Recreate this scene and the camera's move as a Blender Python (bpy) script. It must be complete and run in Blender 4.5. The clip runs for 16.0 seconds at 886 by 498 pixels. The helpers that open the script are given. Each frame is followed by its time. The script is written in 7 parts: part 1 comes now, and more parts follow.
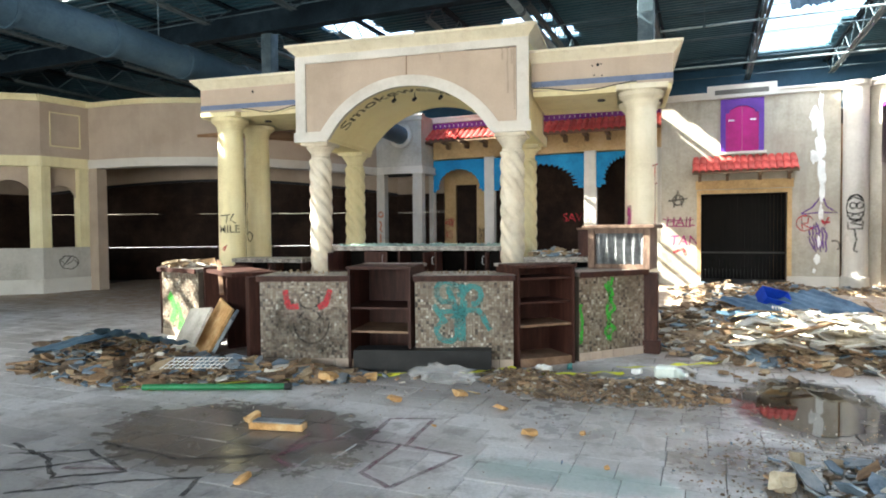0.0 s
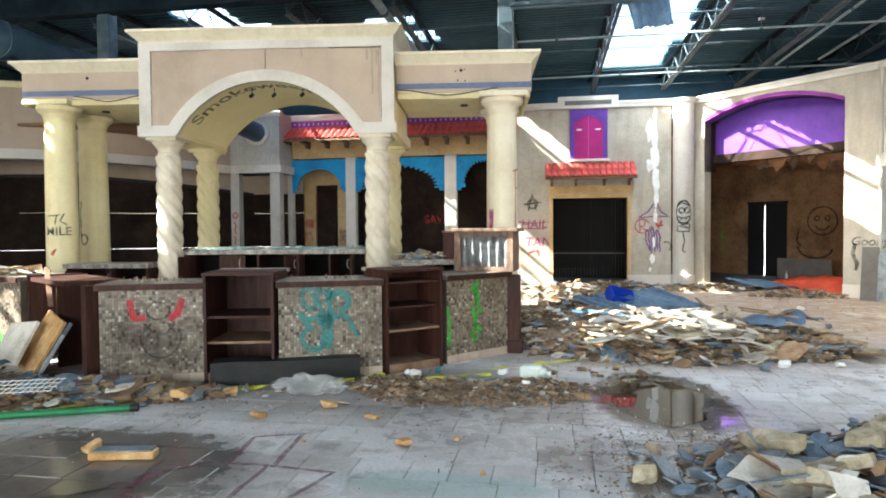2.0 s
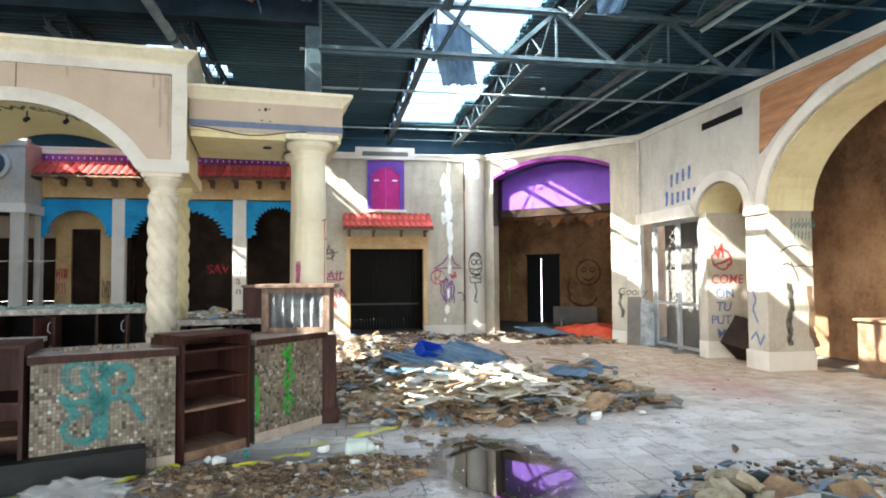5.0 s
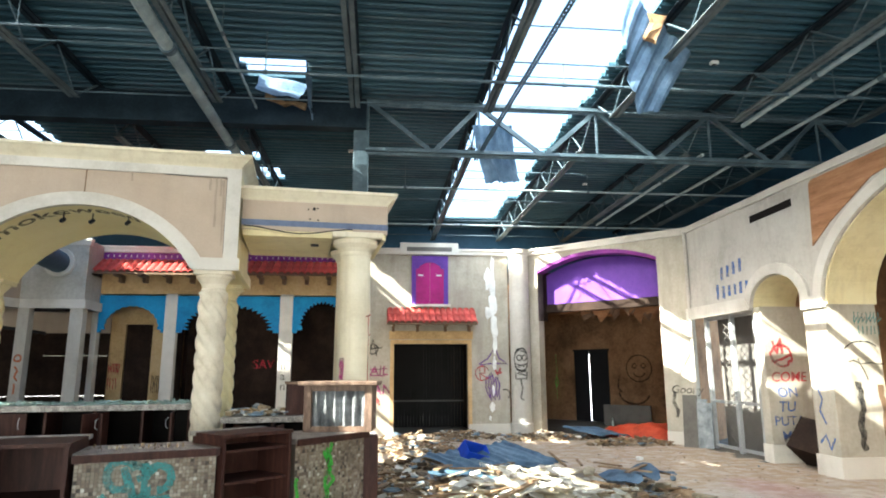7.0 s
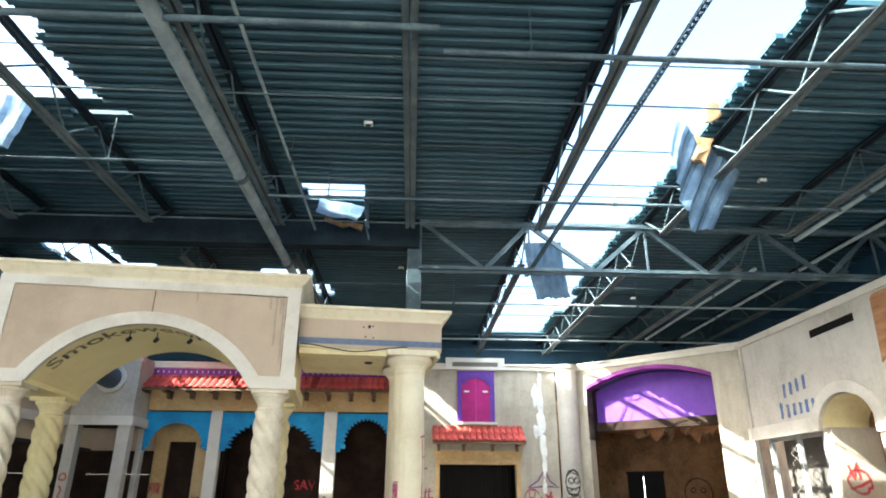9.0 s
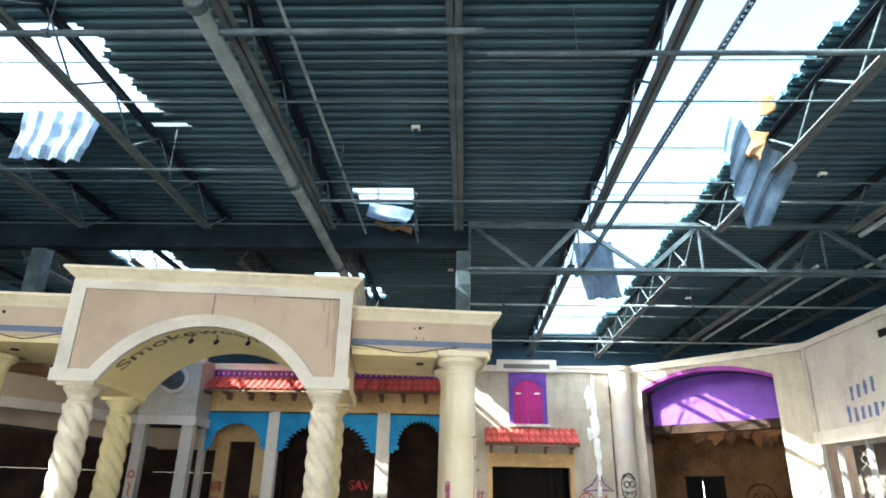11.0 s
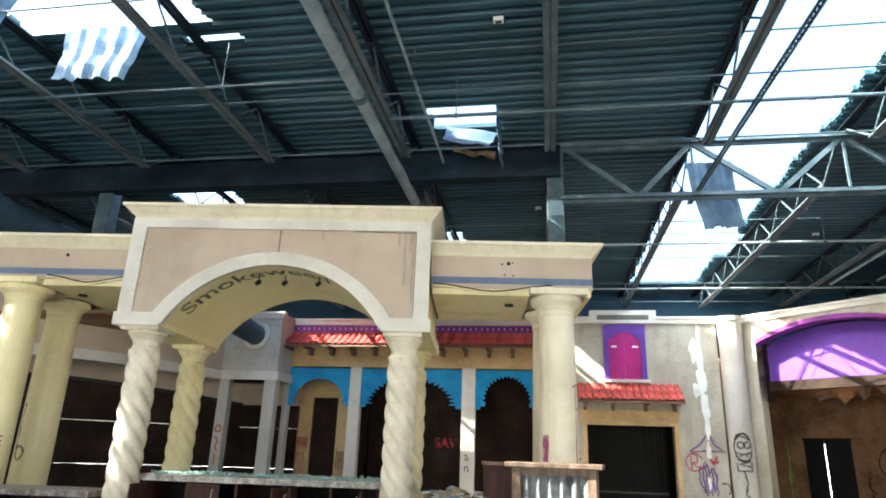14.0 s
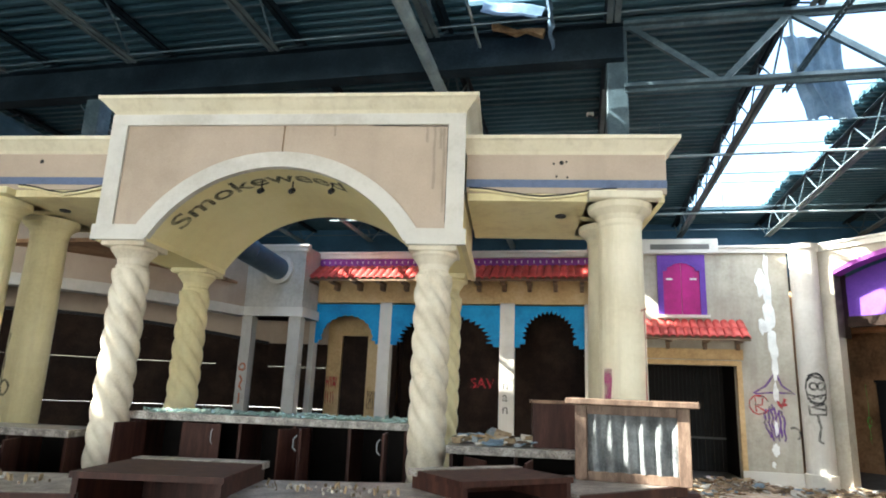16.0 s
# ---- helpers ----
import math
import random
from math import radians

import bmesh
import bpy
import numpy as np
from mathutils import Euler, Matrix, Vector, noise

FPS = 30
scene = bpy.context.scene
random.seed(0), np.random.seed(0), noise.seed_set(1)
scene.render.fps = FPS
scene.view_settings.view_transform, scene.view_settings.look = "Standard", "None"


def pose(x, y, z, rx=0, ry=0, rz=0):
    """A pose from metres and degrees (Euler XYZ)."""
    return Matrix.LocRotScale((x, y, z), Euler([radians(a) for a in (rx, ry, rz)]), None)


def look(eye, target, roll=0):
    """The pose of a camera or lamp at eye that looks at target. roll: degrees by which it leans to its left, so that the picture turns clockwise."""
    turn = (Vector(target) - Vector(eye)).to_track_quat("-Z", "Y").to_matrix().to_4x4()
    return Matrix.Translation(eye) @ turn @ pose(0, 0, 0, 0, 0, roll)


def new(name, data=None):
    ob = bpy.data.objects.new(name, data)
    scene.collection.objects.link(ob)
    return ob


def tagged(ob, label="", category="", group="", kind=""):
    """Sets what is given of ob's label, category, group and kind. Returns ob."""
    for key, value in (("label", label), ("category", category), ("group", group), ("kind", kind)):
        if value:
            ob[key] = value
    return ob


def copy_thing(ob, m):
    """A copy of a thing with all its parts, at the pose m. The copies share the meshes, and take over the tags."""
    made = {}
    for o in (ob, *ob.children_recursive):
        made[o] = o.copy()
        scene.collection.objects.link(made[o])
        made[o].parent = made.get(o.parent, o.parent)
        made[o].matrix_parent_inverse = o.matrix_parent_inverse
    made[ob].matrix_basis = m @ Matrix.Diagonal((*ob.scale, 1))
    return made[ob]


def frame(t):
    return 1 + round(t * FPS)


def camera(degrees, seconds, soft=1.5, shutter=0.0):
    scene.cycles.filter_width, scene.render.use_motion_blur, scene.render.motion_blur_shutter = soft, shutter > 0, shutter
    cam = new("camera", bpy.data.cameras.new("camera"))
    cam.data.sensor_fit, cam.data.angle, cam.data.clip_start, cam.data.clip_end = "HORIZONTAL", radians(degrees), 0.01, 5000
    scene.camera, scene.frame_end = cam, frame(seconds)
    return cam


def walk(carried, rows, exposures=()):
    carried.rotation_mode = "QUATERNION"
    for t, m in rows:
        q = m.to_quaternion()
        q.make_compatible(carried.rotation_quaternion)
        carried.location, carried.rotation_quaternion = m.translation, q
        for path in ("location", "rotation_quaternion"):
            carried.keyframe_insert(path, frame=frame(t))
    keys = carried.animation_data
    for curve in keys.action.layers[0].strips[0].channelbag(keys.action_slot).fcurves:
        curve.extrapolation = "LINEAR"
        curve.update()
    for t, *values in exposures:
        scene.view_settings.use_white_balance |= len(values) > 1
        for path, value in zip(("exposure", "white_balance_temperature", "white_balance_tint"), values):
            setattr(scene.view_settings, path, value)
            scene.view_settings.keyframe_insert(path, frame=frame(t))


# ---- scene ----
cam = camera(70.21, 16.0, 1.9)
PATH = [
    (0, (0.015, -0.013, 1.514), (-3.816, 9.219, 1.211), -0.52),
    (0.5, (-0.042, 0.020, 1.517), (-2.244, 9.769, 1.187), -0.32),
    (1, (-0.077, 0.033, 1.511), (-1.661, 9.901, 1.185), -0.43),
    (1.5, (-0.109, 0.071, 1.521), (-1.702, 9.938, 1.194), -0.35),
    (2, (-0.121, 0.093, 1.542), (-1.812, 9.944, 1.235), -0.43),
    (2.5, (-0.111, 0.091, 1.543), (-1.901, 9.924, 1.237), -0.53),
    (3, (-0.125, 0.196, 1.513), (-1.347, 10.115, 1.183), -0.47),
    (3.5, (-0.207, 0.493, 1.513), (-0.435, 10.484, 1.143), -0.42),
    (4, (-0.391, 0.628, 1.570), (0.127, 10.608, 1.222), -0.30),
    (4.5, (-0.533, 0.676, 1.625), (0.691, 10.601, 1.538), -0.45),
    (4.7, (-0.545, 0.682, 1.630), (0.945, 10.570, 1.740), -0.47),
    (5.2, (-0.550, 0.690, 1.642), (1.230, 10.520, 2.280), -0.42),
    (6.8, (-0.528, 0.714, 1.665), (0.546, 10.475, 3.555), -0.24),
    (7, (-0.535, 0.706, 1.665), (0.488, 10.471, 3.563), -0.21),
    (7.5, (-0.583, 0.676, 1.647), (0.320, 10.124, 4.799), 0.18),
    (8, (-0.664, 0.641, 1.663), (0.075, 9.933, 5.283), 0.57),
    (8.5, (-0.769, 0.625, 1.686), (-0.148, 9.930, 5.298), 0.40),
    (9, (-0.808, 0.632, 1.726), (-0.378, 9.956, 5.316), 0.35),
    (9.2, (-0.812, 0.632, 1.728), (-0.492, 9.960, 5.317), 0.47),
    (11.3, (-0.785, 0.574, 1.680), (-1.525, 9.866, 5.301), 1.64),
    (11.5, (-0.787, 0.578, 1.679), (-1.913, 9.837, 5.285), 1.72),
    (12, (-0.798, 0.676, 1.708), (-2.713, 9.817, 5.283), 1.66),
    (12.5, (-0.776, 0.814, 1.658), (-2.684, 9.963, 5.216), 1.57),
    (13, (-0.791, 1.112, 1.627), (-2.358, 10.326, 5.183), 1.70),
    (13.5, (-0.880, 1.460, 1.623), (-2.390, 10.805, 4.847), 2.06),
    (14, (-0.978, 1.819, 1.612), (-2.586, 11.198, 4.686), 2.06),
    (14.5, (-1.028, 2.220, 1.596), (-2.761, 11.587, 4.640), 2.17),
    (15, (-1.139, 2.588, 1.579), (-2.916, 11.957, 4.588), 2.02),
    (15.5, (-1.213, 2.925, 1.571), (-3.136, 12.398, 4.132), 1.95),
    (16, (-1.255, 3.274, 1.540), (-3.400, 12.778, 3.792), 2.34),
]
walk(cam, [(t, look(eye, target, roll)) for t, eye, target, roll in PATH], [(0, 2.98, 6200, 2), (5, 2.84, 6000, 1), (7.5, 2.84, 6150, 0), (13, 2.86, 6150, 0), (16, 2.84, 6050, 0)])

# ---- light ----
SUN_DIR = Vector((1.0, 0.36, -0.85)).normalized()
world = bpy.data.worlds.new("sky")
scene.world = world
world.use_nodes = True
wn = world.node_tree.nodes
sky = wn.new("ShaderNodeTexSky")
sky.sky_type = "NISHITA"
sky.sun_disc = False
sky.dust_density, sky.ozone_density = 4.0, 0.6
sky.sun_elevation = math.asin(-SUN_DIR.z)
sky.sun_rotation = math.atan2(-SUN_DIR.x, -SUN_DIR.y)
wn["Background"].inputs["Strength"].default_value = 0.15
world.node_tree.links.new(sky.outputs[0], wn["Background"].inputs["Color"])
sun = new("sun", bpy.data.lights.new("sun", "SUN"))
sun.data.energy, sun.data.angle, sun.data.color = 5.0, radians(0.53), (1.0, 0.93, 0.82)
sun.matrix_basis = look((-30, -10, 25), Vector((-30, -10, 25)) + SUN_DIR)


def opening_light(name, centre, target, sx, sy, watts, colour):
    """An area lamp that stands in for sky light at an opening of the building."""
    ob = new(name, bpy.data.lights.new(name, "AREA"))
    ob.data.shape, ob.data.size, ob.data.size_y, ob.data.energy, ob.data.color = "RECTANGLE", sx, sy, watts, colour
    ob.matrix_basis = look(centre, target)
    return ob


# front lamp is added behind the camera to brighten the hall, its opening is unseen
opening_light("storefront_daylight", (-5.0, -8.8, 2.2), (-4.0, 8.0, 1.6), 18.0, 3.6, 262, (1.0, 0.98, 0.94))
opening_light("skylight_daylight", (2.02, 11.6, 6.25), (2.02, 11.6, 0.0), 1.5, 13.9, 60, (0.96, 0.98, 1.0)).rotation_euler = (0, 0, 0)
opening_light("roof_hole_daylight", (-5.76, 6.32, 6.25), (-5.76, 6.32, 0.0), 2.2, 1.6, 10, (0.96, 0.98, 1.0)).rotation_euler = (0, 0, 0)

# ---- materials ----


def nodes_of(name):
    m = bpy.data.materials.new(name)
    m.use_nodes = True
    t = m.node_tree
    return m, t, t.nodes, t.links, t.nodes["Principled BSDF"]


def mat(name, base, dark=None, light=None, rough=0.7, metal=0.0, scale=2.0, fine=40.0, bump=0.15, amount=0.28, stain=None, stain_amount=0.0,
        stretch=(1, 1, 1), vary=0.0, spec=0.3, island=False, streak=None, streak_amount=0.0, streak_scale=(7, 7, 0.45)):
    """A surface with two scales of variation: broad stains and fine grain, both in metres."""
    m, t, n, l, p = nodes_of(name)
    dark = dark or tuple(c * 0.72 for c in base)
    light = light or tuple(min(1, c * 1.12) for c in base)
    co = n.new("ShaderNodeTexCoord")
    mp = n.new("ShaderNodeMapping")
    mp.inputs["Scale"].default_value = stretch
    l.new(co.outputs["Object"], mp.inputs["Vector"])
    big = n.new("ShaderNodeTexNoise")
    big.inputs["Scale"].default_value, big.inputs["Detail"].default_value, big.inputs["Roughness"].default_value = scale, 6, 0.65
    small = n.new("ShaderNodeTexNoise")
    small.inputs["Scale"].default_value, small.inputs["Detail"].default_value = fine, 3
    l.new(mp.outputs[0], big.inputs["Vector"])
    l.new(mp.outputs[0], small.inputs["Vector"])
    ramp = n.new("ShaderNodeValToRGB")
    ramp.color_ramp.elements[0].position, ramp.color_ramp.elements[1].position = 0.3, 0.7
    ramp.color_ramp.elements[0].color, ramp.color_ramp.elements[1].color = (*dark, 1), (*light, 1)
    mid = ramp.color_ramp.elements.new(0.5)
    mid.color = (*base, 1)
    mix = n.new("ShaderNodeMath")
    mix.operation = "MULTIPLY_ADD"
    sub = n.new("ShaderNodeMath")
    sub.operation = "SUBTRACT"
    sub.inputs[1].default_value = 0.5
    l.new(small.outputs["Fac"], sub.inputs[0])
    l.new(sub.outputs[0], mix.inputs[0])
    mix.inputs[1].default_value = amount
    l.new(big.outputs["Fac"], mix.inputs[2])
    l.new(mix.outputs[0], ramp.inputs["Fac"])
    colour = ramp.outputs["Color"]
    if vary:
        src = n.new("ShaderNodeNewGeometry").outputs["Random Per Island"] if island else n.new("ShaderNodeObjectInfo").outputs["Random"]
        hsv = n.new("ShaderNodeHueSaturation")
        mr = n.new("ShaderNodeMapRange")
        mr.inputs["To Min"].default_value, mr.inputs["To Max"].default_value = 1 - vary, 1 + vary
        l.new(src, mr.inputs["Value"])
        l.new(mr.outputs[0], hsv.inputs["Value"])
        l.new(colour, hsv.inputs["Color"])
        colour = hsv.outputs["Color"]
    if stain:
        st = n.new("ShaderNodeTexNoise")
        st.inputs["Scale"].default_value, st.inputs["Detail"].default_value, st.inputs["Roughness"].default_value = scale * 0.55, 8, 0.7
        l.new(co.outputs["Object"], st.inputs["Vector"])
        sr = n.new("ShaderNodeMapRange")
        sr.inputs["From Min"].default_value, sr.inputs["From Max"].default_value = 0.52, 0.68
        sr.inputs["To Max"].default_value = stain_amount
        l.new(st.outputs["Fac"], sr.inputs["Value"])
        mx = n.new("ShaderNodeMix")
        mx.data_type = "RGBA"
        l.new(sr.outputs[0], mx.inputs["Factor"])
        l.new(colour, mx.inputs["A"])
        mx.inputs["B"].default_value = (*stain, 1)
        colour = mx.outputs["Result"]
    if streak:
        # water runs: noise drawn out along the height
        sm = n.new("ShaderNodeMapping")
        sm.inputs["Scale"].default_value = streak_scale
        l.new(co.outputs["Object"], sm.inputs["Vector"])
        sn = n.new("ShaderNodeTexNoise")
        sn.inputs["Scale"].default_value, sn.inputs["Detail"].default_value, sn.inputs["Roughness"].default_value = 1.0, 7, 0.62
        l.new(sm.outputs[0], sn.inputs["Vector"])
        sr = n.new("ShaderNodeMapRange")
        sr.inputs["From Min"].default_value, sr.inputs["From Max"].default_value, sr.inputs["To Max"].default_value = 0.5, 0.72, streak_amount
        l.new(sn.outputs["Fac"], sr.inputs["Value"])
        sx = n.new("ShaderNodeMix")
        sx.data_type = "RGBA"
        l.new(sr.outputs[0], sx.inputs["Factor"])
        l.new(colour, sx.inputs["A"])
        sx.inputs["B"].default_value = (*streak, 1)
        colour = sx.outputs["Result"]
    l.new(colour, p.inputs["Base Color"])
    p.inputs["Roughness"].default_value, p.inputs["Metallic"].default_value = rough, metal
    p.inputs["Specular IOR Level"].default_value = spec
    if bump:
        b = n.new("ShaderNodeBump")
        b.inputs["Strength"].default_value, b.inputs["Distance"].default_value = bump, 0.01
        l.new(mix.outputs[0], b.inputs["Height"])
        l.new(b.outputs[0], p.inputs["Normal"])
    return m


M = {}
M["plaster"] = mat("plaster", (0.44, 0.40, 0.33), (0.32, 0.285, 0.225), (0.52, 0.48, 0.405), 0.85, scale=0.9, fine=18, stain=(0.31, 0.27, 0.22), stain_amount=0.6, streak=(0.25, 0.2, 0.15), streak_amount=0.4, streak_scale=(4, 4, 0.7))
M["plaster_grey"] = mat("plaster_grey", (0.50, 0.47, 0.425), (0.375, 0.35, 0.305), (0.565, 0.535, 0.485), 0.85, scale=0.8, fine=16, stain=(0.36, 0.33, 0.29), stain_amount=0.4, streak=(0.30, 0.26, 0.21), streak_amount=0.3, streak_scale=(4, 4, 0.7))
M["tan"] = mat("tan_stucco", (0.46, 0.365, 0.285), (0.385, 0.30, 0.23), (0.515, 0.415, 0.33), 0.85, scale=0.8, fine=60, stain=(0.38, 0.29, 0.22), stain_amount=0.35, streak=(0.29, 0.225, 0.17), streak_amount=0.2, streak_scale=(3.5, 3.5, 0.4))
M["cream"] = mat("cream_paint", (0.77, 0.68, 0.405), (0.67, 0.575, 0.33), (0.82, 0.74, 0.475), 0.6, scale=1.3, fine=30, bump=0.08, stain=(0.56, 0.45, 0.27), stain_amount=0.3, streak=(0.5, 0.4, 0.24), streak_amount=0.35)
# brighter, yellower copy of the cream: light bounced in the vault is put into it
M["brightcream"] = mat("brightened_vault_cream", (0.86, 0.76, 0.42), (0.80, 0.69, 0.36), (0.89, 0.80, 0.48), 0.6, scale=1.3, fine=30, bump=0.08, stain=(0.64, 0.52, 0.3), stain_amount=0.2)
M["palecream"] = mat("pale_cream", (0.73, 0.66, 0.50), (0.63, 0.555, 0.40), (0.79, 0.72, 0.57), 0.6, scale=1.3, fine=30, bump=0.08, stain=(0.48, 0.40, 0.28), stain_amount=0.3, streak=(0.45, 0.37, 0.26), streak_amount=0.35)
M["trim"] = mat("trim_paint", (0.62, 0.585, 0.53), (0.49, 0.455, 0.40), (0.67, 0.635, 0.58), 0.6, scale=1.1, fine=30, bump=0.06, amount=0.18, stain=(0.5, 0.45, 0.38), stain_amount=0.16)
M["stone"] = mat("cast_stone", (0.70, 0.625, 0.50), (0.52, 0.45, 0.34), (0.78, 0.715, 0.59), 0.65, scale=3, fine=60, bump=0.12, stain=(0.46, 0.39, 0.28), stain_amount=0.35, streak=(0.36, 0.29, 0.21), streak_amount=0.22, streak_scale=(9, 9, 0.6))
M["bluestrip"] = mat("blue_tile_strip", (0.13, 0.165, 0.265), rough=0.4, scale=8, fine=90)
M["darkblue"] = mat("dark_blue_paint", (0.022, 0.072, 0.128), (0.013, 0.046, 0.085), (0.032, 0.094, 0.16), 0.6, scale=1.0, fine=20)
M["steel"] = mat("painted_steel", (0.055, 0.085, 0.105), (0.03, 0.05, 0.065), (0.11, 0.15, 0.175), 0.5, scale=3, fine=40, bump=0.05, spec=0.35)
M["deck"] = mat("painted_deck", (0.029, 0.077, 0.106), (0.016, 0.046, 0.068), (0.049, 0.108, 0.145), 0.55, scale=0.7, fine=20, bump=0.05, spec=0.3, stain=(0.06, 0.10, 0.12), stain_amount=0.3)
M["chord"] = mat("joist_chord_grey", (0.085, 0.108, 0.118), (0.05, 0.066, 0.075), (0.135, 0.16, 0.17), 0.6, scale=2.5, fine=30, bump=0.05, stain=(0.06, 0.075, 0.08), stain_amount=0.6)
M["galv"] = mat("torn_sheet_metal", (0.075, 0.125, 0.19), (0.04, 0.07, 0.115), (0.13, 0.19, 0.265), 0.72, 0.0, scale=3, fine=30, bump=0.08, spec=0.25)
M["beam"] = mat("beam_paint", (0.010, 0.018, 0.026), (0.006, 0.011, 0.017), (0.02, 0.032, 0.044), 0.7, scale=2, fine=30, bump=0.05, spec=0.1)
M["pipe"] = mat("grey_pipe", (0.25, 0.31, 0.33), (0.18, 0.225, 0.245), (0.34, 0.40, 0.42), 0.5, scale=3, fine=30, bump=0.05)
M["duct"] = mat("blue_duct", (0.045, 0.085, 0.125), (0.03, 0.06, 0.09), (0.07, 0.12, 0.165), 0.6, scale=1.2, fine=20, bump=0.06)
M["wood"] = mat("dark_stained_wood", (0.042, 0.0145, 0.0105), (0.020, 0.007, 0.006), (0.075, 0.029, 0.020), 0.62, spec=0.25, scale=2.5, fine=30, stretch=(6, 6, 0.7), bump=0.1, stain=(0.06, 0.036, 0.028), stain_amount=0.3)
M["woodedge"] = mat("worn_wood", (0.20, 0.12, 0.075), (0.11, 0.06, 0.04), (0.32, 0.21, 0.14), 0.6, scale=4, fine=50)
M["granite"] = mat("granite", (0.22, 0.19, 0.17), (0.07, 0.06, 0.055), (0.46, 0.42, 0.38), 0.35, scale=9, fine=130, amount=0.9, bump=0.05)
M["grout"] = mat("grout", (0.10, 0.08, 0.062), rough=0.9, fine=80)
M["basetile"] = mat("skirting_tile", (0.46, 0.37, 0.30), rough=0.6, vary=0.15)
# near-black that stands for the shade inside openings and cupboards
M["blackvoid"] = mat("dark_interior_shade", (0.011, 0.009, 0.0085), rough=0.85, spec=0.1)
# brown taken near black, so it also holds the shade inside the shop fronts
M["brownwall"] = mat("darkened_brown_panel", (0.022, 0.0125, 0.009), (0.010, 0.006, 0.005), (0.040, 0.024, 0.017), 0.75, spec=0.12, scale=1.2, fine=25, stain=(0.045, 0.032, 0.025), stain_amount=0.4)
M["roomtan"] = mat("stained_room_plaster", (0.30, 0.165, 0.085), (0.13, 0.07, 0.036), (0.43, 0.26, 0.14), 0.85, scale=0.9, fine=14, stain=(0.07, 0.042, 0.026), stain_amount=0.75)
M["yellowwall"] = mat("ochre_wall", (0.58, 0.40, 0.20), (0.42, 0.28, 0.13), (0.66, 0.49, 0.28), 0.85, scale=1.0, fine=16, stain=(0.35, 0.22, 0.1), stain_amount=0.4)
M["purple"] = mat("purple_paint", (0.13, 0.045, 0.34), (0.09, 0.03, 0.25), (0.17, 0.06, 0.42), 0.6, scale=1.2, fine=30, bump=0.06)
M["plum"] = mat("plum_paint", (0.17, 0.02, 0.20), (0.11, 0.012, 0.14), (0.23, 0.03, 0.26), 0.6, scale=2, fine=30, bump=0.06)
M["magenta"] = mat("magenta_paint", (0.36, 0.006, 0.16), (0.25, 0.004, 0.11), (0.45, 0.01, 0.21), 0.55, scale=2, fine=30, bump=0.06)
M["blue"] = mat("bright_blue_paint", (0.012, 0.22, 0.46), (0.008, 0.15, 0.34), (0.02, 0.28, 0.54), 0.6, scale=2, fine=30, bump=0.06)
M["rooftile"] = mat("red_clay_tile", (0.46, 0.060, 0.052), (0.28, 0.035, 0.03), (0.58, 0.12, 0.10), 0.6, scale=5, fine=50, vary=0.25)
M["bracket"] = mat("brown_bracket", (0.16, 0.10, 0.06), rough=0.7, fine=50)
M["plywood"] = mat("plywood", (0.36, 0.175, 0.085), (0.24, 0.11, 0.05), (0.46, 0.25, 0.13), 0.7, scale=2, fine=24, stretch=(1, 0.6, 5), bump=0.08)
M["foam"] = mat("yellow_foam", (0.52, 0.31, 0.13), (0.33, 0.17, 0.06), (0.62, 0.44, 0.24), 0.9, scale=9, fine=90, bump=0.5)
M["board"] = mat("broken_board", (0.24, 0.15, 0.085), (0.11, 0.065, 0.04), (0.36, 0.25, 0.15), 0.85, scale=5, fine=60, vary=0.4, island=True)
M["drywall"] = mat("drywall", (0.50, 0.47, 0.42), (0.30, 0.27, 0.23), (0.62, 0.59, 0.55), 0.9, scale=5, fine=60, vary=0.3, island=True)
M["felt"] = mat("grey_roof_felt", (0.185, 0.205, 0.225), (0.085, 0.095, 0.105), (0.29, 0.31, 0.335), 0.8, scale=5, fine=50, vary=0.5, island=True)
M["white"] = mat("white_paint", (0.8, 0.8, 0.78), rough=0.6)


def spray(name, colour, most=0.96):
    """Thin paint sprayed on a rough wall: it covers unevenly and fades in places."""
    m, t, n, l, p = nodes_of(name)
    co = n.new("ShaderNodeNewGeometry").outputs["Position"]
    fac = []
    for scale, lo, hi, least in ((150, 0.36, 0.52, 0.35), (9, 0.34, 0.56, 0.55)):
        k, r = n.new("ShaderNodeTexNoise"), n.new("ShaderNodeMapRange")
        k.inputs["Scale"].default_value, k.inputs["Detail"].default_value = scale, 4
        r.inputs["From Min"].default_value, r.inputs["From Max"].default_value, r.inputs["To Min"].default_value, r.inputs["To Max"].default_value = lo, hi, least * most, most
        l.new(co, k.inputs["Vector"])
        l.new(k.outputs["Fac"], r.inputs["Value"])
        fac.append(r.outputs[0])
    mul = n.new("ShaderNodeMath")
    mul.operation = "MULTIPLY"
    l.new(fac[0], mul.inputs[0])
    l.new(fac[1], mul.inputs[1])
    l.new(mul.outputs[0], p.inputs["Alpha"])
    p.inputs["Base Color"].default_value, p.inputs["Roughness"].default_value = (*colour, 1), 0.65
    return m


M["black"] = mat("black_paint", (0.012, 0.012, 0.014), rough=0.6)
M["blackspray"] = spray("black_spray_paint", (0.012, 0.012, 0.014))
M["redspray"] = spray("red_spray_paint", (0.50, 0.014, 0.03))
M["pinkspray"] = spray("magenta_spray_paint", (0.36, 0.012, 0.16))
M["violet"] = spray("violet_spray_paint", (0.13, 0.03, 0.26))
M["bluespray"] = spray("blue_spray_paint", (0.05, 0.13, 0.42))
M["green"] = spray("green_spray_paint", (0.07, 0.50, 0.05))
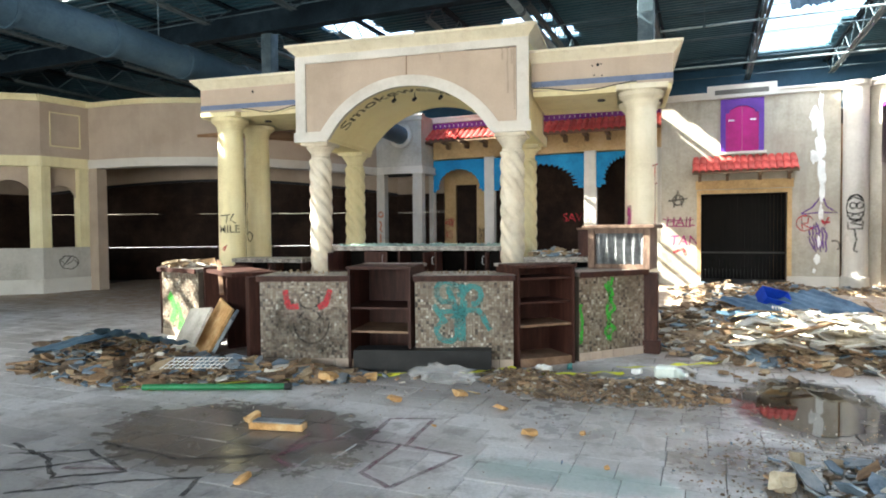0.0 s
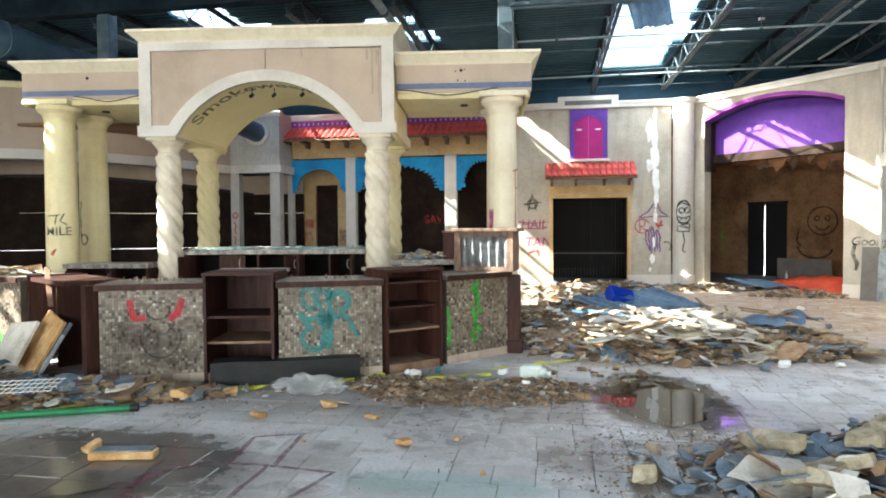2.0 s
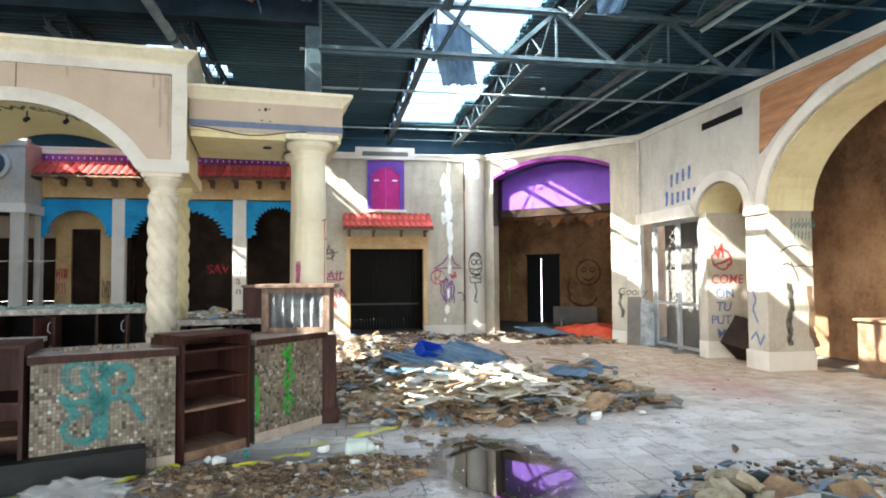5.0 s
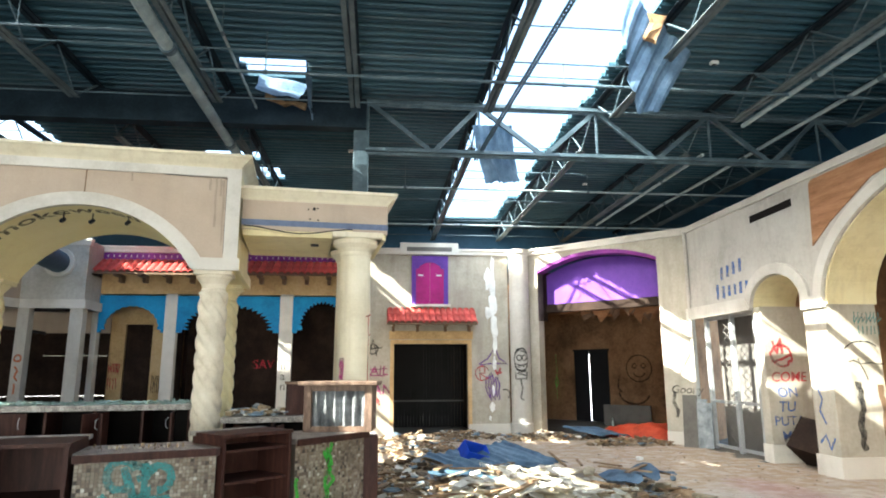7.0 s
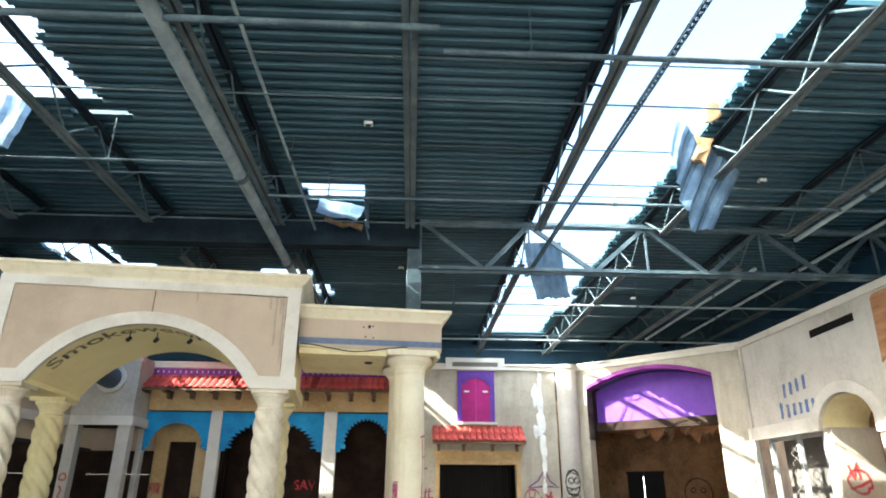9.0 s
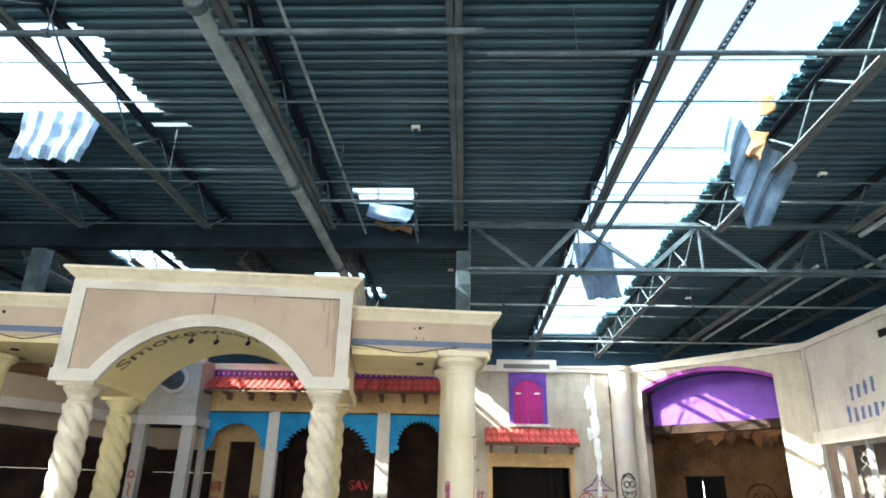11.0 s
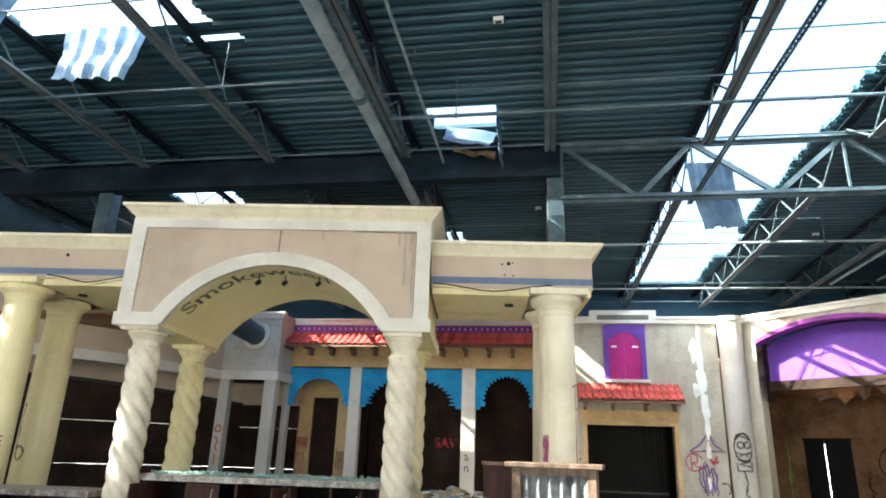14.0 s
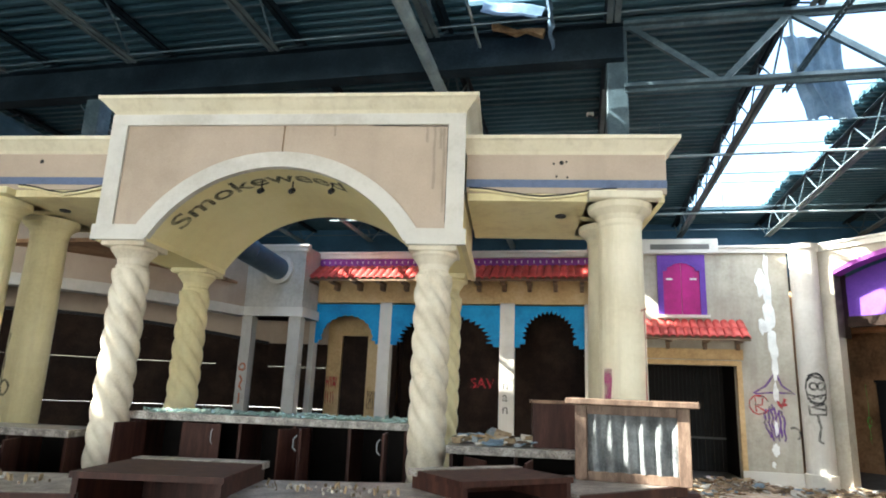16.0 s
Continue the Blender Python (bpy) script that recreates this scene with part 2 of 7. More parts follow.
M["teal"] = spray("teal_spray_paint", (0.05, 0.25, 0.25))
M["orange"] = spray("orange_spray_paint", (0.6, 0.12, 0.02))
M["floorpaint"] = spray("faded_plum_paint", (0.22, 0.07, 0.11), 0.8)
M["grime"] = spray("brown_grime", (0.055, 0.038, 0.026), 0.5)
# copy of the grey shutter with the passage's shade put into the colour
M["shadeshutter"] = mat("shaded_grey_shutter", (0.022, 0.02, 0.019), rough=0.6, spec=0.15, scale=2, fine=30)
M["shutter"] = mat("grey_shutter", (0.14, 0.13, 0.12), rough=0.5, scale=2, fine=30)
M["aluminium"] = mat("grey_aluminium", (0.42, 0.43, 0.44), rough=0.45, metal=0.3, scale=4, fine=40, bump=0.04)

# ---- builders ----


def mesh_of(name, bm, material):
    me = bpy.data.meshes.new(name)
    bm.normal_update()
    bm.to_mesh(me)
    bm.free()
    for m in (material if isinstance(material, (list, tuple)) else [material]):
        me.materials.append(m)
    return me


def part(name, bm, material, parent, label="", smooth=False):
    """One mesh under a thing or under a part; its points are in world metres."""
    ob = new(name, mesh_of(name, bm, material))
    ob.parent = parent
    ob.location = -parent.matrix_basis.translation if parent.parent is None else Vector((0, 0, 0))
    if smooth:
        ob.data.shade_smooth()
    return tagged(ob, label)


def thing(name, label, category, loc=(0, 0, 0), group="", kind=""):
    ob = new(name)
    ob.empty_display_size = 0.1
    ob.location = loc
    ob.matrix_basis = Matrix.Translation(loc)
    return tagged(ob, label, category, group, kind)


def solid(name, bm, material, label, category, group="", kind="", smooth=False):
    ob = new(name, mesh_of(name, bm, material))
    if smooth:
        ob.data.shade_smooth()
    return tagged(ob, label, category, group, kind)


def structure(name, bm, material, label, category):
    return solid(name, bm, material, label, category, kind="structure")


def BM():
    return bmesh.new()


def box(bm, x0, x1, y0, y1, z0, z1, m=None, bevel=0.0, mi=0):
    vs = [bm.verts.new(Vector(c) if m is None else m @ Vector(c)) for c in
          ((x0, y0, z0), (x1, y0, z0), (x1, y1, z0), (x0, y1, z0), (x0, y0, z1), (x1, y0, z1), (x1, y1, z1), (x0, y1, z1))]
    fs = [bm.faces.new([vs[i] for i in f]) for f in ((0, 3, 2, 1), (4, 5, 6, 7), (0, 1, 5, 4), (1, 2, 6, 5), (2, 3, 7, 6), (3, 0, 4, 7))]
    for f in fs:
        f.material_index = mi
    if bevel:
        es = list({e for f in fs for e in f.edges})
        bmesh.ops.bevel(bm, geom=es, offset=bevel, segments=1, profile=0.5, affect="EDGES")
    return bm


def prism(bm, pts, a, b, place):
    """Extrudes a flat outline from depth a to b; place(p, q, depth) gives the world point."""
    n = len(pts)
    lo = [bm.verts.new(place(p, q, a)) for p, q in pts]
    hi = [bm.verts.new(place(p, q, b)) for p, q in pts]
    faces = [bm.faces.new(lo), bm.faces.new(hi[::-1])]
    for i in range(n):
        faces.append(bm.faces.new((lo[i], hi[i], hi[(i + 1) % n], lo[(i + 1) % n])))
    bmesh.ops.recalc_face_normals(bm, faces=faces)
    bmesh.ops.triangulate(bm, faces=faces[:2])
    return bm


def loft(bm, rings, close=True, caps=True):
    rows = [[bm.verts.new(p) for p in r] for r in rings]
    n = len(rows[0])
    made = []
    for a, b in zip(rows, rows[1:]):
        for i in range(n if close else n - 1):
            made.append(bm.faces.new((a[i], a[(i + 1) % n], b[(i + 1) % n], b[i])))
    if caps and close:
        made += [bm.faces.new(rows[0][::-1]), bm.faces.new(rows[-1])]
    bmesh.ops.recalc_face_normals(bm, faces=made)
    return bm


def lathe(bm, profile, centre=(0, 0), seg=24, lobes=0, depth=0.0, twist=0.0):
    rings = []
    for r, z in profile:
        ring = []
        for i in range(seg):
            a = 2 * math.pi * i / seg
            rr = r * (1 + depth * (abs(math.sin(lobes * (a - twist * z) / 2)) - 0.6)) if lobes else r
            ring.append((centre[0] + rr * math.cos(a), centre[1] + rr * math.sin(a), z))
        rings.append(ring)
    return loft(bm, rings)


def tube(bm, p0, p1, r, seg=8, r1=None):
    p0, p1 = Vector(p0), Vector(p1)
    q = (p1 - p0).to_track_quat("Z", "Y")
    ring = [q @ Vector((math.cos(2 * math.pi * i / seg), math.sin(2 * math.pi * i / seg), 0)) for i in range(seg)]
    return loft(bm, [[p0 + v * r for v in ring], [p1 + v * (r1 or r) for v in ring]])


def bar(bm, p0, p1, w, h):
    """A square bar from p0 to p1, w across and h high."""
    p0, p1 = Vector(p0), Vector(p1)
    d = (p1 - p0).normalized()
    side = d.cross(Vector((0, 0, 1)))
    side = side.normalized() if side.length > 1e-4 else Vector((1, 0, 0))
    up = side.cross(d)
    return loft(bm, [[p + side * (sx * w / 2) + up * (sz * h / 2) for sx, sz in ((-1, -1), (1, -1), (1, 1), (-1, 1))] for p in (p0, p1)])


def stroke(bm, pts, width, place, lift=0.004, depth=0.003):
    """A painted line on a surface: pts are (p, q) on it, place(p, q, out) gives the world point."""
    n = len(pts)
    left, right = [], []
    for i, (p, q) in enumerate(pts):
        a, b = pts[max(0, i - 1)], pts[min(n - 1, i + 1)]
        dx, dy = b[0] - a[0], b[1] - a[1]
        d = math.hypot(dx, dy) or 1
        w = width * (0.42 + 0.16 * noise.noise((p * 9, q * 9, i * 0.7)))
        left.append((p - dy / d * w, q + dx / d * w))
        right.append((p + dy / d * w, q - dx / d * w))
    lv = [bm.verts.new(place(p, q, lift)) for p, q in left]
    rv = [bm.verts.new(place(p, q, lift)) for p, q in right]
    for i in range(n - 1):
        bm.faces.new((lv[i], rv[i], rv[i + 1], lv[i + 1]))
    return bm


def arc(cx, cy, r, a0, a1, n=14, ry=None):
    return [(cx + r * math.cos(radians(a0 + (a1 - a0) * i / n)), cy + (ry or r) * math.sin(radians(a0 + (a1 - a0) * i / n))) for i in range(n + 1)]


def words(text, size, place, material, parent, lift=0.005, slant=0.0, name="lettering"):
    """Letters of the built-in font, painted flat on a surface."""
    cu = bpy.data.curves.new("letters", "FONT")
    cu.body, cu.size, cu.shear = text, size, slant
    cu.offset = size * 0.012
    tmp = bpy.data.objects.new("letters", cu)
    scene.collection.objects.link(tmp)
    me = bpy.data.meshes.new_from_object(tmp.evaluated_get(bpy.context.evaluated_depsgraph_get()))
    bpy.data.objects.remove(tmp)
    bm = BM()
    bm.from_mesh(me)
    bmesh.ops.subdivide_edges(bm, edges=[e for e in bm.edges if e.calc_length() > size * 0.3], cuts=1)
    for v in bm.verts:
        v.co = place(v.co.x, v.co.y, lift)
    return part(name, bm, material, parent)


# ---- building shell ----
TRIM_Z, DECK = 4.95, 6.0
# floor slab under the tiles
bm = BM()
box(bm, -21, 11, -10, 25, -0.30, -0.012)
floor = structure("floor", bm, None, "grey stone paver floor strewn with dirt and rubble", "floor")

# unseen ground, added pale so that the joints of the boarded front read bright
bm = BM()
box(bm, -150, 150, -150, 200, -0.6, -0.31)
structure("ground", bm, M["drywall"], "pale ground outside, unseen, added to brighten the board joints", "ground")

# outer walls, painted dark blue above the shop fronts
bm = BM()
box(bm, -8, 9.2, 25, 25.2, 0, 6.3)
box(bm, -21, -8, 25, 25.2, 4.0, 6.3)
wall_north = structure("wall_north", bm, M["brownwall"], "dark rear wall of the hall", "wall")
bm = BM()
box(bm, 9.0, 9.2, -10, 12.4, 0, 6.3)
box(bm, 9.0, 9.2, 12.4, 25, 3.75, 6.3)
wall_east = structure("wall_east", bm, M["roomtan"], "stained plaster side wall of the hall", "wall")
bm = BM()
box(bm, -21.2, -21, -10, 12.4, 0, 6.3)
box(bm, -21.2, -21, 12.4, 25, 4.0, 6.3)
wall_west = structure("wall_west", bm, M["brownwall"], "dark side wall of the hall", "wall")
# south side is unseen: wall and opening are added to suit the front lamp
bm = BM()
for x in (-21, -14.5, 4.5):
    box(bm, x, x + (0.6 if x > -21 else 6.0) + (4.1 if x == 4.5 else 0), -10.2, -10, 0, 6.3)
box(bm, -15, 4.5, -10.2, -10, 4.2, 6.3)
wall_south = structure("wall_south", bm, M["plaster_grey"], "unseen plastered wall with a wide opening for the added light", "wall")
# upper blue bands over the partitions
bm = BM()
box(bm, 7.9, 8.0, -10, 19.6, TRIM_Z - 0.3, 6.0)
box(bm, -14, 8.0, 19.6, 19.7, TRIM_Z - 0.3, 6.0)
box(bm, -20.9, -14, 19.0, 19.1, TRIM_Z - 0.3, 6.0)
upper_band = structure("wall_upper_band", bm, M["darkblue"], "dark blue painted upper wall band below the roof", "wall")

# corrugated roof deck with torn openings
# holes out of view are added to let sun patches and sky light in
HOLES = [  # x0, x1, y0, y1, raggedness
    (1.09, 2.84, 4.6, 10.4, 0.05), (1.12, 2.82, 10.4, 14.6, 0.05), (1.16, 3.05, 14.6, 16.3, 0.05), (1.16, 2.84, 16.3, 18.6, 0.08), (3.1, 4.4, 4.1, 5.25, 0.12), (-5.15, -4.25, 7.26, 7.42, 0.1), (-2.55, -1.62, 9.1, 9.75, 0.05), (-6.9, -4.62, 5.5, 7.15, 0.10), (-7.9, -6.65, 10.5, 12.95, 0.06), (-7.9, -6.15, 12.95, 16.1, 0.06), (-3.6, -2.7, 14.1, 15.1, 0.06), (-9.3, -7.15, 16.2, 17.3, 0.12),
    (-4.1, -2.95, 13.1, 13.75, 0.08), (-3.25, -2.45, 16.4, 17.25, 0.1),
    (-11.65, -9.9, 6.6, 7.6, 0.06), (-14.3, -13.0, 4.0, 5.4, 0.1), (-13.0, -11.1, 4.2, 5.5, 0.1), (1.6, 3.2, -6.0, 2.6, 0.1), (-8.7, -7.95, 13.2, 14.7, 0.05)]
PITCH = 0.165
bm = BM()
rnd = random.Random(4)
prof = ((0, 0.0), (0.36, 0.0), (0.5, 0.045), (0.86, 0.045), (1.0, 0.0))
for k in range(int(35 / PITCH)):
    y = -10 + k * PITCH
    gaps = sorted((h[0] + rnd.uniform(-h[4], h[4]), h[1] + rnd.uniform(-h[4], h[4])) for h in HOLES if h[2] < y + PITCH / 2 < h[3])
    spans, x = [], -21.0
    for a, b in gaps:
        if a > x:
            spans.append((x, a))
        x = max(x, b)
    spans.append((x, 9.2))
    for a, b in spans:
        for (f0, z0), (f1, z1) in zip(prof, prof[1:]):
            bm.faces.new([bm.verts.new(c) for c in ((a, y + f0 * PITCH, DECK + z0), (b, y + f0 * PITCH, DECK + z0), (b, y + f1 * PITCH, DECK + z1), (a, y + f1 * PITCH, DECK + z1))])
        # insulation and membrane above the sheet
        box(bm, a, b, y, y + PITCH - 0.001, DECK + 0.05, DECK + 0.11)
bmesh.ops.remove_doubles(bm, verts=bm.verts, dist=0.0005)
ceiling = structure("ceiling", bm, M["deck"], "dark blue corrugated steel roof deck torn open in places", "ceiling")


def bar_joist(y0, y1, z0=5.48, z1=5.96):
    """A steel bar joist along y at x = 0."""
    t = thing("bar_joist", "dark painted open-web steel roof joist", "roof joist", group="roof joists")
    for name, a, b, z in (("top_chord", y0, y1, z1), ("bottom_chord", y0 + 0.75, y1 - 0.75, z0)):
        for s in (-1, 1):
            bm = BM()
            box(bm, s * 0.042 - 0.029, s * 0.042 + 0.029, a, b, z - 0.036, z - 0.028)
            box(bm, s * 0.016 - 0.004, s * 0.016 + 0.004, a, b, z - 0.028, z + 0.03)
            # bottom chords in a paler grey, top chords in the near-black beam colour
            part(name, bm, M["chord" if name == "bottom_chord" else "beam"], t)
    n = max(2, round((y1 - y0 - 1.5) / 0.55) // 2 * 2)
    ys = [y0 + 0.75 + (y1 - y0 - 1.5) * i / n for i in range(n + 1)]
    ends = [((0, y0 + 0.05, z1), (0, ys[0], z0)), ((0, y1 - 0.05, z1), (0, ys[-1], z0))]
    for i in range(n):
        a, b = (z0, z1) if i % 2 == 0 else (z1, z0)
        ends.append(((0, ys[i], a), (0, ys[i + 1], b)))
    for a, b in ends:
        bm = BM()
        tube(bm, a, b, 0.014, 6)
        part("web_bar", bm, M["steel"], t)
    return t


XJ = [-20.4 + 1.95 * i for i in range(15)]
for (a, b) in ((-10, 0.2), (0.2, 10.2), (10.2, 19.6)):
    first = bar_joist(a, b)
    first.matrix_basis = pose(XJ[0], 0, 0)
    for x in XJ[1:]:
        copy_thing(first, pose(x, 0, 0))

# girders across the joists
for gy in (0.2, 10.2):
    t = thing("girder_truss", "dark steel girder truss carrying the roof joists", "truss", (3.3, gy, 5.0))
    for name, z in (("top_chord", 5.86), ("bottom_chord", 5.06)):
        for s in (-1, 1):
            bm = BM()
            box(bm, -0.75, 7.6, gy + s * 0.05 - 0.04, gy + s * 0.05 + 0.04, z - 0.02, z + 0.02)
            box(bm, -0.75, 7.6, gy + s * 0.014 - 0.006, gy + s * 0.014 + 0.006, z - 0.06, z + 0.06)
            part(name, bm, M["steel"], t)
    xs = [-0.7, 0.3, 1.05, 2.1, 3.0, 4.0, 4.95, 6.0, 6.9, 7.6]
    for i in range(len(xs) - 1):
        bm = BM()
        a, b = (5.86, 5.06) if i % 2 == 0 else (5.06, 5.86)
        bar(bm, (xs[i], gy, a), (xs[i + 1], gy, b), 0.05, 0.07)
        part("diagonal", bm, M["steel"], t)
    for x in (1.05, 3.0, 4.95, 6.9):
        bm = BM()
        bar(bm, (x, gy, 5.06), (x, gy, 5.86), 0.03, 0.03)
        part("vertical", bm, M["steel"], t)
    t = thing("steel_beam", "deep dark wide-flange steel roof beam", "beam", (-8, gy, 5.4))
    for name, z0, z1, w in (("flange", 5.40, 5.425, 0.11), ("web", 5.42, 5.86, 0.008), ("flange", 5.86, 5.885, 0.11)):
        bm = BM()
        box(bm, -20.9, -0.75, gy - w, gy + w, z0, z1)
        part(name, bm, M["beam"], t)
    for cx in (-0.83, -7.95):
        t = thing("steel_column", "square dark blue steel building column", "column", (cx, gy + (0.12 if gy > 5 else -3.0), 4.2 if gy > 5 else 0))
        yy = gy + (0.12 if gy > 5 else -3.0)
        zb = 4.2 if gy > 5 else 0
        bm = BM()
        box(bm, cx - 0.12, cx + 0.12, yy - 0.12, yy + 0.12, zb, 5.86, bevel=0.012)
        part("shaft", bm, M["steel"], t)
        bm = BM()
        box(bm, cx - 0.2, cx + 0.2, yy - 0.2, yy + 0.2, zb, zb + 0.025)
        part("base_plate", bm, M["steel"], t)

# ---- shop fronts round the hall ----


def run(x0, y0, x1, y1):
    """A wall's own frame: p metres along it, q up, out of its face towards the hall (to the right of its direction)."""
    d = Vector((x1 - x0, y1 - y0, 0))
    length = d.length
    d.normalize()
    out = Vector((d.y, -d.x, 0))
    return (lambda p, q, o: Vector((x0, y0, 0)) + d * p + out * o + Vector((0, 0, q))), length


def slab(bm, place, p0, p1, q0, q1, o0, o1, bevel=0.0):
    return prism(bm, [(p0, q0), (p1, q0), (p1, q1), (p0, q1)], o0, o1, place)


def top_trim(place, length, wall, material="trim", z=TRIM_Z):
    bm = BM()
    slab(bm, place, -0.05, length + 0.05, z - 0.13, z - 0.02, -0.1, 0.05)
    slab(bm, place, -0.08, length + 0.08, z - 0.02, z + 0.03, -0.1, 0.09)
    return part("trim", bm, M[material], wall)


def skirting(place, p0, p1, wall, h=0.28):
    bm = BM()
    slab(bm, place, p0, p1, 0, h, 0.0, 0.035)
    return part("baseboard", bm, M["trim"], wall)


# window wall with the door under a little tiled roof
WY = 17.8
F, L = run(-1.05, WY, 3.05, WY)
wall = thing("wall_window", "weathered plaster shop front with a magenta blind window", "wall", (1, WY, 0), kind="structure")
bm = BM()
slab(bm, F, 0, 0.98, 0, TRIM_Z, -0.25, 0)
slab(bm, F, 2.97, L, 0, TRIM_Z, -0.25, 0)
slab(bm, F, 0.98, 2.97, 2.38, TRIM_Z, -0.25, 0)
part("wall_panel", bm, M["plaster"], wall)
top_trim(F, L, wall)
skirting(F, 2.97, L, wall)
skirting(F, 0, 0.98, wall)
bm = BM()
slab(bm, F, 0.88, 0.98, 0, 2.48, -0.1, 0.03)
slab(bm, F, 2.97, 3.07, 0, 2.48, -0.1, 0.03)
slab(bm, F, 0.98, 2.97, 2.38, 2.48, -0.1, 0.03)
part("door_frame", bm, M["yellowwall"], wall, "scuffed ochre door surround")
bm = BM()
slab(bm, F, 0.85, 3.1, 2.50, 2.72, 0, 0.06)
part("lintel", bm, M["yellowwall"], wall, "ochre painted lintel board")
# plaster strip peeled off at the corner
bm = BM()
rnd = random.Random(8)
for cp, cq, hw, hh in ((3.68, 4.52, 0.05, 0.27), (3.55, 4.18, 0.10, 0.26), (3.68, 3.98, 0.07, 0.36), (3.66, 3.42, 0.11, 0.32), (3.54, 3.22, 0.07, 0.20), (3.70, 2.86, 0.09, 0.32), (3.72, 2.34, 0.06, 0.26), (3.70, 1.86, 0.05, 0.20), (3.66, 1.15, 0.04, 0.14), (3.62, 0.72, 0.07, 0.12), (3.56, 0.42, 0.04, 0.06)):
    pts = []
    for i in range(22):
        a = 6.283 * i / 22
        k = 1 + 0.55 * noise.noise((cp * 9 + 1.6 * math.cos(a), cq * 5 + 1.6 * math.sin(a), 2))
        pts.append((cp + hw * k * math.cos(a), cq + hh * k * math.sin(a)))
    prism(bm, pts, 0.001, 0.006 + 0.0004 * cq, F)
part("bare_patch", bm, M["white"], wall, "strip of bare white plaster where render fell off")
# vent box on the trim
bm = BM()
slab(bm, F, 1.12, 2.72, TRIM_Z - 0.14, TRIM_Z + 0.18, -0.1, 0.12)
vent = part("vent_box", bm, M["trim"], wall, "white vent housing above the window")
bm = BM()
slab(bm, F, 1.3, 2.54, TRIM_Z - 0.06, TRIM_Z + 0.06, 0.10, 0.128)
part("vent_grille", bm, M["shutter"], vent)
# magenta window
bm = BM()
for a in ((1.44, 3.44, 1.56, 4.78), (2.32, 3.44, 2.44, 4.78), (1.56, 4.62, 2.32, 4.78)):
    slab(bm, F, a[0], a[2], a[1], a[3], 0, 0.06)
part("window_frame", bm, M["purple"], wall, "purple window frame")
bm = BM()
steps = [(1.56, 4.62), (1.56, 4.42), (1.64, 4.42), (1.66, 4.5), (1.74, 4.53)] + [(1.94 - 0.22 * math.cos(radians(a)), 4.50 + 0.10 * math.sin(radians(a))) for a in (20, 55, 90, 125, 160)] + [(2.14, 4.53), (2.22, 4.5), (2.24, 4.42), (2.32, 4.42), (2.32, 4.62)]
prism(bm, steps, 0.0, 0.05, F)
part("window_head", bm, M["purple"], wall)
bm = BM()
slab(bm, F, 1.56, 1.936, 3.44, 4.6, 0, 0.022)
part("shutter_leaf", bm, M["magenta"], wall, "magenta painted shutter")
bm = BM()
slab(bm, F, 1.944, 2.32, 3.44, 4.6, 0, 0.022)
part("shutter_leaf", bm, M["magenta"], wall, "magenta painted shutter")
bm = BM()
slab(bm, F, 1.40, 2.50, 3.38, 3.44, 0, 0.10)
part("window_sill", bm, M["trim"], wall)
for a in (1.62, 2.12):
    bm = BM()
    slab(bm, F, a, a + 0.14, 4.22, 4.26, 0.022, 0.03)
    part("slit", bm, M["white"], wall)


def tile_roof(name, label, place, p0, p1, q_top, q_bot, out_top, out_bot, n, rows=1):
    """A lean-to roof of half-round clay tiles, each tile of its own."""
    t = thing(name, label, "tiled roof", place((p0 + p1) / 2, q_bot, 0))
    bm = BM()
    prism(bm, [(p0, 0), (p1, 0), (p1, 1), (p0, 1)], 0, 1, lambda p, s, d: place(p, q_bot - 0.03 + s * (q_top - q_bot) - 0.035 * d, out_bot + s * (out_top - out_bot)))
    part("roof_board", bm, M["bracket"], t)
    step = (p1 - p0) / n
    shared = None
    for r in range(rows):
        s0, s1 = r / rows, (r + 1) / rows + (0.06 if r < rows - 1 else 0)
        for i in range(n):
            pc = p0 + (i + 0.5) * step
            if shared is None:
                bm = BM()
                rings = []
                for s, rr in ((s0, 0.56), (s1, 0.48)):
                    ring = []
                    for k in range(7):
                        a = math.pi * k / 6
                        ring.append(place(pc - math.cos(a) * step * rr, q_bot + s * (q_top - q_bot) + math.sin(a) * step * 0.42 - 0.01, out_bot + s * (out_top - out_bot)))
                    for k in range(6, -1, -1):
                        a = math.pi * k / 6
                        ring.append(place(pc - math.cos(a) * step * (rr - 0.1), q_bot + s * (q_top - q_bot) + math.sin(a) * step * 0.30 - 0.01, out_bot + s * (out_top - out_bot)))
                    rings.append(ring)
                loft(bm, rings)
                ob = part("tile", bm, M["rooftile"], t)
                shared = (ob, pc, s0)
            else:
                ob = new("tile", shared[0].data)
                ob.parent = t
                shift = place(pc, q_bot + s0 * (q_top - q_bot) + 0.012 * r, out_bot + s0 * (out_top - out_bot)) - place(shared[1], q_bot + shared[2] * (q_top - q_bot), out_bot + shared[2] * (out_top - out_bot))
                ob.location = -t.matrix_basis.translation + shift
    return t


door_roof = tile_roof("door_canopy", "small red clay tile canopy over the doorway", F, 0.78, 3.17, 3.28, 2.92, 0.02, 0.52, 15, 2)
for p in (0.95, 1.6, 2.35, 3.0):
    bm = BM()
    slab(bm, F, p - 0.04, p + 0.04, 2.83, 2.90, 0, 0.50)
    slab(bm, F, p - 0.035, p + 0.035, 2.70, 2.83, 0, 0.14)
    part("bracket", bm, M["bracket"], door_roof)
